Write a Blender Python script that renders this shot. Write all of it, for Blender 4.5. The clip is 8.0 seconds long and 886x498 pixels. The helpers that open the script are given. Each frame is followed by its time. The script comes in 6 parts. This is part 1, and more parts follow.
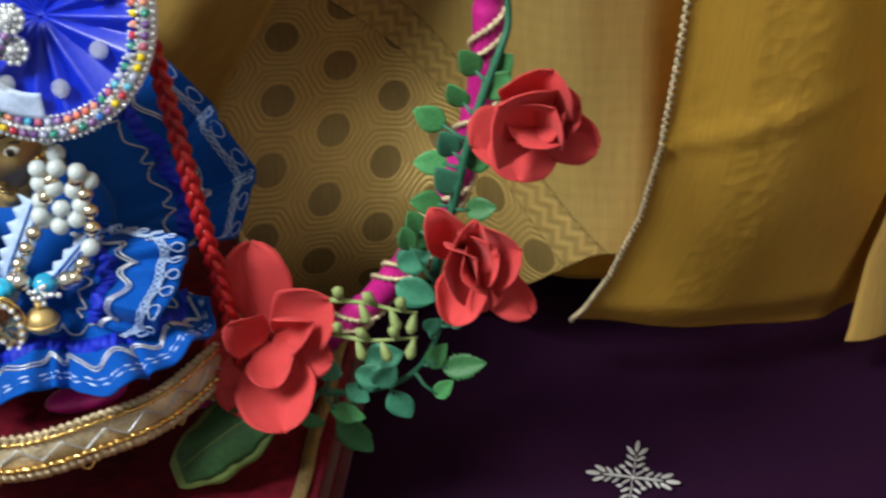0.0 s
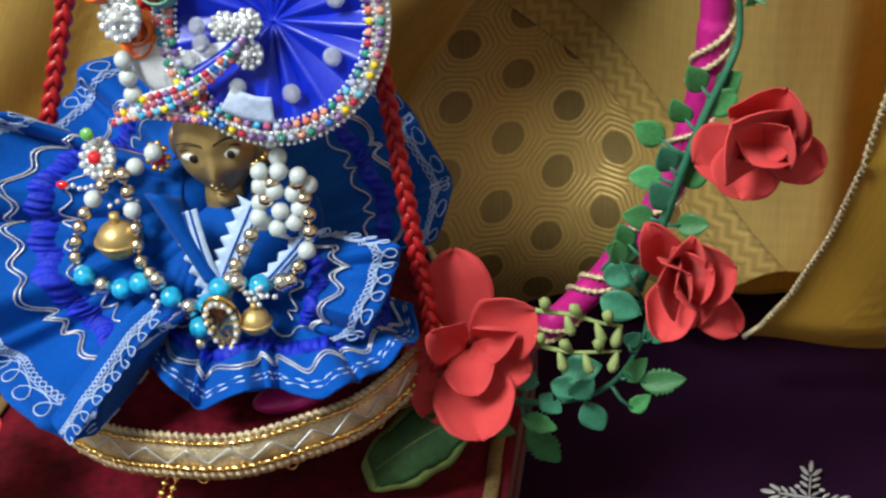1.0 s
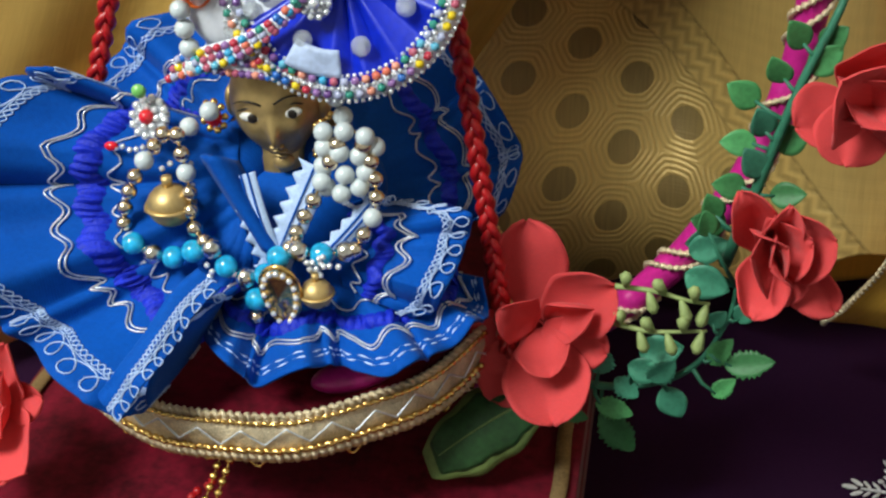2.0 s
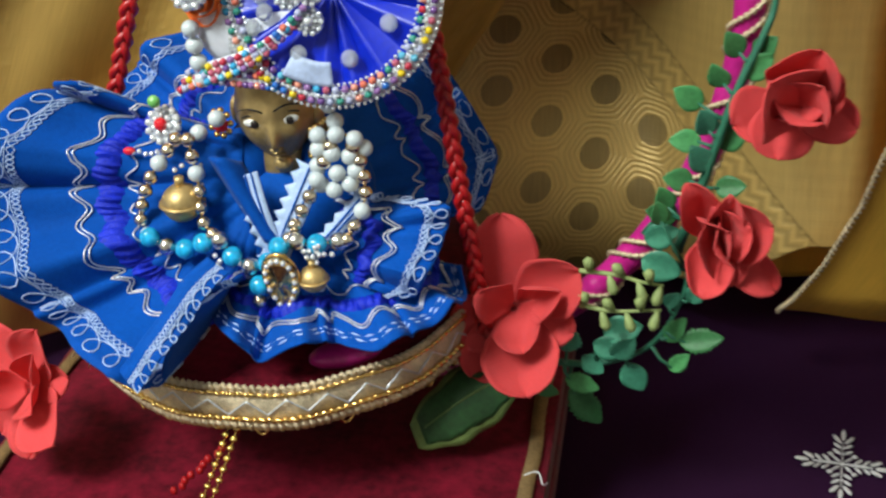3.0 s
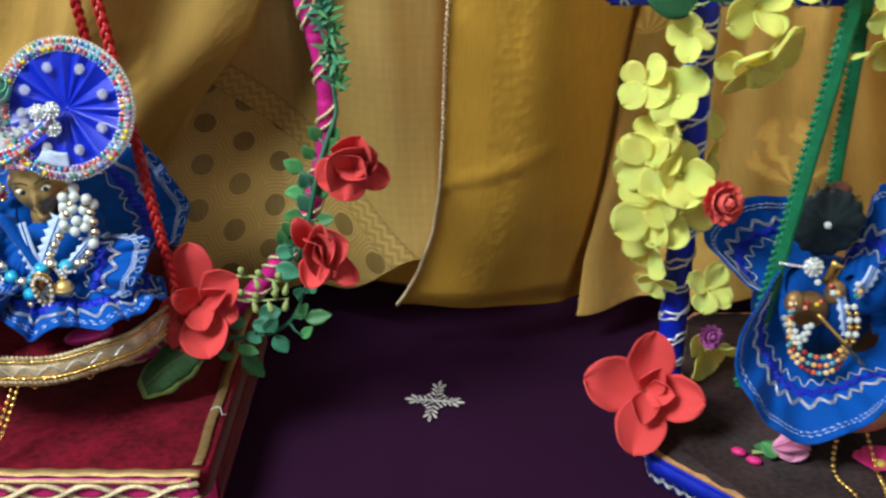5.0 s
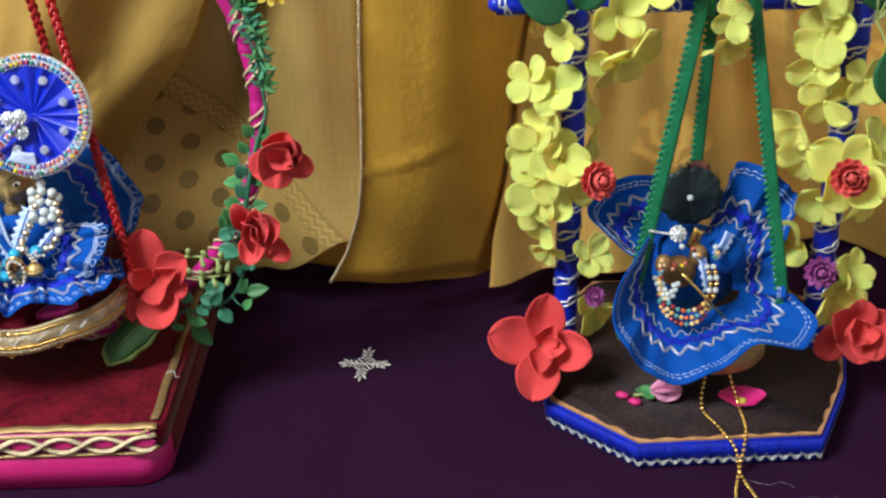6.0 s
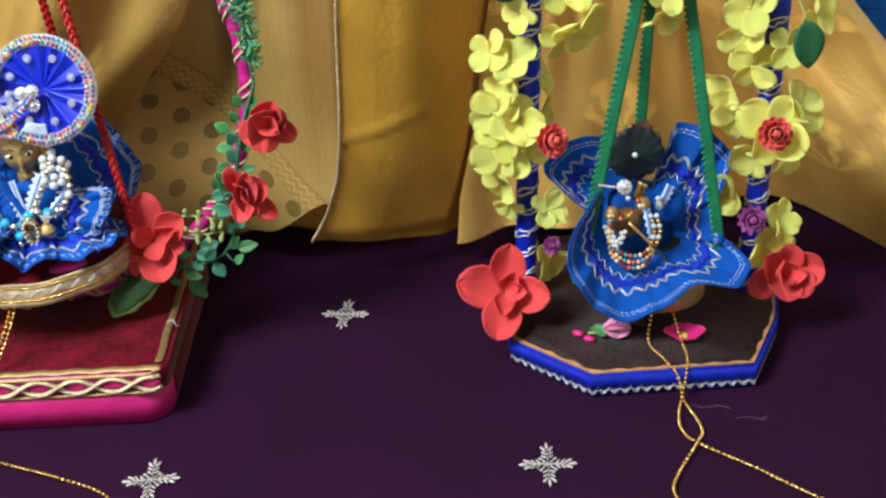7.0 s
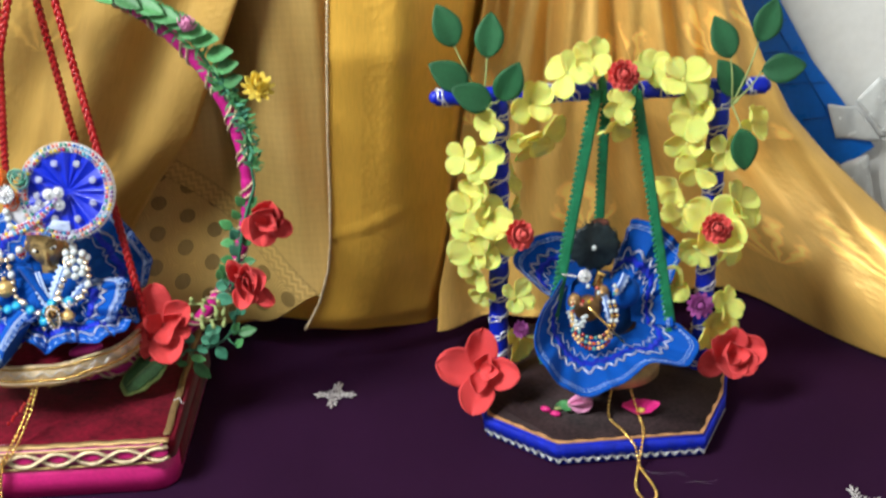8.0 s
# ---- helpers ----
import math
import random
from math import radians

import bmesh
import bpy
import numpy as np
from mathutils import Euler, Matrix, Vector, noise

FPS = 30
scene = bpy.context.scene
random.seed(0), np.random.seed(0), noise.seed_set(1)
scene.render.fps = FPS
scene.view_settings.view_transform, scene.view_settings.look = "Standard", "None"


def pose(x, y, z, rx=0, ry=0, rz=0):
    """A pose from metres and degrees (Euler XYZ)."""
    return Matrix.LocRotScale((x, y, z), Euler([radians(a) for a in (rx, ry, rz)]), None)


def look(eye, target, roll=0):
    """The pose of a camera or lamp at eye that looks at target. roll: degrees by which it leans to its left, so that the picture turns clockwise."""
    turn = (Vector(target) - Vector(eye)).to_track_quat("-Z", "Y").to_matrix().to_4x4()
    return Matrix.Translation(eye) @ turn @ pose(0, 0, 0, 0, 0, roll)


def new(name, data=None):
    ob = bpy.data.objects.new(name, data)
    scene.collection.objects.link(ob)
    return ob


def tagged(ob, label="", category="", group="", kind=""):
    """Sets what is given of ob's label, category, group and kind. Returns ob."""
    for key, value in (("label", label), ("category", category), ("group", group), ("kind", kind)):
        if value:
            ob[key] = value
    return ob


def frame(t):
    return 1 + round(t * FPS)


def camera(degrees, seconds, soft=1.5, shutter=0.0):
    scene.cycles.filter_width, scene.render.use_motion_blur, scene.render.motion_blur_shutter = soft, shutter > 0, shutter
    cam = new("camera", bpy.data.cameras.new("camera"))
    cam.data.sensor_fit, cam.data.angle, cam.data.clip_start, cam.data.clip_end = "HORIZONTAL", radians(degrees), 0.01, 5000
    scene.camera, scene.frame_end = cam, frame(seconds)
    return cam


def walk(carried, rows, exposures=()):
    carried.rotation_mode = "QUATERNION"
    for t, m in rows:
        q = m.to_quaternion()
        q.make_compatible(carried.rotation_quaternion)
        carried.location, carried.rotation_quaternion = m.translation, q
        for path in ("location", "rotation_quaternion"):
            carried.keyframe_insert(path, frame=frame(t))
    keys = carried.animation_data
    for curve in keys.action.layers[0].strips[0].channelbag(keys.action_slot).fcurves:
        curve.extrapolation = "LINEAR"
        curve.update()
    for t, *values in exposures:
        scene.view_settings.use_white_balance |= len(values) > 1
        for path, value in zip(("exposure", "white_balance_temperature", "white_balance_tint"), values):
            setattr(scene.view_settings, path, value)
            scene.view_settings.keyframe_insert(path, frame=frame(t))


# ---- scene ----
cam = camera(37.7, 8.0, soft=2.4, shutter=0.3)
PATH = [
    (0, (-0.024, -0.402, 0.353), (-0.23, 1.294, -0.687), -2.5),
    (0.5, (-0.052, -0.404, 0.36), (-0.319, 1.287, -0.674), -2.3),
    (1, (-0.072, -0.407, 0.358), (-0.371, 1.278, -0.678), -2.2),
    (1.5, (-0.084, -0.398, 0.347), (-0.405, 1.28, -0.693), -2.0),
    (1.7, (-0.092, -0.39, 0.335), (-0.416, 1.289, -0.702), -1.9),
    (2.8, (-0.085, -0.413, 0.341), (-0.436, 1.277, -0.668), -3.0),
    (3, (-0.077, -0.437, 0.349), (-0.41, 1.265, -0.647), -2.7),
    (3.5, (-0.044, -0.509, 0.364), (-0.313, 1.223, -0.601), -1.9),
    (4, (-0.011, -0.562, 0.389), (-0.212, 1.193, -0.549), -1.5),
    (4.5, (0.013, -0.619, 0.424), (-0.129, 1.152, -0.494), -1.4),
    (5, (0.039, -0.677, 0.456), (-0.044, 1.099, -0.459), -1.4),
    (6.3, (0.078, -0.813, 0.506), (0.057, 0.969, -0.403), -2.5),
    (6.5, (0.074, -0.829, 0.514), (0.073, 0.945, -0.409), -2.3),
    (7, (0.075, -0.881, 0.514), (0.083, 0.891, -0.412), -2.8),
    (7.5, (0.079, -0.935, 0.523), (0.101, 0.859, -0.361), -2.9),
    (8, (0.081, -0.986, 0.543), (0.114, 0.859, -0.228), -2.7),
]
walk(cam, [(t, look(eye, target, roll)) for t, eye, target, roll in PATH],
     [(0.0, -0.38, 6500, 6), (1.0, -0.38, 6500, 5), (1.7, -0.50, 6500, 5), (3.0, -0.44, 6500, 5), (4.0, -0.20, 6350, 4), (5.0, -0.28, 6400, 6), (6.5, -0.15, 6500, 10), (8.0, -0.03, 6500, 11)])

# ---------------------------------------------------------------- light
world = bpy.data.worlds.new("room_air")
scene.world = world
world.use_nodes = True
world.node_tree.nodes["Background"].inputs[0].default_value = (0.9, 0.94, 1.0, 1)
world.node_tree.nodes["Background"].inputs[1].default_value = 0.22


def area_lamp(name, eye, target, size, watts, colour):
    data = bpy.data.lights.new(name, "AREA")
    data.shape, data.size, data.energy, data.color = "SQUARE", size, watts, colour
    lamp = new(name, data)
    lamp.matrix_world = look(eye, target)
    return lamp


# Unseen key lamp, added upper left so shadows fall to the right.
area_lamp("unseen_key_lamp", (-0.88, -0.86, 1.42), (0.0, -0.02, 0.08), 0.55, 55, (0.955, 1.0, 0.955))


# ---------------------------------------------------------------- materials
def nodes_of(m):
    m.use_nodes = True
    return m.node_tree.nodes, m.node_tree.links, m.node_tree.nodes["Principled BSDF"]


def put_value(socket_owner, name, value):
    if name in socket_owner.inputs:
        socket_owner.inputs[name].default_value = value


def mat(name, colour, rough=0.6, metal=0.0, scale=300.0, vary=0.25, bump=0.2, big=25.0, sheen=0.0,
        spread=0.0, weave=0.0, transmit=0.0, coat=0.0, depth=0.0004, stops=None, gloss=0.4, soft_light=0.0):
    """A surface with colour changes at two scales and a fine relief."""
    m = bpy.data.materials.new(name)
    ns, ln, b = nodes_of(m)
    co = ns.new("ShaderNodeTexCoord")
    small = ns.new("ShaderNodeTexNoise")
    small.inputs["Scale"].default_value, small.inputs["Detail"].default_value = scale, 4
    large = ns.new("ShaderNodeTexNoise")
    large.inputs["Scale"].default_value, large.inputs["Detail"].default_value = big, 3
    ln.new(co.outputs["Object"], small.inputs["Vector"])
    ln.new(co.outputs["Object"], large.inputs["Vector"])
    total = ns.new("ShaderNodeMath")
    total.operation = "ADD"
    ln.new(small.outputs["Fac"], total.inputs[0])
    ln.new(large.outputs["Fac"], total.inputs[1])
    ramp = ns.new("ShaderNodeMapRange")
    ramp.inputs[1].default_value, ramp.inputs[2].default_value = 0.6, 1.4
    ramp.inputs[3].default_value, ramp.inputs[4].default_value = 1 - vary, 1 + vary
    ln.new(total.outputs[0], ramp.inputs[0])
    tone = ns.new("ShaderNodeVectorMath")
    tone.operation = "SCALE"
    if stops:
        info = ns.new("ShaderNodeObjectInfo")
        cr = ns.new("ShaderNodeValToRGB")
        cr.color_ramp.interpolation = "CONSTANT"
        while len(cr.color_ramp.elements) < len(stops):
            cr.color_ramp.elements.new(0.5)
        for i, c in enumerate(stops):
            cr.color_ramp.elements[i].position = i / len(stops)
            cr.color_ramp.elements[i].color = (*c, 1)
        ln.new(info.outputs["Random"], cr.inputs[0])
        ln.new(cr.outputs[0], tone.inputs[0])
    else:
        tone.inputs[0].default_value = colour
    last = ramp.outputs[0]
    if spread:
        info = ns.new("ShaderNodeObjectInfo")
        r2 = ns.new("ShaderNodeMapRange")
        r2.inputs[3].default_value, r2.inputs[4].default_value = 1 - spread, 1 + spread
        ln.new(info.outputs["Random"], r2.inputs[0])
        mul = ns.new("ShaderNodeMath")
        mul.operation = "MULTIPLY"
        ln.new(last, mul.inputs[0])
        ln.new(r2.outputs[0], mul.inputs[1])
        last = mul.outputs[0]
    ln.new(last, tone.inputs["Scale"])
    ln.new(tone.outputs[0], b.inputs["Base Color"])
    height = small.outputs["Fac"]
    if weave:
        waves = []
        for axis in ("X", "Y", "Z"):
            w = ns.new("ShaderNodeTexWave")
            w.bands_direction = axis
            w.inputs["Scale"].default_value = weave
            ln.new(co.outputs["Object"], w.inputs["Vector"])
            waves.append(w)
        a = ns.new("ShaderNodeMath")
        a.operation = "ADD"
        ln.new(waves[0].outputs["Fac"], a.inputs[0])
        ln.new(waves[2].outputs["Fac"], a.inputs[1])
        a2 = ns.new("ShaderNodeMath")
        a2.operation = "ADD"
        ln.new(a.outputs[0], a2.inputs[0])
        ln.new(waves[1].outputs["Fac"], a2.inputs[1])
        height = a2.outputs[0]
    bp = ns.new("ShaderNodeBump")
    bp.inputs["Strength"].default_value, bp.inputs["Distance"].default_value = bump, depth
    ln.new(height, bp.inputs["Height"])
    ln.new(bp.outputs[0], b.inputs["Normal"])
    rr = ns.new("ShaderNodeMapRange")
    rr.inputs[3].default_value, rr.inputs[4].default_value = max(0.02, rough - 0.12), min(1, rough + 0.12)
    ln.new(large.outputs["Fac"], rr.inputs[0])
    ln.new(rr.outputs[0], b.inputs["Roughness"])
    put_value(b, "Metallic", metal)
    put_value(b, "Specular IOR Level", gloss)
    put_value(b, "Subsurface Weight", soft_light)
    put_value(b, "Subsurface Scale", 0.004)
    put_value(b, "Sheen Weight", sheen)
    put_value(b, "Sheen Roughness", 0.4)
    put_value(b, "Transmission Weight", transmit)
    put_value(b, "Coat Weight", coat)
    return m


PURPLE = mat("purple_tablecloth", (0.0205, 0.0052, 0.0225), 0.9, gloss=0.04, scale=900, vary=0.22, weave=420, bump=0.25, big=9, depth=0.0003)
VELVET = mat("maroon_velvet", (0.108, 0.003, 0.012), 0.85, gloss=0.08, scale=260, vary=0.7, big=45, sheen=0.12, bump=0.25)
PINK = mat("hot_pink_satin", (0.62, 0.02, 0.20), 0.5, scale=400, vary=0.15, bump=0.2, big=40)
MAGENTA = mat("magenta_ribbon", (0.45, 0.015, 0.20), 0.3, scale=500, vary=0.25, bump=0.2, big=60)
GOLD_TRIM = mat("gold_lace", (0.56, 0.38, 0.18), 0.42, 0.55, scale=1500, vary=0.4, bump=0.7, big=120, depth=0.0008)
PALE_TRIM = mat("pale_gold_lace", (0.68, 0.55, 0.37), 0.40, 0.45, scale=1800, vary=0.5, bump=0.7, big=140, depth=0.0008)
GOLD = mat("gold_plate", (0.80, 0.52, 0.17), 0.22, 1.0, scale=300, vary=0.15, bump=0.05, big=90)
BRASS = mat("worn_brass", (0.52, 0.36, 0.15), 0.42, 0.65, scale=220, vary=0.35, bump=0.12, big=70)
DULL_SILVER = mat("dull_silver_thread", (0.68, 0.66, 0.67), 0.45, 0.4, scale=1500, vary=0.45, bump=0.6, big=300)
DULL_TAPE = mat("dull_gold_tape", (0.20, 0.125, 0.055), 0.55, 0.3, scale=900, vary=0.5, bump=0.5, big=90)
SILVER = mat("silver_thread", (0.66, 0.68, 0.74), 0.38, 0.6, scale=1500, vary=0.3, bump=0.5, big=150)
PALE_BLUE = mat("pale_blue_lace", (0.42, 0.54, 0.80), 0.6, 0.1, scale=1500, vary=0.25, bump=0.4, big=150)
ROBE = mat("royal_blue_cotton", (0.0008, 0.064, 0.36), 0.75, gloss=0.12, scale=700, vary=0.18, weave=500, bump=0.2, big=35, sheen=0.05, depth=0.0002)
BLUE_SATIN = mat("ultramarine_satin", (0.003, 0.018, 0.46), 0.38, scale=500, vary=0.2, bump=0.15, big=60, coat=0.1)
BLUE_VELVET = mat("ultramarine_band", (0.001, 0.017, 0.48), 0.6, scale=1200, vary=0.4, bump=0.7, big=150, depth=0.0007)
WHITE_CLOTH = mat("white_satin", (0.74, 0.76, 0.84), 0.45, scale=500, vary=0.08, bump=0.2, big=60)
FOLD = mat("blue_white_satin", (0.42, 0.50, 0.72), 0.45, scale=500, vary=0.25, bump=0.3, big=120)
ORANGE = mat("orange_ribbon", (0.85, 0.16, 0.02), 0.4, scale=500, vary=0.15, bump=0.2, big=80)
TEAL = mat("teal_ribbon", (0.16, 0.45, 0.36), 0.4, scale=500, vary=0.2, bump=0.2, big=80)
PEARL = mat("pearl", (0.54, 0.59, 0.62), 0.22, scale=200, vary=0.06, bump=0.03, big=60, coat=0.6)
GOLD_BEAD = mat("champagne_bead", (0.74, 0.62, 0.47), 0.16, 1.0, scale=300, vary=0.1, bump=0.02, big=100)
BLUE_BEAD = mat("turquoise_glass_bead", (0.02, 0.36, 0.66), 0.12, scale=260, vary=0.6, bump=0.05, big=200, coat=0.7)
CRYSTAL = mat("rhinestone", (0.80, 0.82, 0.86), 0.1, 0.5, scale=600, vary=0.2, bump=0.1, big=200, coat=0.8)
GEM_GLASS = mat("clear_cut_glass", (0.86, 0.89, 0.93), 0.14, scale=600, vary=0.1, bump=0.05, big=200, transmit=0.75)
RED_STONE = mat("red_stone", (0.65, 0.01, 0.02), 0.12, scale=300, vary=0.2, coat=0.8)
GREEN_STONE = mat("green_stone", (0.18, 0.50, 0.12), 0.12, scale=300, vary=0.2, coat=0.8)
MULTI = mat("coloured_beads", (1, 1, 1), 0.18, scale=400, vary=0.1, bump=0.03, coat=0.5, stops=(
    (0.66, 0.16, 0.10), (0.05, 0.34, 0.60), (0.40, 0.42, 0.60), (0.16, 0.07, 0.26), (0.50, 0.03, 0.06), (0.72, 0.28, 0.20),
    (0.75, 0.55, 0.02), (0.04, 0.26, 0.20), (0.28, 0.14, 0.36), (0.03, 0.14, 0.50), (0.45, 0.10, 0.16), (0.12, 0.42, 0.60)))
RED_BEADS = mat("amber_and_red_beads", (1, 1, 1), 0.18, scale=400, vary=0.1, coat=0.5, stops=(
    (0.30, 0.02, 0.02), (0.72, 0.42, 0.14), (0.20, 0.02, 0.02), (0.80, 0.60, 0.34), (0.55, 0.10, 0.04), (0.78, 0.46, 0.12), (0.10, 0.30, 0.34)))
ROSE = mat("red_cloth_petal", (0.68, 0.066, 0.072), 0.8, soft_light=0.10, gloss=0.18, scale=1100, vary=0.24, bump=0.3, big=75, sheen=0.08, spread=0.14)
ROPE_RED = mat("red_braided_cord", (0.38, 0.008, 0.011), 0.33, scale=900, vary=0.3, bump=0.4, big=120, coat=0.1)
ROPE_GREEN = mat("green_braid", (0.008, 0.17, 0.075), 0.5, scale=1200, vary=0.4, bump=0.6, big=150)
YELLOW = mat("yellow_cloth_petal", (0.92, 0.85, 0.26), 0.85, soft_light=0.5, gloss=0.2, scale=700, vary=0.12, bump=0.2, big=60, sheen=0.1, spread=0.14)
DAHLIA = mat("coral_red_petal", (0.84, 0.135, 0.125), 0.5, scale=700, vary=0.2, bump=0.2, big=90, spread=0.2)
VIOLET = mat("violet_petal", (0.48, 0.12, 0.42), 0.5, scale=700, vary=0.25, bump=0.2, big=90, spread=0.25)
LILAC = mat("pink_bud_petal", (0.66, 0.26, 0.46), 0.55, scale=700, vary=0.25, bump=0.2, big=90, spread=0.2)
DAISY = mat("bright_yellow_petal", (0.88, 0.72, 0.14), 0.5, scale=700, vary=0.2, bump=0.2, big=90, spread=0.15)
LEAF = mat("green_plastic_leaf", (0.065, 0.25, 0.085), 0.5, scale=500, vary=0.3, bump=0.25, big=70, spread=0.35)
LEAF_TEAL = mat("blue_green_leaf", (0.045, 0.20, 0.125), 0.5, scale=500, vary=0.3, bump=0.25, big=70, spread=0.35)
LEAF_PALE = mat("pale_green_sprig", (0.34, 0.42, 0.16), 0.55, scale=500, vary=0.25, bump=0.2, big=70)
LEAF_DEEP = mat("deep_green_cloth_leaf", (0.014, 0.095, 0.036), 0.6, scale=500, vary=0.25, bump=0.25, big=60, spread=0.2)
BROAD_LEAF = mat("mottled_olive_leaf", (0.022, 0.075, 0.022), 0.6, scale=400, vary=0.5, bump=0.3, big=120)
LEAF_EDGE = mat("big_leaf_olive", (0.13, 0.19, 0.055), 0.6, scale=500, vary=0.3, bump=0.25, big=50)
STEM = mat("green_stem", (0.03, 0.15, 0.09), 0.5, scale=500, vary=0.25, bump=0.2, big=70)
BOARD = mat("dark_paper_board", (0.026, 0.015, 0.017), 0.6, gloss=0.12, scale=300, vary=0.8, bump=0.25, big=40)
CARD_EDGE = mat("torn_card_edge", (0.40, 0.20, 0.09), 0.8, scale=700, vary=0.45, bump=0.6, big=120)
WALL = mat("white_wall_paint", (0.74, 0.73, 0.71), 0.7, scale=90, vary=0.06, bump=0.15, big=6)
TILE = mat("white_glazed_tile", (0.74, 0.74, 0.73), 0.4, scale=120, vary=0.06, bump=0.1, big=20, spread=0.04)
GROUT = mat("grey_grout", (0.42, 0.41, 0.40), 0.9, scale=500, vary=0.15)
FLOOR = mat("grey_floor", (0.20, 0.19, 0.18), 0.5, scale=60, vary=0.12, big=5)
BLUE_FILM = mat("blue_plastic_film", (0.004, 0.14, 0.60), 0.3, scale=200, vary=0.15, bump=0.2, big=40, coat=0.2)
CLEAR = mat("clear_tape", (0.82, 0.84, 0.84), 0.25, scale=200, vary=0.08, bump=0.2, big=60, transmit=0.35)
FEATHER = mat("dark_feather", (0.012, 0.022, 0.028), 0.45, scale=900, vary=0.6, bump=0.4, big=120)
EYE_WHITE = mat("white_enamel", (0.72, 0.70, 0.66), 0.3, vary=0.05)
EYE_DARK = mat("dark_enamel", (0.02, 0.015, 0.012), 0.3, vary=0.05)
THREAD = mat("white_thread", (0.65, 0.65, 0.68), 0.8, vary=0.1)


def thin(m, share):
    """Lets part of the light through a thin petal or leaf."""
    ns, ln, b = nodes_of(m)
    through_light = ns.new("ShaderNodeBsdfTranslucent")
    ln.new(b.inputs["Base Color"].links[0].from_socket, through_light.inputs["Color"])
    both = ns.new("ShaderNodeMixShader")
    both.inputs[0].default_value = share
    ln.new(b.outputs[0], both.inputs[1])
    ln.new(through_light.outputs[0], both.inputs[2])
    ln.new(both.outputs[0], ns["Material Output"].inputs["Surface"])


for petal_cloth, share in ((YELLOW, 0.38), (ROSE, 0.10), (DAHLIA, 0.2), (VIOLET, 0.2), (DAISY, 0.3), (LEAF, 0.15), (LEAF_PALE, 0.2)):
    thin(petal_cloth, share)


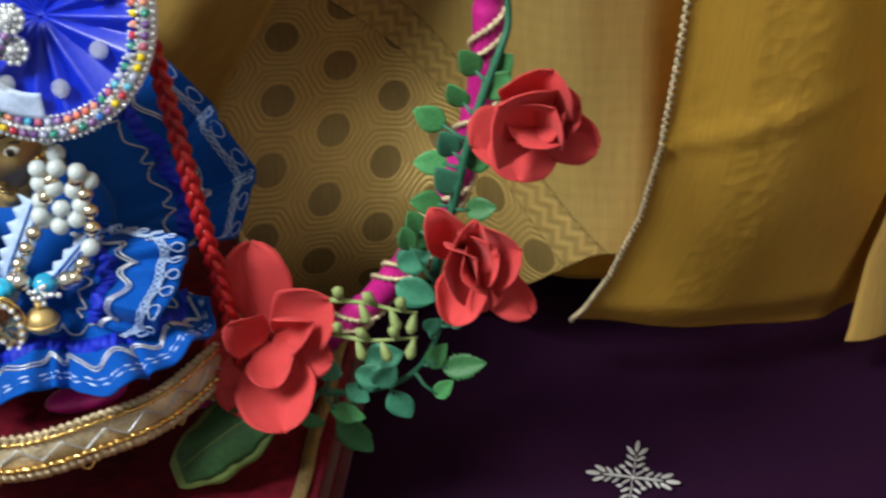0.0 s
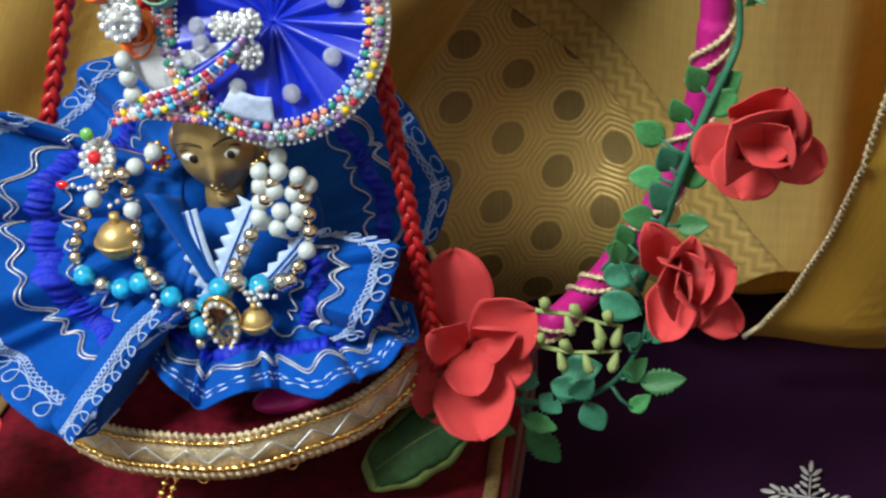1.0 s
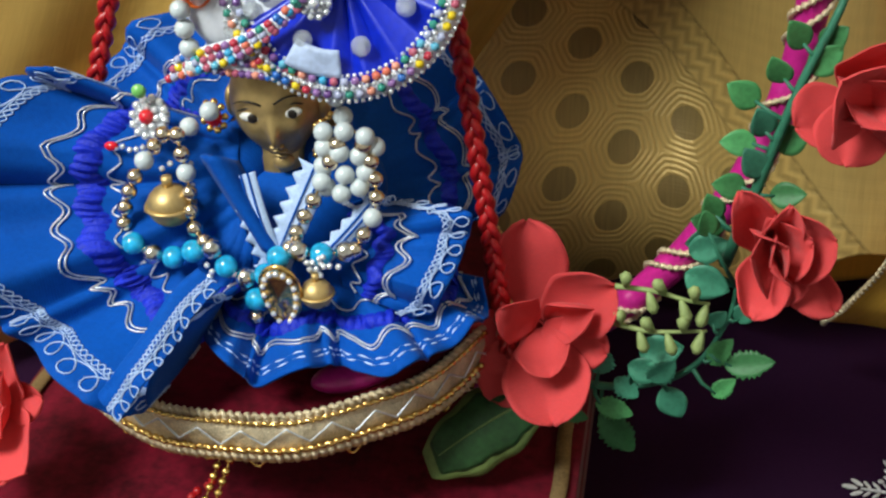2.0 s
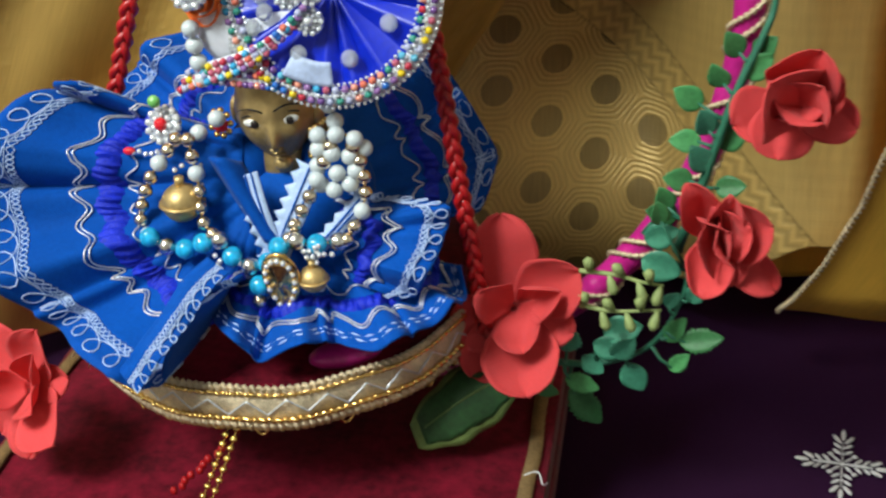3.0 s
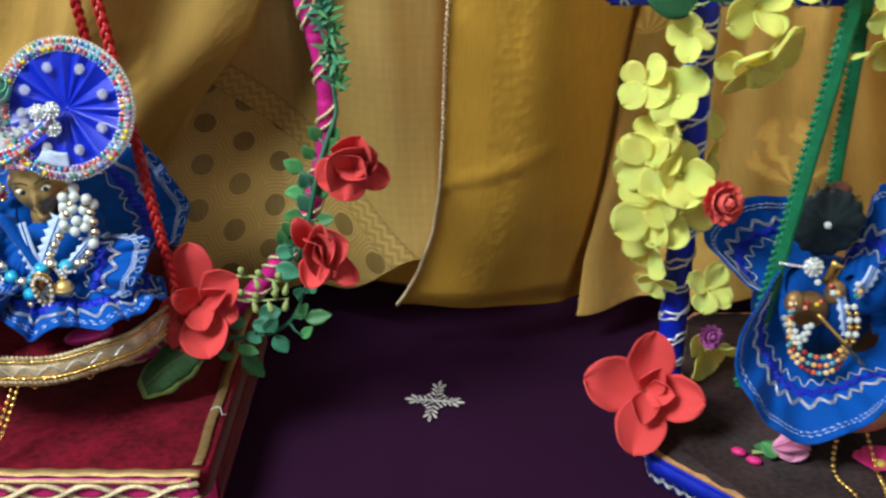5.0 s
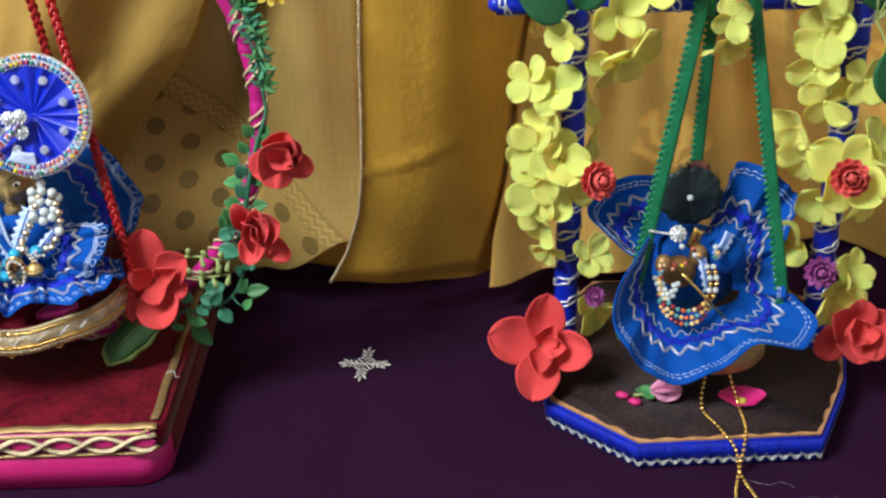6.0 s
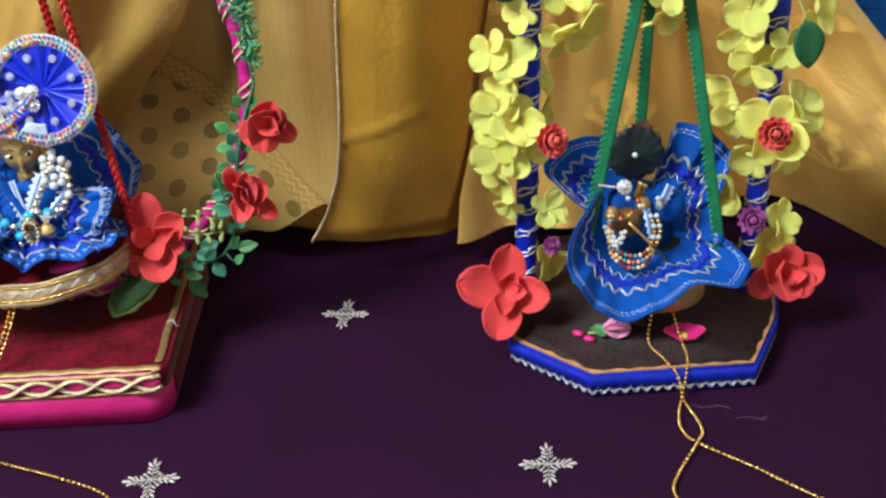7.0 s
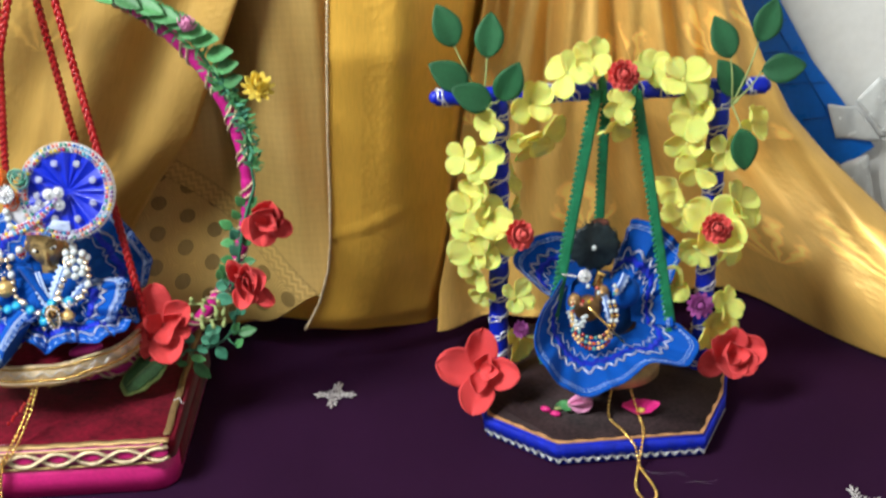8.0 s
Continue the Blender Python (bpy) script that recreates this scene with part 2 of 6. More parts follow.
def brocade(name, colour, dots, sprays=0.0):
    """Gold brocade: a satin ground with woven dots, rings round them and a zigzag border, laid out in metres on the cloth's own UV."""
    m = bpy.data.materials.new(name)
    ns, ln, b = nodes_of(m)
    uv = ns.new("ShaderNodeUVMap")

    def math_node(op, a, c=None, d=None):
        n = ns.new("ShaderNodeMath")
        n.operation = op
        for i, v in enumerate((a, c, d)):
            if v is None:
                continue
            if isinstance(v, (int, float)):
                n.inputs[i].default_value = v
            else:
                ln.new(v, n.inputs[i])
        return n.outputs[0]

    sep = ns.new("ShaderNodeSeparateXYZ")
    ln.new(uv.outputs[0], sep.inputs[0])
    u, v = sep.outputs[0], sep.outputs[1]
    grain = ns.new("ShaderNodeTexNoise")
    grain.inputs["Scale"].default_value, grain.inputs["Detail"].default_value = 1.0, 5
    stretch = ns.new("ShaderNodeMapping")
    stretch.inputs["Scale"].default_value = (900, 60, 1)
    ln.new(uv.outputs[0], stretch.inputs[0])
    ln.new(stretch.outputs[0], grain.inputs["Vector"])
    cloud = ns.new("ShaderNodeTexNoise")
    cloud.inputs["Scale"].default_value, cloud.inputs["Detail"].default_value = 14, 4
    ln.new(uv.outputs[0], cloud.inputs["Vector"])
    weft = ns.new("ShaderNodeTexNoise")
    weft.inputs["Scale"].default_value = 1.0
    s2 = ns.new("ShaderNodeMapping")
    s2.inputs["Scale"].default_value = (30, 1100, 1)
    ln.new(uv.outputs[0], s2.inputs[0])
    ln.new(s2.outputs[0], weft.inputs["Vector"])
    height = math_node("ADD", grain.outputs["Fac"], weft.outputs["Fac"])
    height = math_node("MULTIPLY", height, 0.25)
    tone = math_node("ADD", math_node("MULTIPLY", math_node("SUBTRACT", grain.outputs["Fac"], 0.5), 0.35),
                     math_node("ADD", math_node("MULTIPLY", math_node("SUBTRACT", cloud.outputs["Fac"], 0.5), 0.5), 1.0))
    if dots:
        cell_u, cell_v = 0.0278, 0.0482
        ru = math_node("ADD", math_node("ADD", math_node("MULTIPLY", u, 0.927), math_node("MULTIPLY", v, 0.375)), -0.1941)
        rv = math_node("ADD", math_node("SUBTRACT", math_node("MULTIPLY", v, 0.927), math_node("MULTIPLY", u, 0.375)), -0.0316)

        def cell(off_u, off_v):
            a = math_node("SUBTRACT", math_node("FLOORED_MODULO", math_node("ADD", ru, off_u), cell_u), cell_u / 2)
            c = math_node("SUBTRACT", math_node("FLOORED_MODULO", math_node("ADD", rv, off_v), cell_v), cell_v / 2)
            a, c = math_node("ABSOLUTE", a), math_node("ABSOLUTE", c)
            six = math_node("MAXIMUM", a, math_node("ADD", math_node("MULTIPLY", a, 0.5), math_node("MULTIPLY", c, 0.866)))
            rnd = math_node("SQRT", math_node("ADD", math_node("MULTIPLY", a, a), math_node("MULTIPLY", c, c)))
            return six, rnd

        s_a, r_a = cell(0, 0)
        s_b, r_b = cell(cell_u / 2, cell_v / 2)
        six, rnd = math_node("MINIMUM", s_a, s_b), math_node("MINIMUM", r_a, r_b)
        dot = math_node("LESS_THAN", rnd, 0.0068)
        round_six = math_node("ADD", math_node("MULTIPLY", six, 0.62), math_node("MULTIPLY", rnd, 0.36))
        ring = math_node("SINE", math_node("MULTIPLY", round_six, 2 * math.pi / 0.0022))
        ring = math_node("MULTIPLY", ring, math_node("SUBTRACT", 1.0, dot))
        # the border runs slantwise over the cloth; past it the ground is a coarse basket weave
        slant = math_node("MULTIPLY", math_node("ADD", u, v), 0.707)
        inside = math_node("LESS_THAN", slant, 0.234)
        past = math_node("GREATER_THAN", slant, 0.251)
        along = math_node("MULTIPLY", math_node("SUBTRACT", v, u), 0.707)
        saw = math_node("PINGPONG", along, 0.004)
        zig = math_node("SINE", math_node("MULTIPLY", math_node("ADD", slant, saw), 2 * math.pi / 0.0065))
        zig = math_node("MULTIPLY", zig, math_node("SUBTRACT", 1.0, math_node("ADD", inside, past)))
        lines = math_node("ADD", math_node("LESS_THAN", math_node("ABSOLUTE", math_node("SUBTRACT", slant, 0.234)), 0.0007),
                          math_node("LESS_THAN", math_node("ABSOLUTE", math_node("SUBTRACT", slant, 0.251)), 0.0007))
        tone = math_node("SUBTRACT", tone, math_node("MULTIPLY", lines, 0.25))
        tone = math_node("ADD", tone, math_node("MULTIPLY", zig, 0.08))
        basket = math_node("MULTIPLY", math_node("SINE", math_node("MULTIPLY", slant, 2 * math.pi / 0.009)),
                           math_node("SINE", math_node("MULTIPLY", along, 2 * math.pi / 0.009)))
        basket = math_node("MULTIPLY", math_node("MULTIPLY", basket, 0.35), past)
        relief = math_node("ADD", math_node("MULTIPLY", ring, inside), math_node("ADD", zig, basket))
        height = math_node("ADD", height, math_node("MULTIPLY", relief, 0.24))
        tone = math_node("ADD", tone, math_node("MULTIPLY", relief, 0.11))
        tone = math_node("SUBTRACT", tone, math_node("MULTIPLY", math_node("MULTIPLY", dot, inside), 0.52))
    else:
        # faint woven columns of small knots
        col = math_node("SINE", math_node("MULTIPLY", u, 2 * math.pi / 0.07))
        col = math_node("GREATER_THAN", col, 0.45)
        knots = ns.new("ShaderNodeTexVoronoi")
        knots.inputs["Scale"].default_value = 180
        ln.new(uv.outputs[0], knots.inputs["Vector"])
        bumpy = math_node("MULTIPLY", math_node("MULTIPLY", knots.outputs["Distance"], col), 0.9)
        height = math_node("ADD", height, bumpy)
        tone = math_node("SUBTRACT", tone, math_node("MULTIPLY", bumpy, 0.08))
        # scattered sprays woven in brighter thread
        spray = ns.new("ShaderNodeTexVoronoi")
        spray.inputs["Scale"].default_value = 9
        bent = ns.new("ShaderNodeTexNoise")
        bent.inputs["Scale"].default_value, bent.inputs["Detail"].default_value = 70, 3
        ln.new(uv.outputs[0], spray.inputs["Vector"])
        ln.new(uv.outputs[0], bent.inputs["Vector"])
        off = ns.new("ShaderNodeVectorMath")
        off.operation = "SUBTRACT"
        ln.new(uv.outputs[0], off.inputs[0])
        ln.new(spray.outputs["Position"], off.inputs[1])
        local = ns.new("ShaderNodeSeparateXYZ")
        ln.new(off.outputs[0], local.inputs[0])
        angle = math_node("ARCTAN2", local.outputs[0], math_node("ADD", local.outputs[1], 0.022))
        reach = math_node("SQRT", math_node("ADD", math_node("MULTIPLY", local.outputs[0], local.outputs[0]), math_node("POWER", math_node("ADD", local.outputs[1], 0.022), 2.0)))
        fronds = math_node("SINE", math_node("ADD", math_node("MULTIPLY", angle, 11.0), math_node("MULTIPLY", bent.outputs["Fac"], 9.0)))
        # leaves of the spray grow shorter to its sides
        limit = math_node("MULTIPLY", math_node("MAXIMUM", math_node("COSINE", angle), 0.0), 0.050)
        inner = math_node("SMOOTH_MIN", math_node("MULTIPLY", math_node("MAXIMUM", math_node("SUBTRACT", limit, reach), 0.0), 120.0), 1.0, 0.3)
        veins = math_node("MULTIPLY", inner, math_node("ADD", math_node("MULTIPLY", math_node("MAXIMUM", fronds, -0.4), 0.6), 0.4))
        tone = math_node("ADD", tone, math_node("MULTIPLY", veins, sprays))
        height = math_node("ADD", height, math_node("MULTIPLY", veins, 0.4))
    sc = ns.new("ShaderNodeVectorMath")
    sc.operation = "SCALE"
    sc.inputs[0].default_value = colour
    ln.new(tone, sc.inputs["Scale"])
    ln.new(sc.outputs[0], b.inputs["Base Color"])
    bp = ns.new("ShaderNodeBump")
    bp.inputs["Strength"].default_value, bp.inputs["Distance"].default_value = 0.55, 0.0007
    ln.new(height, bp.inputs["Height"])
    ln.new(bp.outputs[0], b.inputs["Normal"])
    b.inputs["Roughness"].default_value = 0.44
    b.inputs["Metallic"].default_value = 0.30
    return m


CURTAIN_DOTS = brocade("gold_dotted_brocade", (0.44, 0.29, 0.092), True)
CURTAIN = brocade("gold_brocade", (0.80, 0.45, 0.065), False, 0.04)
CURTAIN_PALE = brocade("pale_gold_brocade", (0.47, 0.29, 0.072), False, 0.50)
# Pale brocade again, light put into its colour where the left lamp falls short.
CURTAIN_LIT = brocade("lit_gold_brocade", (0.76, 0.46, 0.125), False, 0.80)


# ---------------------------------------------------------------- shaping
WORLD = {}


def root(name, at, label, category, group=""):
    ob = new(name)
    ob.location = at
    ob.empty_display_size = 0.01
    WORLD[ob] = Matrix.Translation(at)
    return tagged(ob, label, category, group)


def add(name, mesh, parent=None, m=None, label=""):
    """An object on a ready mesh, at the world pose m, under its thing or part."""
    m = m or Matrix.Identity(4)
    ob = new(name, mesh)
    WORLD[ob] = m
    if parent is not None:
        ob.parent = parent
        ob.matrix_basis = WORLD[parent].inverted() @ m
    else:
        ob.matrix_basis = m
    return tagged(ob, label)


def mesh_of(name, bm, material, smooth=True):
    me = bpy.data.meshes.new(name)
    bmesh.ops.recalc_face_normals(bm, faces=bm.faces)
    bm.to_mesh(me)
    bm.free()
    for m in (material if isinstance(material, (list, tuple)) else [material]):
        me.materials.append(m)
    if smooth:
        me.polygons.foreach_set("use_smooth", [True] * len(me.polygons))
    return me


def part(name, bm, material, parent=None, label="", smooth=True):
    """Links a bmesh that was built in world places as one mesh object under its thing."""
    at = WORLD[parent].translation.copy() if parent is not None else Vector()
    bmesh.ops.translate(bm, verts=bm.verts, vec=-at)
    return add(name, mesh_of(name, bm, material, smooth), parent, Matrix.Translation(at), label)


def spline(points, per=8, closed=False):
    """A smooth curve through the points."""
    p = [Vector(q) for q in points]
    n = len(p)
    out = []
    for i in range(n if closed else n - 1):
        a, b, c, d = (p[(i + k) % n] if closed else p[min(max(i + k, 0), n - 1)] for k in (-1, 0, 1, 2))
        for j in range(per):
            t = j / per
            out.append(0.5 * (2 * b + (c - a) * t + (2 * a - 5 * b + 4 * c - d) * t * t + (3 * b - a - 3 * c + d) * t ** 3))
    if not closed:
        out.append(p[-1])
    return out


def tube(bm, points, radius, sides=6, closed=False, flat=1.0):
    """A round strand along the points; radius may be a function of the share of its length."""
    pts = [Vector(q) for q in points]
    n = len(pts)
    rings = []
    normal = None
    for i, p in enumerate(pts):
        a, b = (pts[i - 1], pts[(i + 1) % n]) if closed else (pts[max(i - 1, 0)], pts[min(i + 1, n - 1)])
        way = (b - a).normalized() if (b - a).length > 1e-9 else Vector((0, 0, 1))
        if normal is None:
            normal = way.orthogonal().normalized()
        normal = (normal - way * normal.dot(way))
        normal = normal.normalized() if normal.length > 1e-6 else way.orthogonal().normalized()
        side = way.cross(normal)
        r = radius(i / max(n - 1, 1)) if callable(radius) else radius
        rings.append([bm.verts.new(p + normal * (math.cos(k * 2 * math.pi / sides) * r) + side * (math.sin(k * 2 * math.pi / sides) * r * flat))
                      for k in range(sides)])
    for i in range(n if closed else n - 1):
        r0, r1 = rings[i], rings[(i + 1) % n]
        for k in range(sides):
            bm.faces.new((r0[k], r0[(k + 1) % sides], r1[(k + 1) % sides], r1[k]))
    if not closed:
        bm.faces.new(rings[0][::-1])
        bm.faces.new(rings[-1])


def ball(bm, centre, r, squash=(1, 1, 1), sub=2, turn=None):
    m = Matrix.Translation(centre) @ (turn or Matrix.Identity(4)) @ Matrix.Diagonal((*squash, 1))
    bmesh.ops.create_icosphere(bm, subdivisions=sub, radius=r, matrix=m)


def sheet(bm, f, nu, nv, thick=0.0, uv=None, close_u=False):
    """A cloth from f(u, v), u and v from 0 to 1, with a back face where it has thickness; uv: its layout in metres."""
    cols = nu if close_u else nu + 1
    grid = [[Vector(f(i / nu, j / nv)) for j in range(nv + 1)] for i in range(cols)]
    front = [[bm.verts.new(p) for p in row] for row in grid]
    layers = [front]
    if thick:
        back = []
        for i in range(cols):
            row = []
            for j in range(nv + 1):
                du = grid[(i + 1) % cols if close_u else min(i + 1, nu)][j] - grid[(i - 1) % cols if close_u else max(i - 1, 0)][j]
                dv = grid[i][min(j + 1, nv)] - grid[i][max(j - 1, 0)]
                nrm = du.cross(dv)
                nrm = nrm.normalized() if nrm.length > 1e-12 else Vector((0, 0, 1))
                row.append(bm.verts.new(grid[i][j] - nrm * thick))
            back.append(row)
        layers.append(back)
    lay = bm.loops.layers.uv.verify() if uv else None

    def quad(vs, ij):
        try:
            face = bm.faces.new(vs)
        except ValueError:
            return
        if lay:
            for loop, (i, j) in zip(face.loops, ij):
                loop[lay].uv = uv(i / nu, j / nv)

    for i in range(nu if close_u else cols - 1):
        k = (i + 1) % cols
        for j in range(nv):
            ij = ((i, j), (i + 1, j), (i + 1, j + 1), (i, j + 1))
            quad((front[i][j], front[k][j], front[k][j + 1], front[i][j + 1]), ij)
            if thick:
                quad((back[i][j + 1], back[k][j + 1], back[k][j], back[i][j]), ij[::-1])
    if thick:
        for i in range(nu if close_u else cols - 1):
            k = (i + 1) % cols
            quad((front[k][0], front[i][0], back[i][0], back[k][0]), ((i + 1, 0), (i, 0), (i, 0), (i + 1, 0)))
            quad((front[i][nv], front[k][nv], back[k][nv], back[i][nv]), ((i, nv), (i + 1, nv), (i + 1, nv), (i, nv)))
        if not close_u:
            for j in range(nv):
                quad((front[0][j], front[0][j + 1], back[0][j + 1], back[0][j]), ((0, j), (0, j + 1), (0, j + 1), (0, j)))
                quad((front[nu][j + 1], front[nu][j], back[nu][j], back[nu][j + 1]), ((nu, j + 1), (nu, j), (nu, j), (nu, j + 1)))


def facing(at, normal, spin=0.0, size=1.0):
    """A pose whose z axis points along normal."""
    q = Vector(normal).normalized().to_track_quat("Z", "Y").to_matrix().to_4x4()
    return Matrix.Translation(at) @ q @ Matrix.Rotation(radians(spin), 4, "Z") @ Matrix.Diagonal((size, size, size, 1))


def box(bm, x0, x1, y0, y1, z0, z1, bevel=0.0):
    m = Matrix.Translation(((x0 + x1) / 2, (y0 + y1) / 2, (z0 + z1) / 2)) @ Matrix.Diagonal((x1 - x0, y1 - y0, z1 - z0, 1))
    made = bmesh.ops.create_cube(bm, size=1, matrix=m)
    if bevel:
        edges = {e for v in made["verts"] for e in v.link_edges}
        bmesh.ops.bevel(bm, geom=list(edges), offset=bevel, segments=3, affect="EDGES", profile=0.5)


def prism(bm, outline, z0, z1, bevel=0.0):
    low = [bm.verts.new((x, y, z0)) for x, y in outline]
    high = [bm.verts.new((x, y, z1)) for x, y in outline]
    n = len(outline)
    bm.faces.new(low[::-1])
    top = bm.faces.new(high)
    for i in range(n):
        bm.faces.new((low[i], low[(i + 1) % n], high[(i + 1) % n], high[i]))
    if bevel:
        bmesh.ops.bevel(bm, geom=list(top.edges), offset=bevel, segments=2, affect="EDGES", profile=0.5)


def rounded(x0, x1, y0, y1, r, per=6):
    out = []
    for cx, cy, a in ((x1 - r, y0 + r, -90), (x1 - r, y1 - r, 0), (x0 + r, y1 - r, 90), (x0 + r, y0 + r, 180)):
        for k in range(per + 1):
            t = radians(a + 90 * k / per)
            out.append((cx + r * math.cos(t), cy + r * math.sin(t)))
    return out



# ---------------------------------------------------------------- the setting
def structure(name, bm, material, label, smooth=False):
    return tagged(part(name, bm, material, None, "", smooth), label, "", "", "structure")


WALL_Y = 0.20
bm = bmesh.new()
sheet(bm, lambda u, v: (-0.95 + 1.9 * u, -0.72 + 0.91 * v,
                        0.0012 * noise.noise(Vector((u * 9, v * 5, 1))) - 0.0016 + 0.0013 * math.exp(-((u * 1.9 - 0.93) / 0.004) ** 2)), 240, 90, 0.002)
structure("table_cloth", bm, PURPLE, "dark purple woven cloth spread over the table", True)
bm = bmesh.new()
box(bm, -0.95, 0.95, -0.72, 0.19, -0.045, -0.006, 0.004)
box(bm, -0.93, 0.93, -0.70, 0.17, -0.75, -0.046)
structure("table", bm, FLOOR, "plain table under the purple cloth")
bm = bmesh.new()
box(bm, -1.6, 1.6, -2.2, 0.32, -0.80, -0.75)
structure("floor", bm, FLOOR, "plain grey floor")
# Ceiling stands out of view, added to bounce the lamp's light.
bm = bmesh.new()
box(bm, -1.6, 1.6, -2.2, 0.32, 1.75, 1.80)
structure("ceiling", bm, WALL, "plain white ceiling out of view, added to bounce light")
bm = bmesh.new()
box(bm, -1.6, 1.6, WALL_Y + 0.006, WALL_Y + 0.12, -0.75, 1.75)
back_wall = structure("wall_back", bm, GROUT, "white tiled wall with grey joints")
# Three walls nobody sees, added to close the room and bounce light.
for name, x0, x1, y0, y1 in (("wall_left", -1.7, -1.6, -2.2, 0.32), ("wall_right", 1.6, 1.7, -2.2, 0.32), ("wall_front", -1.6, 1.6, -2.3, -2.2)):
    bm = bmesh.new()
    box(bm, x0, x1, y0, y1, -0.75, 1.75)
    structure(name, bm, WALL, "plain white wall out of view, added to bounce light")


# ---------------------------------------------------------------- curtains
def smooth_step(a, b, x):
    t = min(max((x - a) / (b - a), 0), 1)
    return t * t * (3 - 2 * t)


def curve_at(knots, z):
    """A value between (z, value) knots, eased."""
    for (z0, v0), (z1, v1) in zip(knots, knots[1:]):
        if z <= z1:
            return v0 + (v1 - v0) * min(max((z - z0) / (z1 - z0), 0), 1)
    return knots[-1][1]


def drape(name, left, right, hem, depth, material, label, nu=120, nv=110, top=0.75, u0=0.0, edge=False):
    """A hanging panel: left(z) and right(z) edges, hem(u) height, depth(u, z)."""
    def place(u, v):
        z0 = hem(u)
        z = z0 + (top - z0) * v ** 1.35
        x = left(z) + (right(z) - left(z)) * u
        return Vector((x, depth(u, z), z))
    thing = root(name, (left(0.4), 0.12, 0.0), label, "curtain", "gold curtains")
    bm = bmesh.new()
    sheet(bm, place, nu, nv, 0.0012, uv=lambda u, v: (u0 + (right(0.2) - left(0.2)) * u, hem(u) + (top - hem(u)) * v ** 1.35))
    part("cloth", bm, material, thing)
    if edge:
        bm = bmesh.new()
        pts = []
        for k in range(900):
            v = k / 899
            p = place(0.0, v) + Vector((-0.0006, -0.0012, 0))
            pts.append(p + Vector((0.0008 * math.sin(k * 1.3), 0.0008 * math.cos(k * 1.3), 0)))
        tube(bm, pts, 0.0008, 5)
        part("piped_edge", bm, PALE_TRIM, thing, "pale twisted cord along the edge")
    return thing


# dotted panel behind the ring
def depth_dots(u, z):
    x = -0.30 + 0.335 * u
    y = 0.086 + 0.034 * smooth_step(-0.19, -0.10, x) - 0.044 * smooth_step(-0.095, -0.02, x) + 0.034 * smooth_step(0.0, 0.035, x)
    y += 0.006 * math.sin(7 * x / 0.1 + z * 9) * smooth_step(0.05, 0.3, z)
    y += 0.004 * math.sin(z * 38 + u * 6)
    return y - 0.018 * math.exp(-((z - 0.05) / 0.05) ** 2)


drape("curtain", lambda z: -0.30, lambda z: 0.035,
      lambda u: 0.020 + 0.012 * smooth_step(0.5, 0.70, u) + 0.034 * smooth_step(0.68, 0.86, u),
      depth_dots, CURTAIN_DOTS, "dull gold brocade curtain woven with dark dots")


# front swag at the side of the idol, its free edge slanting down
def depth_swag(u, z):
    y = 0.046 + 0.014 * math.sin(u * 19 + z * 9) + 0.006 * math.sin(u * 41 - z * 14)
    return y + 0.014 * (u ** 8) - 0.01 * smooth_step(0.35, 0.1, z)


drape("curtain", lambda z: -0.62, lambda z: curve_at(((0.0, -0.23), (0.14, -0.166), (0.175, -0.143), (0.22, -0.106), (0.34, -0.052), (0.75, 0.02)), z),
      lambda u: 0.012, depth_swag, CURTAIN_PALE, "pale gold brocade curtain with a slanting free edge", u0=0.3)


# middle panel with the piped edge, leaning forward as it rises
def depth_mid(u, z):
    lean = 0.29 * (min(z, 0.30) - 0.03) * (1.0 - 0.75 * smooth_step(0.28, 0.80, u))
    y = 0.056 + 0.016 * smooth_step(0.32, 0.80, u) - lean
    y += 0.0030 * math.sin(z * 26 + u * 4) * smooth_step(0.03, 0.12, z) + 0.0012 * math.sin(u * 17 + z * 11)
    y += 0.052 * smooth_step(0.68, 0.84, u) * smooth_step(0.0, 0.08, z)
    y -= 0.0022 * math.exp(-((z - 0.138 - 0.045 * u) / 0.0032) ** 2) * smooth_step(0.75, 0.2, u)
    return y + 0.006 * smooth_step(0.05, 0.03, z)


drape("curtain", lambda z: curve_at(((0.0, -0.030), (0.038, -0.025), (0.067, -0.010), (0.10, 0.0005), (0.132, 0.0055), (0.18, 0.0095), (0.235, 0.0125), (0.35, 0.022), (0.75, 0.05)), z),
      lambda z: curve_at(((0.0, 0.126), (0.03, 0.128), (0.064, 0.133), (0.12, 0.144), (0.20, 0.154), (0.32, 0.172), (0.75, 0.20)), z),
      lambda u: 0.036 - 0.0115 * u, depth_mid, CURTAIN, "ochre gold brocade curtain with a twisted cord edge", edge=True, u0=0.05)


# lining that hangs behind the parted hems
drape("curtain", lambda z: -0.10, lambda z: 0.14, lambda u: 0.004 + 0.006 * math.sin(7 * u) ** 2,
      lambda u, z: 0.142 + 0.007 * math.sin(u * 16 + z * 6), CURTAIN, "ochre gold curtain lining hanging in shade", nu=60, nv=40, top=0.5, u0=0.5)


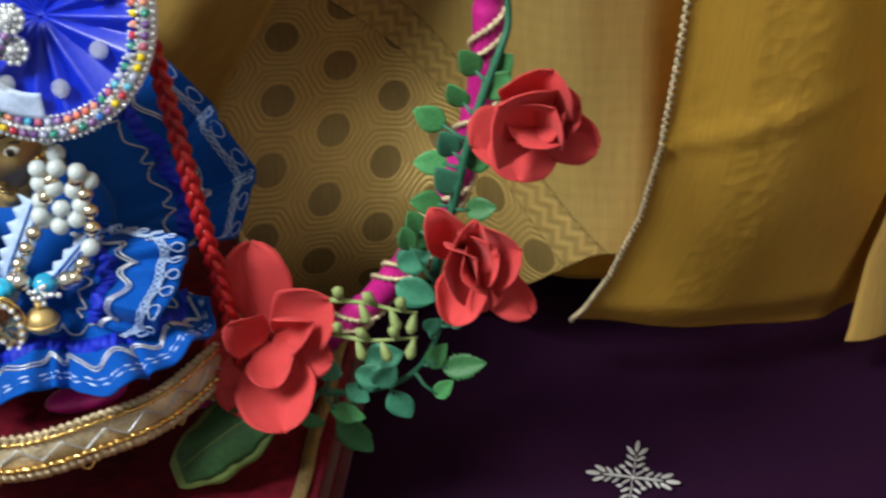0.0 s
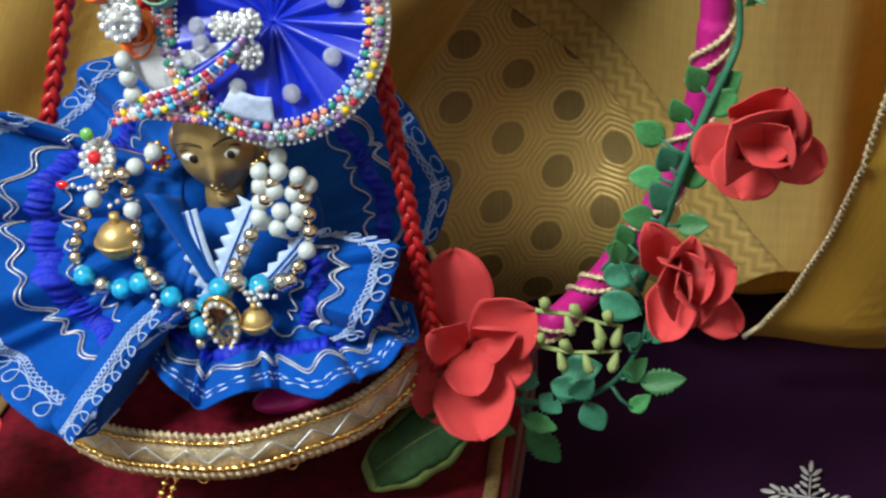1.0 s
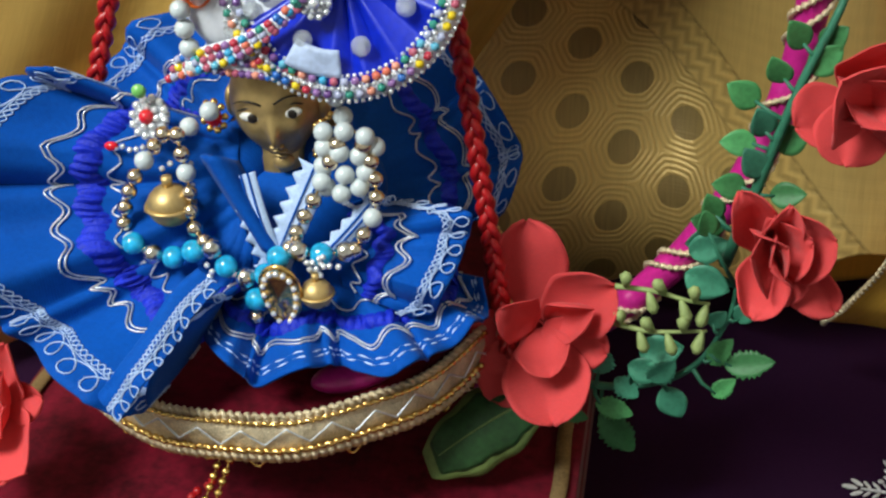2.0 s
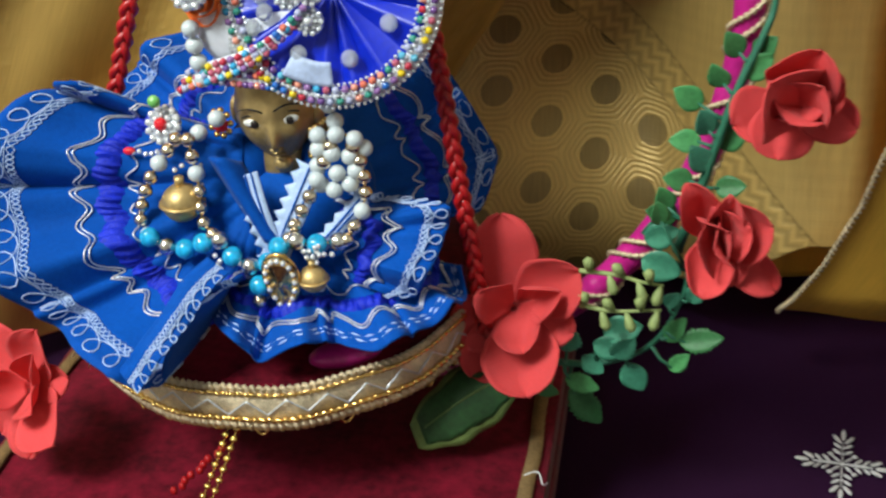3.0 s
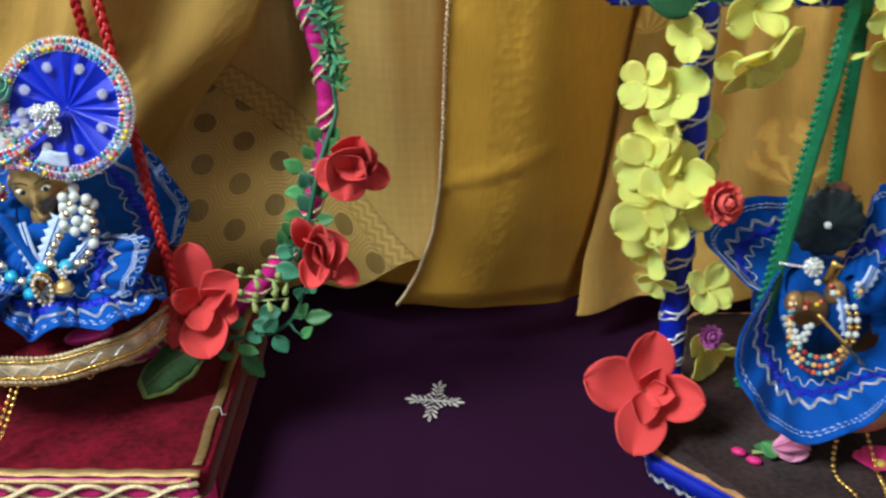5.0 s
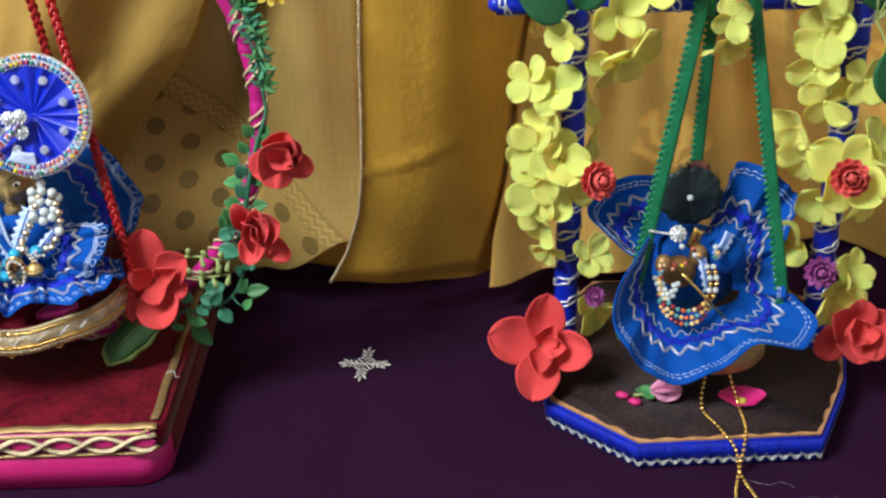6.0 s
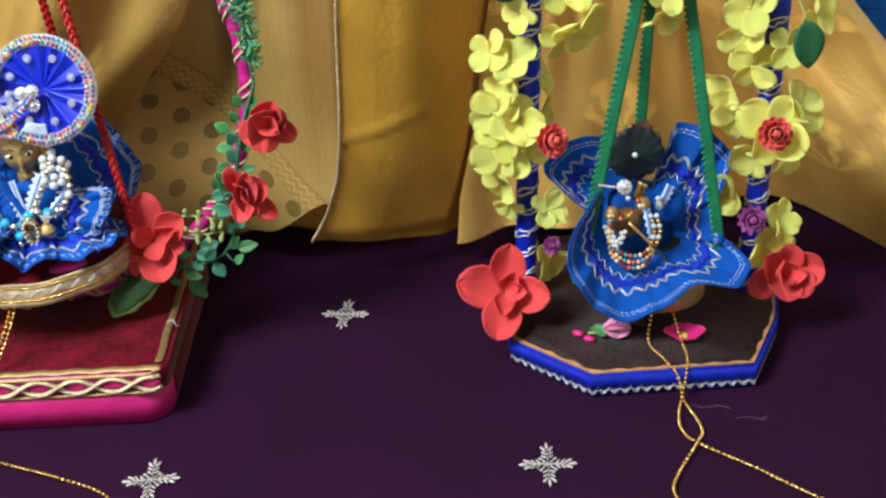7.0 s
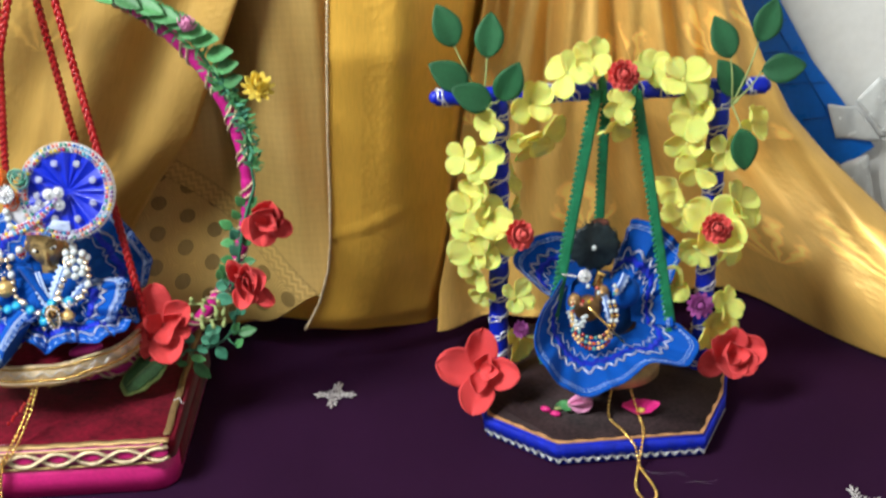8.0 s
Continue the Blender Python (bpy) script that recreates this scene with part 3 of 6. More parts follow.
# wide panel behind the second swing, swept out to the side
def depth_wide(u, z):
    y = 0.068 + 0.020 * smooth_step(0.0, 0.10, u) + 0.010 * math.sin(u * 24 + z * 6) * smooth_step(0.0, 0.15, u) - 0.012 * smooth_step(0.3, 0.05, z) * math.sin(u * 9)
    y += 0.040 * smooth_step(0.30, 0.55, u) * smooth_step(0.34, 0.02, z) - 0.20 * smooth_step(0.55, 0.95, u) * smooth_step(0.17, 0.0, z)
    y += 0.005 * math.sin(u * 55 - z * 25) * smooth_step(0.02, 0.25, z) + 0.02 * smooth_step(0.2, 0.45, z)
    return y


drape("curtain", lambda z: curve_at(((0.0, 0.088), (0.027, 0.092), (0.064, 0.095), (0.12, 0.107), (0.198, 0.118), (0.32, 0.143), (0.75, 0.17)), z),
      lambda z: curve_at(((0.0, 0.60), (0.07, 0.54), (0.11, 0.497), (0.158, 0.448), (0.20, 0.412), (0.255, 0.382), (0.30, 0.364), (0.75, 0.20)), z),
      lambda u: 0.022 + 0.010 * smooth_step(0.0, 0.15, u) - 0.028 * smooth_step(0.35, 0.7, u), depth_wide, CURTAIN_LIT,
      "gold brocade curtain swept to the side in folds", nu=170, u0=0.12)


# ---------------------------------------------------------------- swing with the ring
LS = Vector((-0.22, -0.02, 0.0))
RING_Z, RING_R = 0.210, 0.1675
swing = root("ring_swing", (LS.x, LS.y, 0), "ring-shaped toy swing on a maroon velvet box, decked with red roses", "swing")

bm = bmesh.new()
prism(bm, rounded(-0.328, -0.1155, -0.1335, 0.066, 0.020), 0.0, 0.0236, 0.009)
part("cushion_side", bm, PINK, swing, "hot pink padded side")
bm = bmesh.new()
box(bm, -0.1220, -0.1140, -0.108, 0.062, 0.004, 0.0238, 0.003)
part("side_panel", bm, VELVET, swing, "maroon velvet side")
bm = bmesh.new()
prism(bm, rounded(-0.326, -0.1145, -0.131, 0.064, 0.012), 0.024, 0.040, 0.004)
part("box_top", bm, VELVET, swing, "worn maroon velvet top")


def band(bm, pts, width, up, thick):
    """A flat strip along pts, lying across the direction up."""
    pts = [Vector(p) for p in pts]
    n = len(pts)

    def f(u, v):
        i = min(int(round(u * (n - 1))), n - 1)
        return pts[i] + Vector(up) * (width * (v - 0.5))
    sheet(bm, f, n - 1, 2, thick)


# gold tape along the top's edges
bm = bmesh.new()
tape_line = [(-0.330 + 0.212 * k / 60, -0.1285 + 0.0006 * math.sin(k * 0.9), 0.0412) for k in range(61)]
band(bm, tape_line, 0.006, (0, 1, 0), 0.0008)
part("gold_tape", bm, GOLD_TRIM, swing, "creased gold tape")
bm = bmesh.new()
band(bm, [(-0.1205 + 0.0005 * math.sin(k * 0.35), -0.122 + 0.176 * k / 60, 0.0412) for k in range(61)], 0.0052, (1, 0, 0), 0.0008)
part("gold_tape", bm, DULL_TAPE, swing, "dull brown-gold tape")
bm = bmesh.new()
band(bm, [(-0.3205 + 0.0005 * math.sin(k * 0.35), -0.122 + 0.176 * k / 60, 0.0412) for k in range(61)], 0.0052, (1, 0, 0), 0.0008)
part("gold_tape", bm, DULL_TAPE, swing, "dull brown-gold tape")
# front border of crossing gold strands over pink lozenges
bm = bmesh.new()
band(bm, [(-0.322 + 0.200 * k / 30, -0.1325, 0.0322) for k in range(31)], 0.0150, (0, 0, 1), 0.001)
part("border", bm, MAGENTA, swing)
for phase in (0, math.pi):
    bm = bmesh.new()
    line = []
    for k in range(201):
        x = -0.320 + 0.201 * k / 200
        a = phase + math.pi * (x + 0.1892) / 0.0254
        line.append((x, -0.1345 - 0.0006 * math.cos(a) + 0.004 * smooth_step(-0.123, -0.118, x), 0.0322 + 0.0052 * math.sin(a)))
    tube(bm, line, lambda s: 0.0019 + 0.0002 * math.sin(s * 400), 6, flat=0.6)
    part("gold_strand", bm, PALE_TRIM, swing)
for z in (0.0392, 0.0250):
    bm = bmesh.new()
    tube(bm, [(-0.322 + 0.2035 * k / 300, -0.1342 + 0.0003 * math.sin(k * 1.9) + 0.006 * smooth_step(285, 300, k), z) for k in range(301)], 0.0011, 5)
    part("gold_cord", bm, GOLD_TRIM, swing)
lozenge = bmesh.new()
ball(lozenge, (0, 0, 0), 0.004, (1.9, 0.25, 0.95), 2)
lozenge = mesh_of("lozenge", lozenge, PINK)
for k in range(8):
    add("lozenge", lozenge, swing, Matrix.Translation((-0.3034 + 0.0254 * k, -0.1335, 0.0322)))

# ring, wound with magenta ribbon and gold thread


def on_ring(deg, out=0.0, y=0.0):
    a = radians(deg)
    return Vector((LS.x + (RING_R + out) * math.cos(a), LS.y + y, RING_Z + (RING_R + out) * math.sin(a)))


bm = bmesh.new()
tube(bm, [on_ring(k * 0.5) for k in range(720)], lambda s: 0.0049 + 0.0007 * ((s * 58) % 1.0), 10, closed=True)
part("ring", bm, MAGENTA, swing, "ring wound with magenta ribbon")
bm = bmesh.new()
for shift in (0, 2.4):
    pts = []
    for k in range(2000):
        a = k * 360 / 2000
        t = radians(a * 34 + shift * 34)
        c = on_ring(a, 0.0058 * math.cos(t), 0.0058 * math.sin(t))
        pts.append(c)
    tube(bm, pts, lambda s: 0.0010 + 0.0004 * math.sin(s * 4200), 4, closed=True)
part("gold_winding", bm, PALE_TRIM, swing, "gold thread winding")

# seat
SEAT = Vector((-0.218, -0.020, 0.0))


def on_seat(deg, share, z):
    a = radians(deg)
    return Vector((SEAT.x + 0.0745 * share * math.cos(a), SEAT.y + 0.082 * share * math.sin(a), z))


bm = bmesh.new()
prism(bm, [(on_seat(k * 5, 0.98, 0).x, on_seat(k * 5, 0.98, 0).y) for k in range(72)], 0.081, 0.0928, 0.002)
part("seat", bm, VELVET, swing, "round maroon velvet seat")


def rim(u, v):
    slack = 0.008 * math.sin(u * 2 * math.pi * 9 + 1) + 0.004 * math.sin(u * 260)
    return on_seat(360 * u, 1.0 + 0.03 * math.sin(math.pi * v) + slack * 0.6, 0.0798 + 0.0150 * v + 0.0006 * math.sin(u * 70))


bm = bmesh.new()
sheet(bm, rim, 260, 6, 0.001, close_u=True)
part("seat_trim", bm, PALE_TRIM, swing, "pale gold satin and lace band")


def trim_cord(share, z, radius, twist, material, label, lumps=0.0):
    bm = bmesh.new()
    n = 900
    tube(bm, [on_seat(k * 360 / n, share + twist * math.sin(k * 1.3), z + 0.0006 * math.sin(k * 2 * math.pi * 11 / n) + twist * 0.06 * math.cos(k * 1.3)) for k in range(n)],
         lambda t: radius * (1 + 0.5 * lumps * math.sin(t * 2 * math.pi * 280)), 6, closed=True)
    part("trim_cord", bm, material, swing, label)


trim_cord(1.004, 0.0950, 0.0008, 0.009, PALE_TRIM, "twisted pale gold cord", 0.15)
trim_cord(1.020, 0.0932, 0.0007, 0.004, GOLD, "thin gold thread", 0.3)
trim_cord(1.040, 0.0842, 0.0009, 0.005, GOLD, "thin gold chain thread", 0.5)
trim_cord(1.032, 0.0818, 0.0011, 0.007, PALE_TRIM, "knotted pale cord", 0.22)
trim_cord(1.022, 0.0798, 0.0009, 0.004, GOLD_TRIM, "thin gold thread", 0.4)
bm = bmesh.new()
tube(bm, [on_seat(k * 0.5, 1.040, 0.0890 + 0.0028 * (1 - 2 * abs((k * 0.10) % 2 - 1))) for k in range(720)], 0.00038, 4, closed=True)
part("zigzag_thread", bm, SILVER, swing)
for k in range(30):
    jitter = random.Random(k)
    a0, wide, deep = 360 * k / 30 + jitter.uniform(-2, 2), jitter.uniform(2.6, 4.2), jitter.uniform(0.0012, 0.0030)
    bm = bmesh.new()
    tube(bm, [on_seat(a0 + wide * (t / 8 - 0.5), 1.018, 0.0796 - deep * math.sin(math.pi * t / 8)) for t in range(9)], 0.00045, 5)
    part("trim_loop", bm, GOLD, swing, "hanging gold thread loop")
for k in range(9):
    jitter = random.Random(k + 70)
    p = on_seat(200 + k * 1.6, 1.03, 0.083 + 0.001 * (k % 4))
    bm = bmesh.new()
    tube(bm, [p, p + Vector((jitter.uniform(-4, -1), -3, jitter.uniform(-5, 1))) * 0.001, p + Vector((jitter.uniform(-9, -3), jitter.uniform(-6, -2), jitter.uniform(-11, -2))) * 0.001], 0.0003, 4)
    part("frayed_thread", bm, PALE_TRIM, swing, "frayed end of the lace band")


def braid(a, b, r, turns, sag=0.0):
    """Three strands plaited from a to b."""
    a, b = Vector(a), Vector(b)
    way = (b - a).normalized()
    s1 = way.cross(Vector((0, 1, 0))).normalized()
    s2 = way.cross(s1)
    n = int(turns * 16)
    core = bmesh.new()
    tube(core, [a, b], r * 0.5, 6)
    cord = part("cord", core, ROPE_RED, swing, "red plaited cord")
    for strand in range(3):
        pts = []
        for k in range(n + 1):
            t = k / n
            ph = 2 * math.pi * (turns * t + strand / 3)
            pts.append(a.lerp(b, t) + s1 * (r * math.sin(ph)) + s2 * (0.55 * r * math.sin(2 * ph)) + Vector((0, 0, -sag * math.sin(math.pi * t))))
        bm = bmesh.new()
        tube(bm, pts, r * 0.80, 6)
        part("strand", bm, ROPE_RED, cord)


for a, b in (((-0.178, -0.034, 0.372), (-0.138, -0.048, 0.083)), ((-0.197, -0.014, 0.374), (-0.181, 0.036, 0.086)),
             ((-0.206, -0.030, 0.374), (-0.300, -0.040, 0.083)), ((-0.222, -0.014, 0.374), (-0.272, 0.036, 0.086))):
    braid(a, b, 0.0019, 17)
bm = bmesh.new()
ball(bm, (-0.183, -0.078, 0.0955), 0.009, (1.5, 0.7, 0.5), 3, Matrix.Rotation(0.5, 4, "Z"))
part("pink_knot", bm, MAGENTA, swing, "magenta satin knot")
bm = bmesh.new()
for k in range(9):
    ball(bm, (-0.2230 - 0.0027 * k + 0.0008 * math.sin(k * 2), -0.1035 + 0.0003 * k, 0.0700 - 0.0029 * k), 0.0016, (1, 1, 1.2), 1)
part("tassel", bm, ROPE_RED, swing, "short red cord end")


# ---------------------------------------------------------------- flowers and leaves
def petal_mesh(name, length, width, cup, curl, material, ruffle=0.012, nu=10, nv=12):
    """A petal from its foot at the origin along +x, its face to +z."""
    bm = bmesh.new()

    def f(u, v):
        s = math.sin(v * math.pi / 2)
        w = width * ((0.22 + 0.78 * math.sin(math.pi / 2 * s / 0.56)) if s < 0.56 else math.sqrt(max(0.0009, 1 - ((s - 0.56) / 0.44) ** 2)))
        a = (u - 0.5) * 2
        x = length * s
        bowl = (s - 0.30) ** 2 * (1.9 if s > 0.30 else 0.6)
        z = cup * length * bowl + cup * 0.55 * w * a * a - curl * length * max(0, s - 0.80) ** 2 * 7
        return (x, w * 0.5 * a, z + ruffle * length * math.sin(a * 4 + s * 3) * (0.3 + s))
    sheet(bm, f, nu, nv, length * 0.02)
    return mesh_of(name, bm, material)


def leaf_mesh(name, length, width, material, teeth=0, fold=0.25):
    bm = bmesh.new()
    n = 16

    def f(u, v):
        a = (u - 0.5) * 2
        w = width * 0.5 * math.sin(math.pi * v ** 0.85) ** 0.8
        if teeth and abs(a) > 0.9:
            w *= 1 + 0.34 * (0.5 - (v * teeth) % 1.0)
        x = length * v
        return (x, w * a, abs(a) * w * fold - 0.10 * length * v * v)
    sheet(bm, f, 6, n if not teeth else 30, length * 0.02)
    return mesh_of(name, bm, material)


def curled_petal(name, width, roll, bend, lip, material, wave=0.0, phase=0.0, nu=12, nv=14, notch=0.0):
    """A petal one metre long (scaled where it is used) from the origin along +x: rolled up at its sides, bent towards +z, with a lip that turns back."""
    line, p, n = [], Vector((0, 0, 0)), 56
    for k in range(n + 1):
        t = bend * (k / n) - lip * max(0, k / n - 0.72) / 0.28
        line.append((p.copy(), t))
        p = p + Vector((math.cos(t), 0, math.sin(t))) / n
    bm = bmesh.new()

    def f(u, v):
        s = math.sin(v * math.pi / 2) ** 1.05
        a = (u - 0.5) * 2
        w = 0.5 * width * ((0.24 + 0.76 * math.sin(math.pi / 2 * s / 0.60)) if s < 0.60 else max(0.004, 1 - ((s - 0.60) / 0.40) ** 2.05) ** 0.5)
        c, t = line[min(int(s * n), n)]
        up = Vector((-math.sin(t), 0, math.cos(t)))
        r = roll * (0.6 + 0.4 * s)
        lift = w * (1 - math.cos(a * r)) / r + wave * (math.sin(a * 4.2 + phase + 3 * s) * s + 0.5 * math.sin(a * 9 + 2 * phase) * s ** 3)
        return c + Vector((-notch * s ** 4 * (1 - abs(a)) ** 2, w * math.sin(a * r) / r, 0)) + up * lift
    sheet(bm, f, nu, nv, 0.016)
    return mesh_of(name, bm, material)


OPEN_P = [curled_petal("petal", 0.86, 0.55, 0.45, 0.95, ROSE, 0.034, 1.0 + 2 * k) for k in range(2)]
CUP_P = [curled_petal("petal", 0.95, 1.05, 0.95, 1.25, ROSE, 0.026, 2.0 + 2 * k) for k in range(2)]
ROLL_P = [curled_petal("petal", 1.15, 1.75, 0.55, 0.55, ROSE, 0.012, 0.5 + 2 * k) for k in range(2)]
BOWL_P = [curled_petal("petal", 1.0, 0.75, 0.75, 0.85, ROSE, 0.030, 0.5 + 2 * k) for k in range(2)]
# petals of each rose: kind, way round, rise from the flower's plane, length and breadth in millimetres, place of the foot
FULL_ROSE = ((OPEN_P, 205, 4, 18, 19, 0, 0), (OPEN_P, 262, 2, 20, 21, 1, 1), (OPEN_P, 336, 8, 23, 16, 2, 0), (CUP_P, 20, 20, 20, 20, 2, 1), (CUP_P, 64, 24, 26, 23, 0, -1),
             (CUP_P, 300, 36, 17, 20, 2, 3), (CUP_P, 48, 42, 22, 21, 1, -3), (CUP_P, 236, 36, 18, 22, 4, 3), (CUP_P, 140, 30, 27, 28, 5, -5))
FAN_ROSE = ((OPEN_P, 318, 2, 25, 13, 0, 0), (CUP_P, 254, 12, 21, 15, 0, 0), (OPEN_P, 292, 14, 16, 15, 0, 0), (CUP_P, 116, 14, 24, 13, -1, 0), (CUP_P, 14, 22, 21, 20, 0, 1), (CUP_P, 24, 38, 19, 18, -1, 1),
            (CUP_P, 34, 54, 17, 16, -2, 1), (CUP_P, 80, 28, 22, 11, 0, 0), (CUP_P, 176, 34, 15, 22, 2, 0), (CUP_P, 200, 50, 14, 16, 3, 0))
WIDE_ROSE = ((OPEN_P, 97, 6, 30, 21, -1, 2), (OPEN_P, 203, 4, 22, 19, 0, 0), (OPEN_P, 238, 2, 26, 18, 0, -1), (BOWL_P, 34, 14, 28, 19, 1, 1), (ROLL_P, 26, 30, 20, 13, 2, 1), (BOWL_P, 281, 10, 29, 22, 0, -1),
             (CUP_P, 288, 30, 18, 16, 0, -1), (CUP_P, 152, 30, 18, 15, -1, 1), (OPEN_P, 340, 4, 20, 15, 1, 0))
LOBED_ROSE = ((BOWL_P, 170, 2, 38, 26, 2, 1), (BOWL_P, 84, 6, 36, 22, 0, 0), (BOWL_P, 352, 6, 33, 22, 0, 0), (BOWL_P, 256, 4, 36, 24, 1, 0), (ROLL_P, 62, 24, 19, 15, 0, 0),
              (ROLL_P, 262, 22, 20, 16, 0, 0), (ROLL_P, 0, 24, 18, 15, 0, 0))
TURNED_ROSE = ((CUP_P, 4, 12, 33, 28, 0, 0), (CUP_P, 74, 16, 27, 24, 0, 0), (CUP_P, 138, 14, 25, 24, 0, 0), (OPEN_P, 196, 6, 31, 22, 0, 0), (CUP_P, 262, 14, 24, 26, 0, 0), (CUP_P, 318, 12, 27, 24, 0, 0),
               (ROLL_P, 100, 42, 18, 17, 0, 0), (ROLL_P, 350, 36, 20, 18, 0, 0), (ROLL_P, 230, 44, 18, 17, 0, 0))


def rose(parent, at, normal, petals, size=1.0, spin=0.0, heart=ROSE):
    """A cloth rose: a small rolled core with its petals round it."""
    base = facing(at, normal, spin, size)
    bm = bmesh.new()

    def roll(u, v):
        a = u * 4 * math.pi
        r = 0.0010 + 0.0020 * u
        return (r * math.cos(a), r * math.sin(a), -0.001 + 0.005 * v - 0.002 * u)
    sheet(bm, roll, 40, 4, 0.0004)
    flower = add("rose", mesh_of("rose", bm, heart), parent, base, "red cloth rose")
    for k, (kind, turn, rise, length, breadth, fx, fy) in enumerate(petals):
        m = base @ Matrix.Translation((fx * 0.001, fy * 0.001, 0.0006 * k)) @ Matrix.Rotation(radians(turn), 4, "Z") @ Matrix.Rotation(radians(-rise), 4, "Y")
        add("petal", kind[k % 2], flower, m @ Matrix.Diagonal((length * 0.001, breadth * 0.00125, length * 0.001, 1)))
    return flower


rose(swing, (-0.0415, -0.040, 0.178), (0.10, -0.92, 0.36), FULL_ROSE)
rose(swing, (-0.060, -0.040, 0.127), (0.10, -0.92, 0.36), FAN_ROSE, 1.12)
rose(swing, (-0.1290, -0.040, 0.094), (0.06, -0.92, 0.38), WIDE_ROSE, 1.12)
rose(swing, (-0.302, -0.080, 0.072), (-0.15, -0.85, 0.50), WIDE_ROSE, 0.95, 40)

OVAL = leaf_mesh("leaf", 0.0145, 0.0105, LEAF, 0, 0.2)
OVAL_TEAL = leaf_mesh("leaf", 0.0145, 0.0110, LEAF_TEAL, 0, 0.2)
TOOTHED = leaf_mesh("leaf", 0.019, 0.0105, LEAF, 9, 0.2)
TOOTHED_TEAL = leaf_mesh("leaf", 0.015, 0.011, LEAF_TEAL, 7, 0.2)
NEEDLE = leaf_mesh("leaf", 0.011, 0.0022, LEAF, 0, 0.3)
NEEDLE_TEAL = leaf_mesh("leaf", 0.010, 0.0022, LEAF_TEAL, 0, 0.3)


def leaf_at(parent, me, at, way, face=(0.1, -0.9, 0.4), size=1.0):
    x = Vector(way).normalized()
    z = Vector(face)
    z = (z - x * z.dot(x)).normalized()
    y = z.cross(x)
    m = Matrix((x, y, z)).transposed().to_4x4()
    m.translation = at
    return add("leaf", me, parent, m @ Matrix.Diagonal((size, size, size, 1)))


def sprig(parent, points, thickness, name="sprig", material=None, label=""):
    bm = bmesh.new()
    pts = spline(points, 6)
    tube(bm, pts, lambda s: thickness * (1 - 0.5 * s), 6)
    return part(name, bm, material or STEM, parent, label), pts


def leaf_span(stem, line, me, length, foot, tip, face=(0.1, -0.85, 0.5)):
    """A leaf from foot to tip, with a thin stalk to the nearest place on its stem."""
    foot, tip = Vector(foot), Vector(tip)
    leaf = leaf_at(stem, me, foot, tip - foot, face, (tip - foot).length / length)
    near = min(line, key=lambda p: (p - foot).length)
    bm = bmesh.new()
    tube(bm, [near, near.lerp(foot, 0.5) + Vector((0, -0.0008, 0)), foot + (tip - foot) * 0.15], lambda s: 0.0009 - 0.0004 * s, 5)
    part("stalk", bm, STEM, stem)
    return leaf


rnd = random.Random(11)
# leafy stem that climbs the ring, under the two upper roses
stem, pts = sprig(swing, [(-0.0720, -0.036, 0.118), (-0.0648, -0.036, 0.1446), (-0.0595, -0.037, 0.1659), (-0.0543, -0.037, 0.1838), (-0.0483, -0.036, 0.1998), (-0.0459, -0.034, 0.2086), on_ring(4, 0.006, -0.014)], 0.0019, "leaf_sprig", None, "green plastic sprig of small oval leaves")
for x, z, way_x, way_z, kind in ((-0.0709, 0.1763, -0.8, 0.6, 0), (-0.0712, 0.1613, -0.9, 0.1, 0), (-0.0727, 0.1476, -0.9, 0.3, 0), (-0.0776, 0.1324, -0.8, 0.4, 0),
                                 (-0.0618, 0.1847, -0.5, 0.9, 0), (-0.0577, 0.1958, -0.5, 0.9, 0), (-0.0494, 0.1885, 0.7, 0.8, 0), (-0.0560, 0.1624, 0.7, 0.7, 0),
                                 (-0.0555, 0.1451, 0.9, 0.3, 0), (-0.0505, 0.1746, 0.9, 0.2, 1), (-0.0478, 0.1942, 0.6, 0.9, 0), (-0.0770, 0.1387, -0.3, 0.9, 0),
                                 (-0.0790, 0.1262, -0.9, -0.1, 1), (-0.0650, 0.1690, -0.3, 0.9, 1), (-0.0660, 0.1555, -0.5, 0.8, 1)):
    way = Vector((way_x, rnd.uniform(-0.5, 0.0), way_z)).normalized() * rnd.uniform(0.0054, 0.0066)
    mid = Vector((x, -0.037 + rnd.uniform(-0.002, 0.002), z))
    leaf_span(stem, pts, OVAL_TEAL if kind else OVAL, 0.0145, mid - way, mid + way, (rnd.uniform(-0.3, 0.3), -0.9, rnd.uniform(0.1, 0.6)))
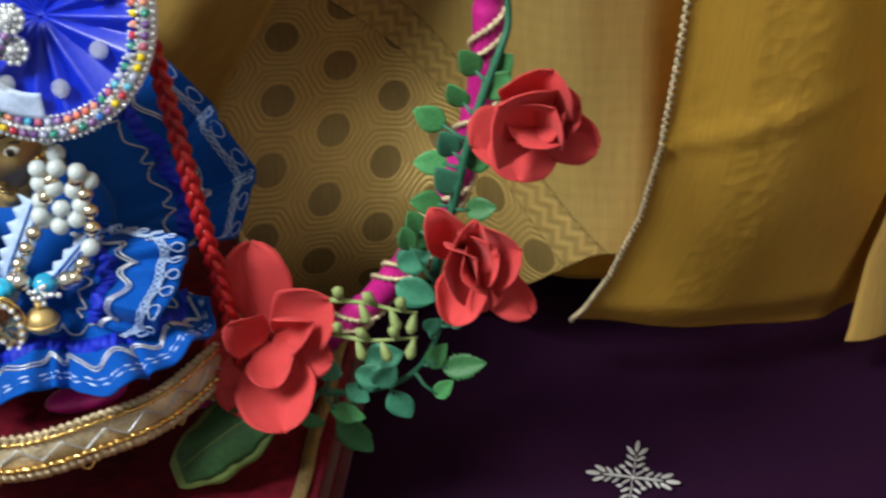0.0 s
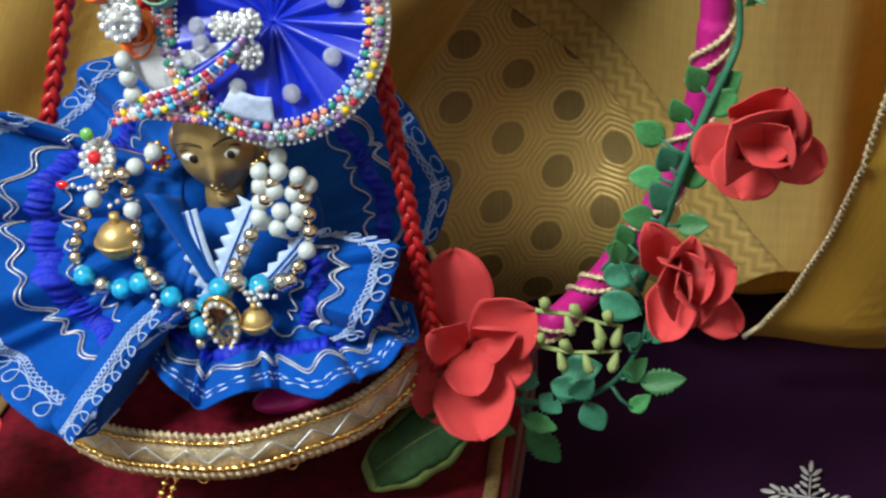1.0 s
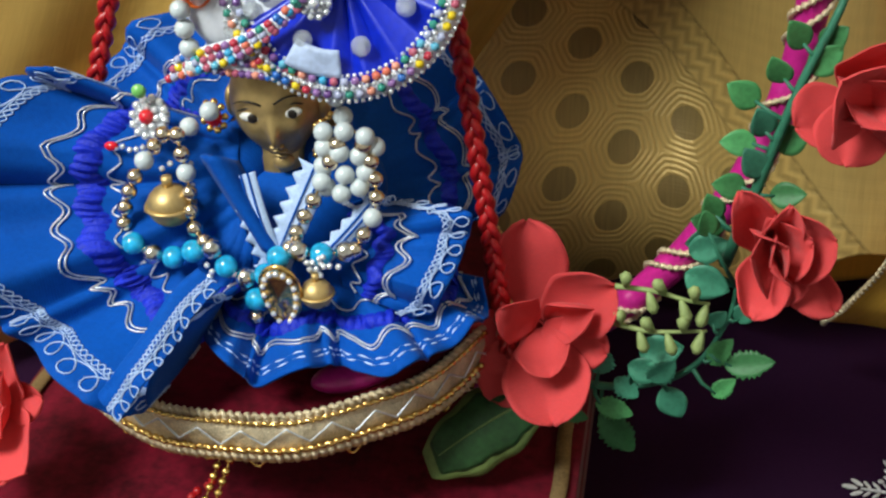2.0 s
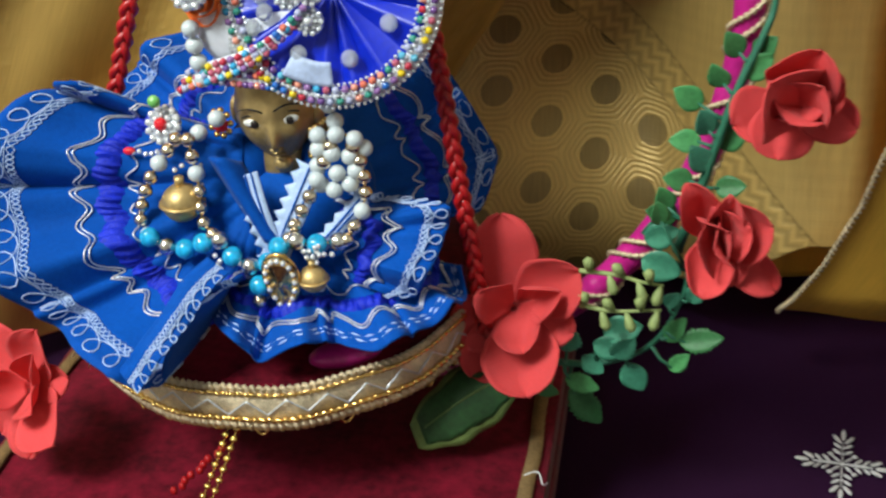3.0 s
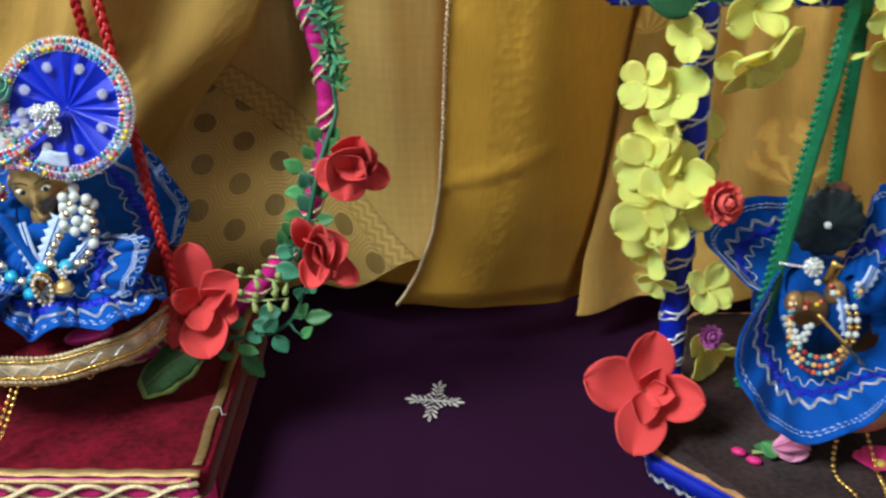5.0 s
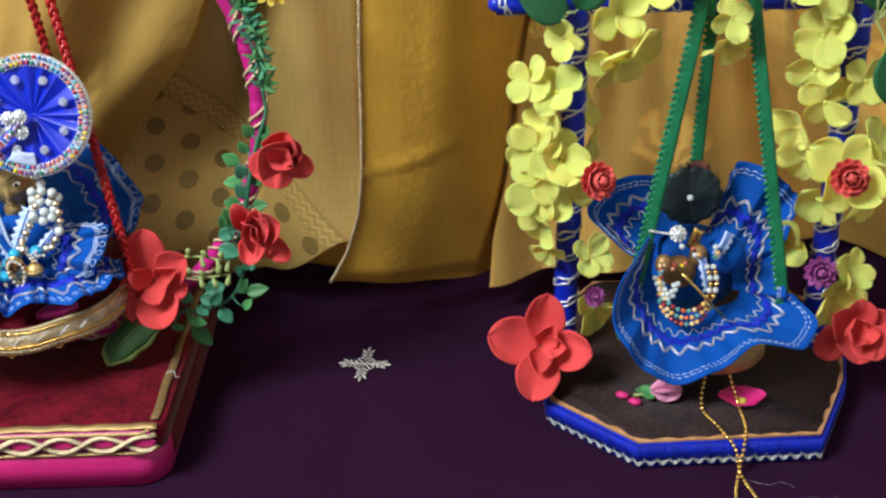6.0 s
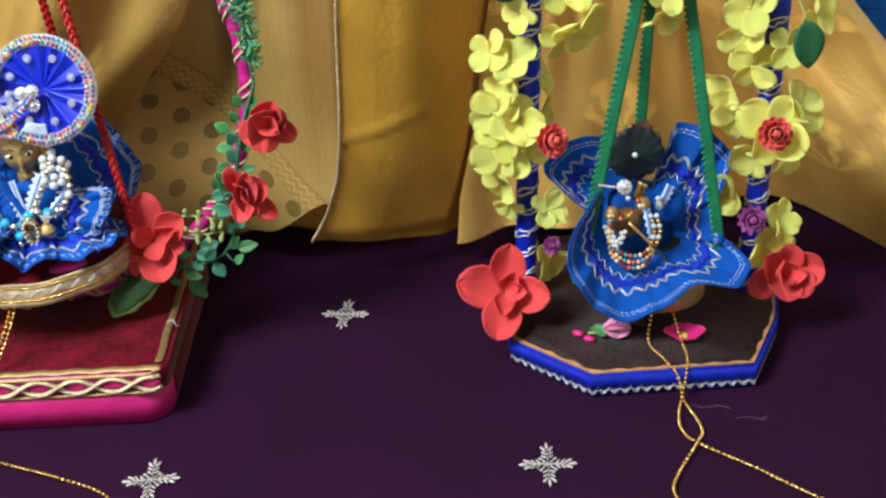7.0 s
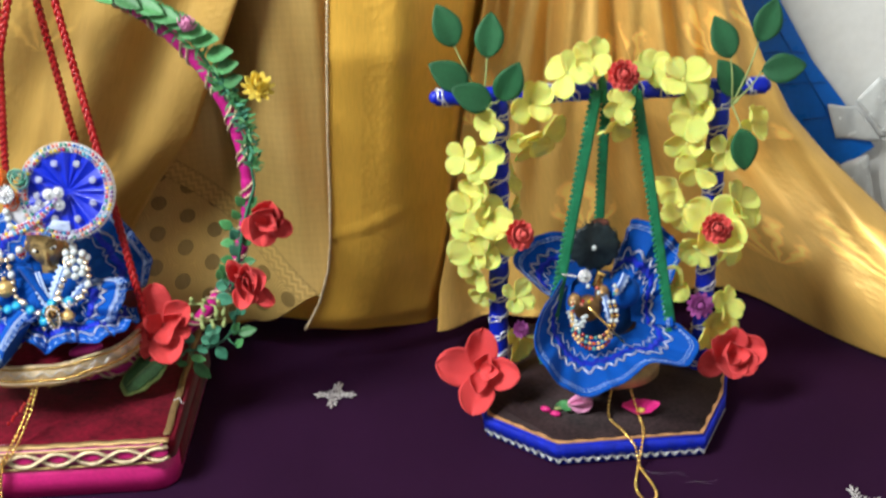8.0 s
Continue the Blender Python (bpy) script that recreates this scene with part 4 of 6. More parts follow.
# blue-green sprig that runs out low beside the box
stem, pts = sprig(swing, [(-0.1138, -0.042, 0.072), (-0.1008, -0.042, 0.0722), (-0.0866, -0.042, 0.0768), (-0.0784, -0.042, 0.0834), (-0.0732, -0.042, 0.0922), (-0.0689, -0.042, 0.1041), (-0.0681, -0.041, 0.1138)], 0.0014, "leaf_sprig", STEM, "blue-green plastic sprig with toothed leaves")
for foot, tip, me, length in (((-0.0879, 0.0746), (-0.0815, 0.0630), OVAL_TEAL, 0.0145), ((-0.1100, 0.0676), (-0.0973, 0.0650), TOOTHED, 0.019),
                              ((-0.1085, 0.0605), (-0.0961, 0.0461), TOOTHED, 0.019), ((-0.0694, 0.0862), (-0.0543, 0.0906), TOOTHED, 0.019),
                              ((-0.0742, 0.0850), (-0.0680, 0.0960), TOOTHED, 0.019), ((-0.0723, 0.0741), (-0.0660, 0.0825), TOOTHED, 0.019),
                              ((-0.1001, 0.0831), (-0.0881, 0.0815), OVAL_TEAL, 0.0145), ((-0.1093, 0.0800), (-0.1080, 0.0920), TOOTHED_TEAL, 0.015),
                              ((-0.0966, 0.0868), (-0.0828, 0.0920), OVAL_TEAL, 0.0145), ((-0.0748, 0.0984), (-0.0705, 0.1050), OVAL_TEAL, 0.0145),
                              ((-0.0668, 0.1010), (-0.0630, 0.1095), OVAL_TEAL, 0.0145), ((-0.0833, 0.1251), (-0.0720, 0.1308), OVAL_TEAL, 0.0145),
                              ((-0.0777, 0.1340), (-0.0794, 0.1435), OVAL, 0.0145), ((-0.1216, 0.0630), (-0.1120, 0.0620), TOOTHED, 0.019),
                              ((-0.0840, 0.1190), (-0.0701, 0.1140), OVAL_TEAL, 0.0145), ((-0.0930, 0.0790), (-0.0850, 0.0880), TOOTHED_TEAL, 0.015),
                              ((-0.1040, 0.0760), (-0.0960, 0.0700), TOOTHED_TEAL, 0.015)):
    y = -0.044 + rnd.uniform(-0.003, 0.003)
    leaf_span(stem, pts, me, length, (foot[0], y, foot[1]), (tip[0], y - 0.002, tip[1]), (rnd.uniform(-0.2, 0.3), -0.85, rnd.uniform(0.2, 0.6)))
# pale sprig with small knobs
for line in (((-0.1050, -0.050, 0.1165), (-0.0928, -0.051, 0.1163), (-0.0834, -0.052, 0.1145), (-0.0760, -0.051, 0.1130)), ((-0.1060, -0.050, 0.1030), (-0.0952, -0.052, 0.1021), (-0.0870, -0.053, 0.1030), (-0.0762, -0.052, 0.1037))):
    stem, pts = sprig(swing, line, 0.0010, "pale_sprig", LEAF_PALE, "pale yellow-green sprig with small knobs")
    for k, p in enumerate(pts[2::3]):
        bm = bmesh.new()
        d = Vector((0.5 * math.sin(k * 2.4), -0.4, -1 if k % 2 else 0.9)).normalized()
        tube(bm, [p, p + d * 0.003, p + d * 0.0058, p + d * 0.0076], lambda s: 0.0006 + 0.0016 * math.sin(math.pi * min(s * 0.85, 1)) ** 2, 6)
        part("knob", bm, LEAF_PALE, stem)
# ferny twigs higher up the ring
for a0, a1, me, spread in ((3, 24, NEEDLE, 0.011), (6, 26, NEEDLE_TEAL, 0.011), (24, 52, NEEDLE, 0.012), (50, 66, NEEDLE, 0.012)):
    stem, pts = sprig(swing, [on_ring(a0, 0.007, -0.008), on_ring((a0 + a1) / 2, 0.010, -0.011), on_ring(a1, 0.009, -0.009)], 0.0013, "fern_twig", None, "green plastic fern twig")
    for k in range(70):
        p = pts[rnd.randrange(len(pts))] + Vector((rnd.uniform(-2, 2), rnd.uniform(-3, 3), rnd.uniform(-6, 6))) * 0.001
        a = rnd.uniform(0, 2 * math.pi)
        leaf_at(stem, me, p, (math.cos(a), rnd.uniform(-0.8, 0.2), math.sin(a) + 0.4), (rnd.uniform(-0.5, 0.5), -0.8, 0.4), rnd.uniform(0.7, 1.15))
for a, s, out in ((26, 1.0, 0.010), (30, 1.1, 0.012), (34, 1.3, 0.012), (39, 1.3, 0.012), (43, 1.4, 0.010), (47, 1.4, 0.010), (51, 1.5, 0.008), (55, 1.4, 0.008), (60, 1.3, 0.006), (66, 1.2, 0.004)):
    p = on_ring(a, out, -0.014)
    leaf_at(swing, TOOTHED, p, (0.7, -0.4, 0.9 - 0.02 * a), (0.2, -0.8, 0.5), s)

THIN_PETAL = petal_mesh("petal", 0.0085, 0.0034, 0.35, 0.0, DAISY, nu=4, nv=5)
BUD_PETAL = petal_mesh("petal", 0.011, 0.0038, 0.25, 0.0, LILAC, nu=4, nv=5)
CORAL_PETAL = petal_mesh("petal", 0.0095, 0.0072, 0.55, 0.0, DAHLIA, nu=4, nv=5)
VIOLET_PETAL = petal_mesh("petal", 0.0085, 0.0042, 0.50, 0.0, VIOLET, nu=4, nv=5)


def pompon(parent, name, me, core, at, normal, size, label, rings=((11, 2), (9, -22), (8, -44), (5, -66))):
    base = facing(at, normal, 0, size)
    bm = bmesh.new()
    ball(bm, (0, 0, 0.001), 0.0022, (1, 1, 0.8), 2)
    flower = add(name, mesh_of(name, bm, core), parent, base, label)
    for i, (count, tilt) in enumerate(rings):
        for k in range(count):
            m = base @ Matrix.Rotation(2 * math.pi * (k + 0.5 * i) / count, 4, "Z") @ Matrix.Translation((0.001, 0, 0.0006 * i)) @ Matrix.Rotation(radians(tilt), 4, "Y")
            add("petal", me, flower, m)
    return flower


pompon(swing, "daisy", THIN_PETAL, DAISY, (-0.034, -0.046, 0.287), (0.2, -0.7, 0.7), 1.35, "small bright yellow daisy")
pompon(swing, "thistle", BUD_PETAL, LILAC, (-0.084, -0.044, 0.333), (0.45, -0.3, 0.8), 1.0, "lilac pink thistle bud", ((8, -40), (7, -58), (5, -74)))

# broad cloth leaf that hangs over the box edge
bm = bmesh.new()


def broad(u, v):
    a = (u - 0.5) * 2
    foot, tip = Vector((-0.126, -0.052, 0.075)), Vector((-0.164, -0.064, 0.050))
    side = Vector((0.40, -0.55, -0.62)).normalized()
    w = 0.0125 * math.sin(math.pi * (0.08 + 0.86 * v)) ** 0.6 * (1 + 0.05 * math.sin(v * 19 + 2 * a))
    return foot.lerp(tip, v) + side * (w * a) + Vector((0, -0.003, 0.004)) * (1 - a * a) * math.sin(math.pi * v)


sheet(bm, broad, 12, 28, 0.0006)
leaf = part("broad_leaf", bm, LEAF_EDGE, swing, "broad green cloth leaf with a wide olive rim")
bm = bmesh.new()
sheet(bm, lambda u, v: broad(0.5 + (u - 0.5) * (0.80 + 0.03 * math.sin(v * 17) + 0.02 * math.sin(v * 41)), 0.02 + 0.91 * v) + Vector((0.0002, -0.0005, 0.0005)), 12, 28, 0.0004)
part("leaf_blade", bm, BROAD_LEAF, leaf, "dark mottled green middle")
bm = bmesh.new()
tube(bm, [broad(0.5, k / 20) + Vector((0.0003, -0.0008, 0.0008)) for k in range(19)], lambda s: 0.0006 - 0.0004 * s, 5)
part("leaf_rib", bm, LEAF_EDGE, leaf)
bm = bmesh.new()
tube(bm, spline([(-0.122, -0.076, 0.0455), (-0.117, -0.075, 0.0465), (-0.1150, -0.078, 0.0435), (-0.1135, -0.075, 0.0420)], 6), 0.00025, 5)
part("loose_thread", bm, THREAD, swing, "loose white thread")


for x, y, turn, length in ((-0.262, -0.118, -8, 0.030), (-0.246, -0.121, -5, 0.022)):
    bm = bmesh.new()
    c, s = math.cos(radians(turn)), math.sin(radians(turn))
    tube(bm, [(x + c * length * (k / 8 - 0.5), y + s * length * (k / 8 - 0.5) + 0.0006 * math.sin(k), 0.0403) for k in range(9)], 0.0001, 4)
    part("lint", bm, THREAD, swing, "pale lint thread")


# ---------------------------------------------------------------- swing with the posts
RS = Vector((0.232, -0.020, 0.0))
arbour = root("post_swing", (RS.x, RS.y, 0), "blue wound toy swing with yellow flowers on a dark board", "swing")
def round_path(points, step):
    out = []
    n = len(points)
    for i in range(n):
        a, b = Vector(points[i]), Vector(points[(i + 1) % n])
        k = max(int((b - a).length / step), 1)
        out += [a.lerp(b, j / k) for j in range(k)]
    return out


OUT = [(0.126, -0.080), (0.177, -0.130), (0.290, -0.127), (0.320, -0.066), (0.340, 0.010), (0.300, 0.075), (0.170, 0.078), (0.124, 0.015)]
bm = bmesh.new()
prism(bm, OUT, 0.0, 0.018, 0.0005)
part("board", bm, BLUE_VELVET, arbour, "board bound in ultramarine ribbon")
bm = bmesh.new()
mid = Vector((sum(p[0] for p in OUT) / 8, sum(p[1] for p in OUT) / 8))
prism(bm, [tuple(mid + (Vector(p) - mid) * 0.997) for p in OUT], 0.0178, 0.0194, 0.0004)
part("card_edge", bm, CARD_EDGE, arbour, "torn brown card edge")
bm = bmesh.new()
prism(bm, [tuple(mid + (Vector(p) - mid) * 0.972 + Vector((0.0012 * math.sin(k * 1.7), 0.0012 * math.cos(k * 2.3)))) for k, p in enumerate(round_path(OUT, 0.006))], 0.019, 0.0202, 0.0004)
part("top_sheet", bm, BOARD, arbour, "dark brown paper top")
# ric-rac along the lower rim


edge_pts = round_path([tuple(mid + (Vector(p) - mid) * 1.012) for p in OUT], 0.0006)
for dz in (0.0, 0.0016):
    bm = bmesh.new()
    tube(bm, [(p.x, p.y, 0.0040 + dz + 0.0016 * math.sin(2 * math.pi * k * 0.0006 / 0.0075)) for k, p in enumerate(edge_pts)], 0.0006, 5, closed=True)
    part("ric_rac", bm, SILVER, arbour, "wavy silver ric-rac")
bm = bmesh.new()
for k in range(0, len(edge_pts), 3):
    p = edge_pts[k]
    tube(bm, [(p.x, p.y, 0.006), (p.x, p.y, 0.0165)], 0.0009, 5)
part("ribbon_ribs", bm, BLUE_VELVET, arbour)


def wound_pole(name, a, b, r, label):
    a, b = Vector(a), Vector(b)
    bm = bmesh.new()
    way = (b - a).normalized()
    s1 = way.orthogonal().normalized()
    s2 = way.cross(s1)
    n = 80
    pitch = 0.017

    def f(u, v):
        ang = u * 2 * math.pi
        d = v * (b - a).length
        rr = r * (1 + 0.07 * (((d / pitch + u) % 1.0)))
        return a + way * d + s1 * (rr * math.cos(ang)) + s2 * (rr * math.sin(ang))
    sheet(bm, f, 16, n, 0.0, close_u=True)
    pole = part(name, bm, BLUE_SATIN, arbour, label)
    bm = bmesh.new()
    length = (b - a).length
    for off in (0.0, 0.18):
        pts = []
        m = int(length / 0.0009)
        for k in range(m + 1):
            d = length * k / m
            ang = 2 * math.pi * (d / pitch + off) + 0.35 * math.sin(d / 0.0011)
            pts.append(a + way * (d + 0.0011 * math.sin(d * 2 * math.pi / 0.0035)) + s1 * (r * 1.08 * math.cos(ang)) + s2 * (r * 1.08 * math.sin(ang)))
        tube(bm, pts, 0.0008, 5)
    part("silver_winding", bm, SILVER, pole)
    for end in (a, b):
        bm = bmesh.new()
        ball(bm, end, r * 0.80, (1, 1, 1), 2)
        part("end_cap", bm, BLUE_SATIN, pole)
    return pole


wound_pole("post", (0.140, -0.020, 0.018), (0.147, -0.020, 0.262), 0.0076, "post wound in blue satin and silver braid")
wound_pole("post", (0.309, -0.020, 0.018), (0.319, -0.020, 0.262), 0.0076, "post wound in blue satin and silver braid")
wound_pole("beam", (0.098, -0.020, 0.266), (0.353, -0.020, 0.262), 0.0066, "beam wound in blue satin and silver braid")

# hanging seat
SEAT_R = Vector((0.232, -0.052, 0.044))
bm = bmesh.new()
prism(bm, [(SEAT_R.x + 0.037 * math.cos(radians(k * 6)), SEAT_R.y + 0.037 * math.sin(radians(k * 6))) for k in range(60)], 0.040, 0.048, 0.002)
part("seat", bm, GOLD_TRIM, arbour, "small round gilt seat")


def flat_braid(bm, a, b, width):
    a, b = Vector(a), Vector(b)
    way = (b - a).normalized()
    side = way.cross(Vector((0, 1, 0))).normalized()
    n = int((b - a).length / 0.0011)
    band_pts = [a.lerp(b, k / n) for k in range(n + 1)]
    sheet(bm, lambda u, v: band_pts[int(round(u * n))] + side * (width * (v - 0.5)) + Vector((0, -0.0006 * (1 if int(round(u * n)) % 2 else 0), 0)), n, 4, 0.0012)
    for k in range(0, n, 4):
        ball(bm, band_pts[k] - side * (width * 0.56), 0.0019, (1, 0.6, 1), 1)


for a, b, w in (((0.222, -0.030, 0.268), (0.174, -0.070, 0.056), 0.0080), ((0.252, -0.030, 0.266), (0.280, -0.064, 0.056), 0.0072),
                ((0.232, -0.012, 0.262), (0.222, -0.012, 0.060), 0.0066)):
    bm = bmesh.new()
    flat_braid(bm, a, b, w)
    part("strap", bm, ROPE_GREEN, arbour, "green glittering braid strap")
for x in (0.226, 0.250):
    bm = bmesh.new()
    tube(bm, [(x, -0.020 + 0.0088 * math.cos(radians(k * 15)), 0.2645 + 0.0088 * math.sin(radians(k * 15))) for k in range(24)], 0.0036, 6, closed=True, flat=0.45)
    part("strap_loop", bm, ROPE_GREEN, arbour)

rose(arbour, (0.123, -0.058, 0.046), (-0.05, -0.88, 0.48), LOBED_ROSE, 1.05, 0, LEAF_DEEP)
rose(arbour, (0.324, -0.052, 0.046), (0.15, -0.85, 0.45), TURNED_ROSE)

# yellow blossoms of four round petals
ROUND_PETALS = [curled_petal("petal", 1.0, roll, bend, lip, YELLOW, wave, ph, 10, 10, 0.10) for roll, bend, lip, wave, ph in
                ((0.45, 0.35, 0.7, 0.045, 0.4), (0.85, 0.7, 1.1, 0.035, 2.1), (0.6, -0.35, -0.5, 0.05, 3.7), (0.7, 0.2, 0.2, 0.06, 5.0))]


def blossom(at, normal, size, seed, count=4):
    rnd2 = random.Random(seed)
    base = facing(at, normal, rnd2.uniform(0, 90), size * 1.16)
    bm = bmesh.new()
    ball(bm, (0, 0, 0.001), 0.0016, (1, 1, 1), 1)
    flower = add("blossom", mesh_of("blossom", bm, YELLOW), arbour, base, "yellow cloth blossom")
    for k in range(count):
        m = base @ Matrix.Rotation(2 * math.pi * k / count + rnd2.uniform(-0.2, 0.2), 4, "Z") @ Matrix.Translation((0.0008, 0, 0.0004 * (k % 2))) \
            @ Matrix.Rotation(radians(rnd2.uniform(-26, 10)), 4, "Y") @ Matrix.Rotation(radians(rnd2.uniform(-22, 22)), 4, "X")
        long, broad_by = rnd2.uniform(0.016, 0.0205), rnd2.uniform(0.018, 0.0235)
        add("petal", ROUND_PETALS[rnd2.randrange(4)], flower, m @ Matrix.Diagonal((long, broad_by, long, 1)))


def blossoms(rows):
    for k, (x, y, z, nx, ny, nz, s) in enumerate(rows):
        blossom((x, y, z), (nx, ny, nz), s, int(x * 1000) * 7 + int(z * 1000))


# up the first post
blossoms(((0.117, -0.030, 0.220, -0.6, -0.7, 0.3, 0.72), (0.134, -0.035, 0.214, -0.3, -0.8, 0.4, 0.8), (0.129, -0.032, 0.192, -0.7, -0.6, 0.2, 0.8),
          (0.120, -0.035, 0.176, -0.4, -0.8, 0.3, 0.9), (0.136, -0.040, 0.172, 0.1, -0.9, 0.4, 0.9), (0.122, -0.038, 0.152, -0.3, -0.9, 0.2, 0.95)))
blossoms(((0.138, -0.042, 0.150, 0.2, -0.9, 0.1, 0.85), (0.124, -0.032, 0.122, -0.5, -0.8, -0.4, 0.8), (0.128, -0.030, 0.102, -0.3, -0.8, -0.6, 0.6),
          (0.155, -0.044, 0.104, 0.4, -0.8, 0.5, 0.72), (0.156, -0.050, 0.070, 0.3, -0.8, -0.2, 0.85), (0.153, -0.012, 0.196, 0.8, -0.4, 0.2, 0.7)))
blossoms(((0.156, -0.010, 0.170, 0.8, -0.4, -0.1, 0.6), (0.138, -0.035, 0.248, -0.4, -0.8, 0.1, 0.65)))
# along the beam
blossoms(((0.170, -0.035, 0.262, 0.2, -0.9, 0.4, 0.9), (0.178, -0.035, 0.238, 0.5, -0.6, -0.5, 1.05), (0.168, -0.032, 0.228, 0.2, -0.8, -0.4, 0.85),
          (0.198, -0.034, 0.283, -0.2, -0.7, 0.7, 0.85), (0.217, -0.030, 0.292, 0.1, -0.9, 0.4, 0.75), (0.237, -0.040, 0.258, 0, -0.9, 0.2, 0.65)))
blossoms(((0.234, -0.036, 0.240, 0.1, -0.7, -0.7, 0.75), (0.264, -0.026, 0.282, 0.3, -0.8, 0.5, 0.7), (0.286, -0.036, 0.274, 0.1, -0.8, 0.6, 1.0),
          (0.296, -0.030, 0.262, 0.5, -0.8, 0.2, 0.8)))
# down the second post
blossoms(((0.293, -0.036, 0.244, -0.3, -0.9, 0.2, 0.9), (0.291, -0.034, 0.222, -0.5, -0.8, 0.1, 0.85), (0.298, -0.036, 0.202, -0.2, -0.9, -0.1, 0.8),
          (0.285, -0.028, 0.182, -0.7, -0.6, 0.1, 0.8), (0.290, -0.030, 0.162, -0.5, -0.8, -0.2, 0.75), (0.342, -0.026, 0.234, 0.5, -0.8, 0.4, 0.75)))
blossoms(((0.320, -0.040, 0.216, 0.1, -0.9, 0.2, 0.75), (0.312, -0.046, 0.158, 0.1, -0.9, 0.3, 1.25), (0.333, -0.035, 0.170, 0.6, -0.7, 0.4, 0.95),
          (0.300, -0.036, 0.136, -0.4, -0.8, -0.3, 0.8), (0.328, -0.030, 0.132, 0.6, -0.6, -0.4, 0.8), (0.284, -0.024, 0.098, -0.6, -0.7, 0.4, 0.95)))
blossoms(((0.312, -0.046, 0.070, 0.2, -0.8, -0.3, 0.95), (0.322, -0.044, 0.088, 0.6, -0.7, 0.2, 0.75)))
for at, n in (((0.156, -0.052, 0.161), (0.35, -0.85, 0.35)), ((0.310, -0.060, 0.161), (-0.1, -0.9, 0.35)), ((0.238, -0.046, 0.282), (0.0, -0.9, 0.4))):
    pompon(arbour, "dahlia", CORAL_PETAL, DAHLIA, at, n, 1.15, "small coral red dahlia")
for at, n in (((0.156, -0.058, 0.082), (0.2, -0.8, 0.4)), ((0.300, -0.056, 0.094), (-0.1, -0.9, 0.35))):
    pompon(arbour, "violet_flower", VIOLET_PETAL, VIOLET, at, n, 1.15 if at[0] > 0.2 else 0.75, "small violet flower")
ROSE_LEAF = leaf_mesh("leaf", 0.041, 0.027, LEAF_DEEP, 0, 0.18)
for root_at, tips in (((0.134, -0.030, 0.262), (((0.114, -0.026, 0.306), (-0.35, 0, 1)), ((0.138, -0.026, 0.296), (0.15, 0.1, 1)), ((0.122, -0.034, 0.277), (-1, -0.2, 0.75)), ((0.146, -0.038, 0.266), (0.45, -0.3, 0.9)), ((0.140, -0.036, 0.262), (-0.8, -0.2, 0.45)))),
                      ((0.326, -0.028, 0.250), (((0.324, -0.026, 0.286), (-0.35, 0.1, 1)), ((0.332, -0.026, 0.256), (-0.5, -0.1, 0.9)), ((0.345, -0.026, 0.298), (0.4, 0.1, 0.9)), ((0.347, -0.030, 0.276), (1, -0.1, 0.12)), ((0.328, -0.050, 0.238), (0.15, -0.1, -1))))):
    for at, way in tips:
        stem, pts = sprig(arbour, [root_at, Vector(root_at).lerp(Vector(at), 0.6) + Vector((0, -0.004, 0)), at], 0.0009, "leaf_stem", LEAF_PALE, "yellow-green leaf stem")
        leaf_at(stem, ROSE_LEAF, at, way, (0.15, -0.95, 0.3), 0.85)
# a rosebud and petals lying on the board
bm = bmesh.new()
tube(bm, [(0.180, -0.083, 0.0225), (0.188, -0.084, 0.0235), (0.194, -0.085, 0.0245)], 0.0012, 6)
bud = part("rosebud", bm, LEAF_PALE, arbour, "pink rosebud lying on the board")
BUD_CUP = curled_petal("petal", 1.0, 1.5, 0.5, 0.5, LILAC, 0.02, 1.0, 8, 10)
RED_CUP = curled_petal("petal", 1.0, 0.9, 0.6, 0.3, PINK, 0.02, 2.0, 8, 10)
for turn, spin, long in ((-18, 10, 0.021), (12, -20, 0.022), (-4, 80, 0.020), (2, -80, 0.019), (-2, 170, 0.018)):
    add("petal", BUD_CUP, bud, pose(0.190, -0.0855, 0.0275, 0, 0, turn) @ Matrix.Rotation(radians(spin), 4, "X") @ Matrix.Diagonal((long, 0.015, long * 0.8, 1)))
leaf_at(bud, TOOTHED, (0.196, -0.084, 0.0250), (-1, 0.15, 0.10), (0, -0.4, 1), 0.8)
leaf_at(bud, OVAL, (0.192, -0.090, 0.0240), (-0.6, 0.5, 0.5), (0, -0.6, 0.8), 0.8)
bm = bmesh.new()
ball(bm, (0.2475, -0.093, 0.0225), 0.0035, (1, 1, 0.6), 2)
petals = part("pressed_flower", bm, DAISY, arbour, "crimson pink rose petals round a pale heart")
for turn, long in ((0, 0.017), (52, 0.014), (118, 0.014), (180, 0.017), (236, 0.013), (300, 0.013)):
    add("petal", RED_CUP, petals, pose(0.2475, -0.093, 0.0212, 0, 0, turn) @ Matrix.Rotation(radians(-12), 4, "Y") @ Matrix.Diagonal((long, 0.017, long * 0.6, 1)))
for x, y in ((0.173, -0.082), (0.180, -0.090)):
    bm = bmesh.new()
    ball(bm, (x, y, 0.0222), 0.0046, (1, 0.62, 0.5), 2, Matrix.Rotation(-0.5, 4, "Z"))
    part("loose_petal", bm, PINK, arbour)



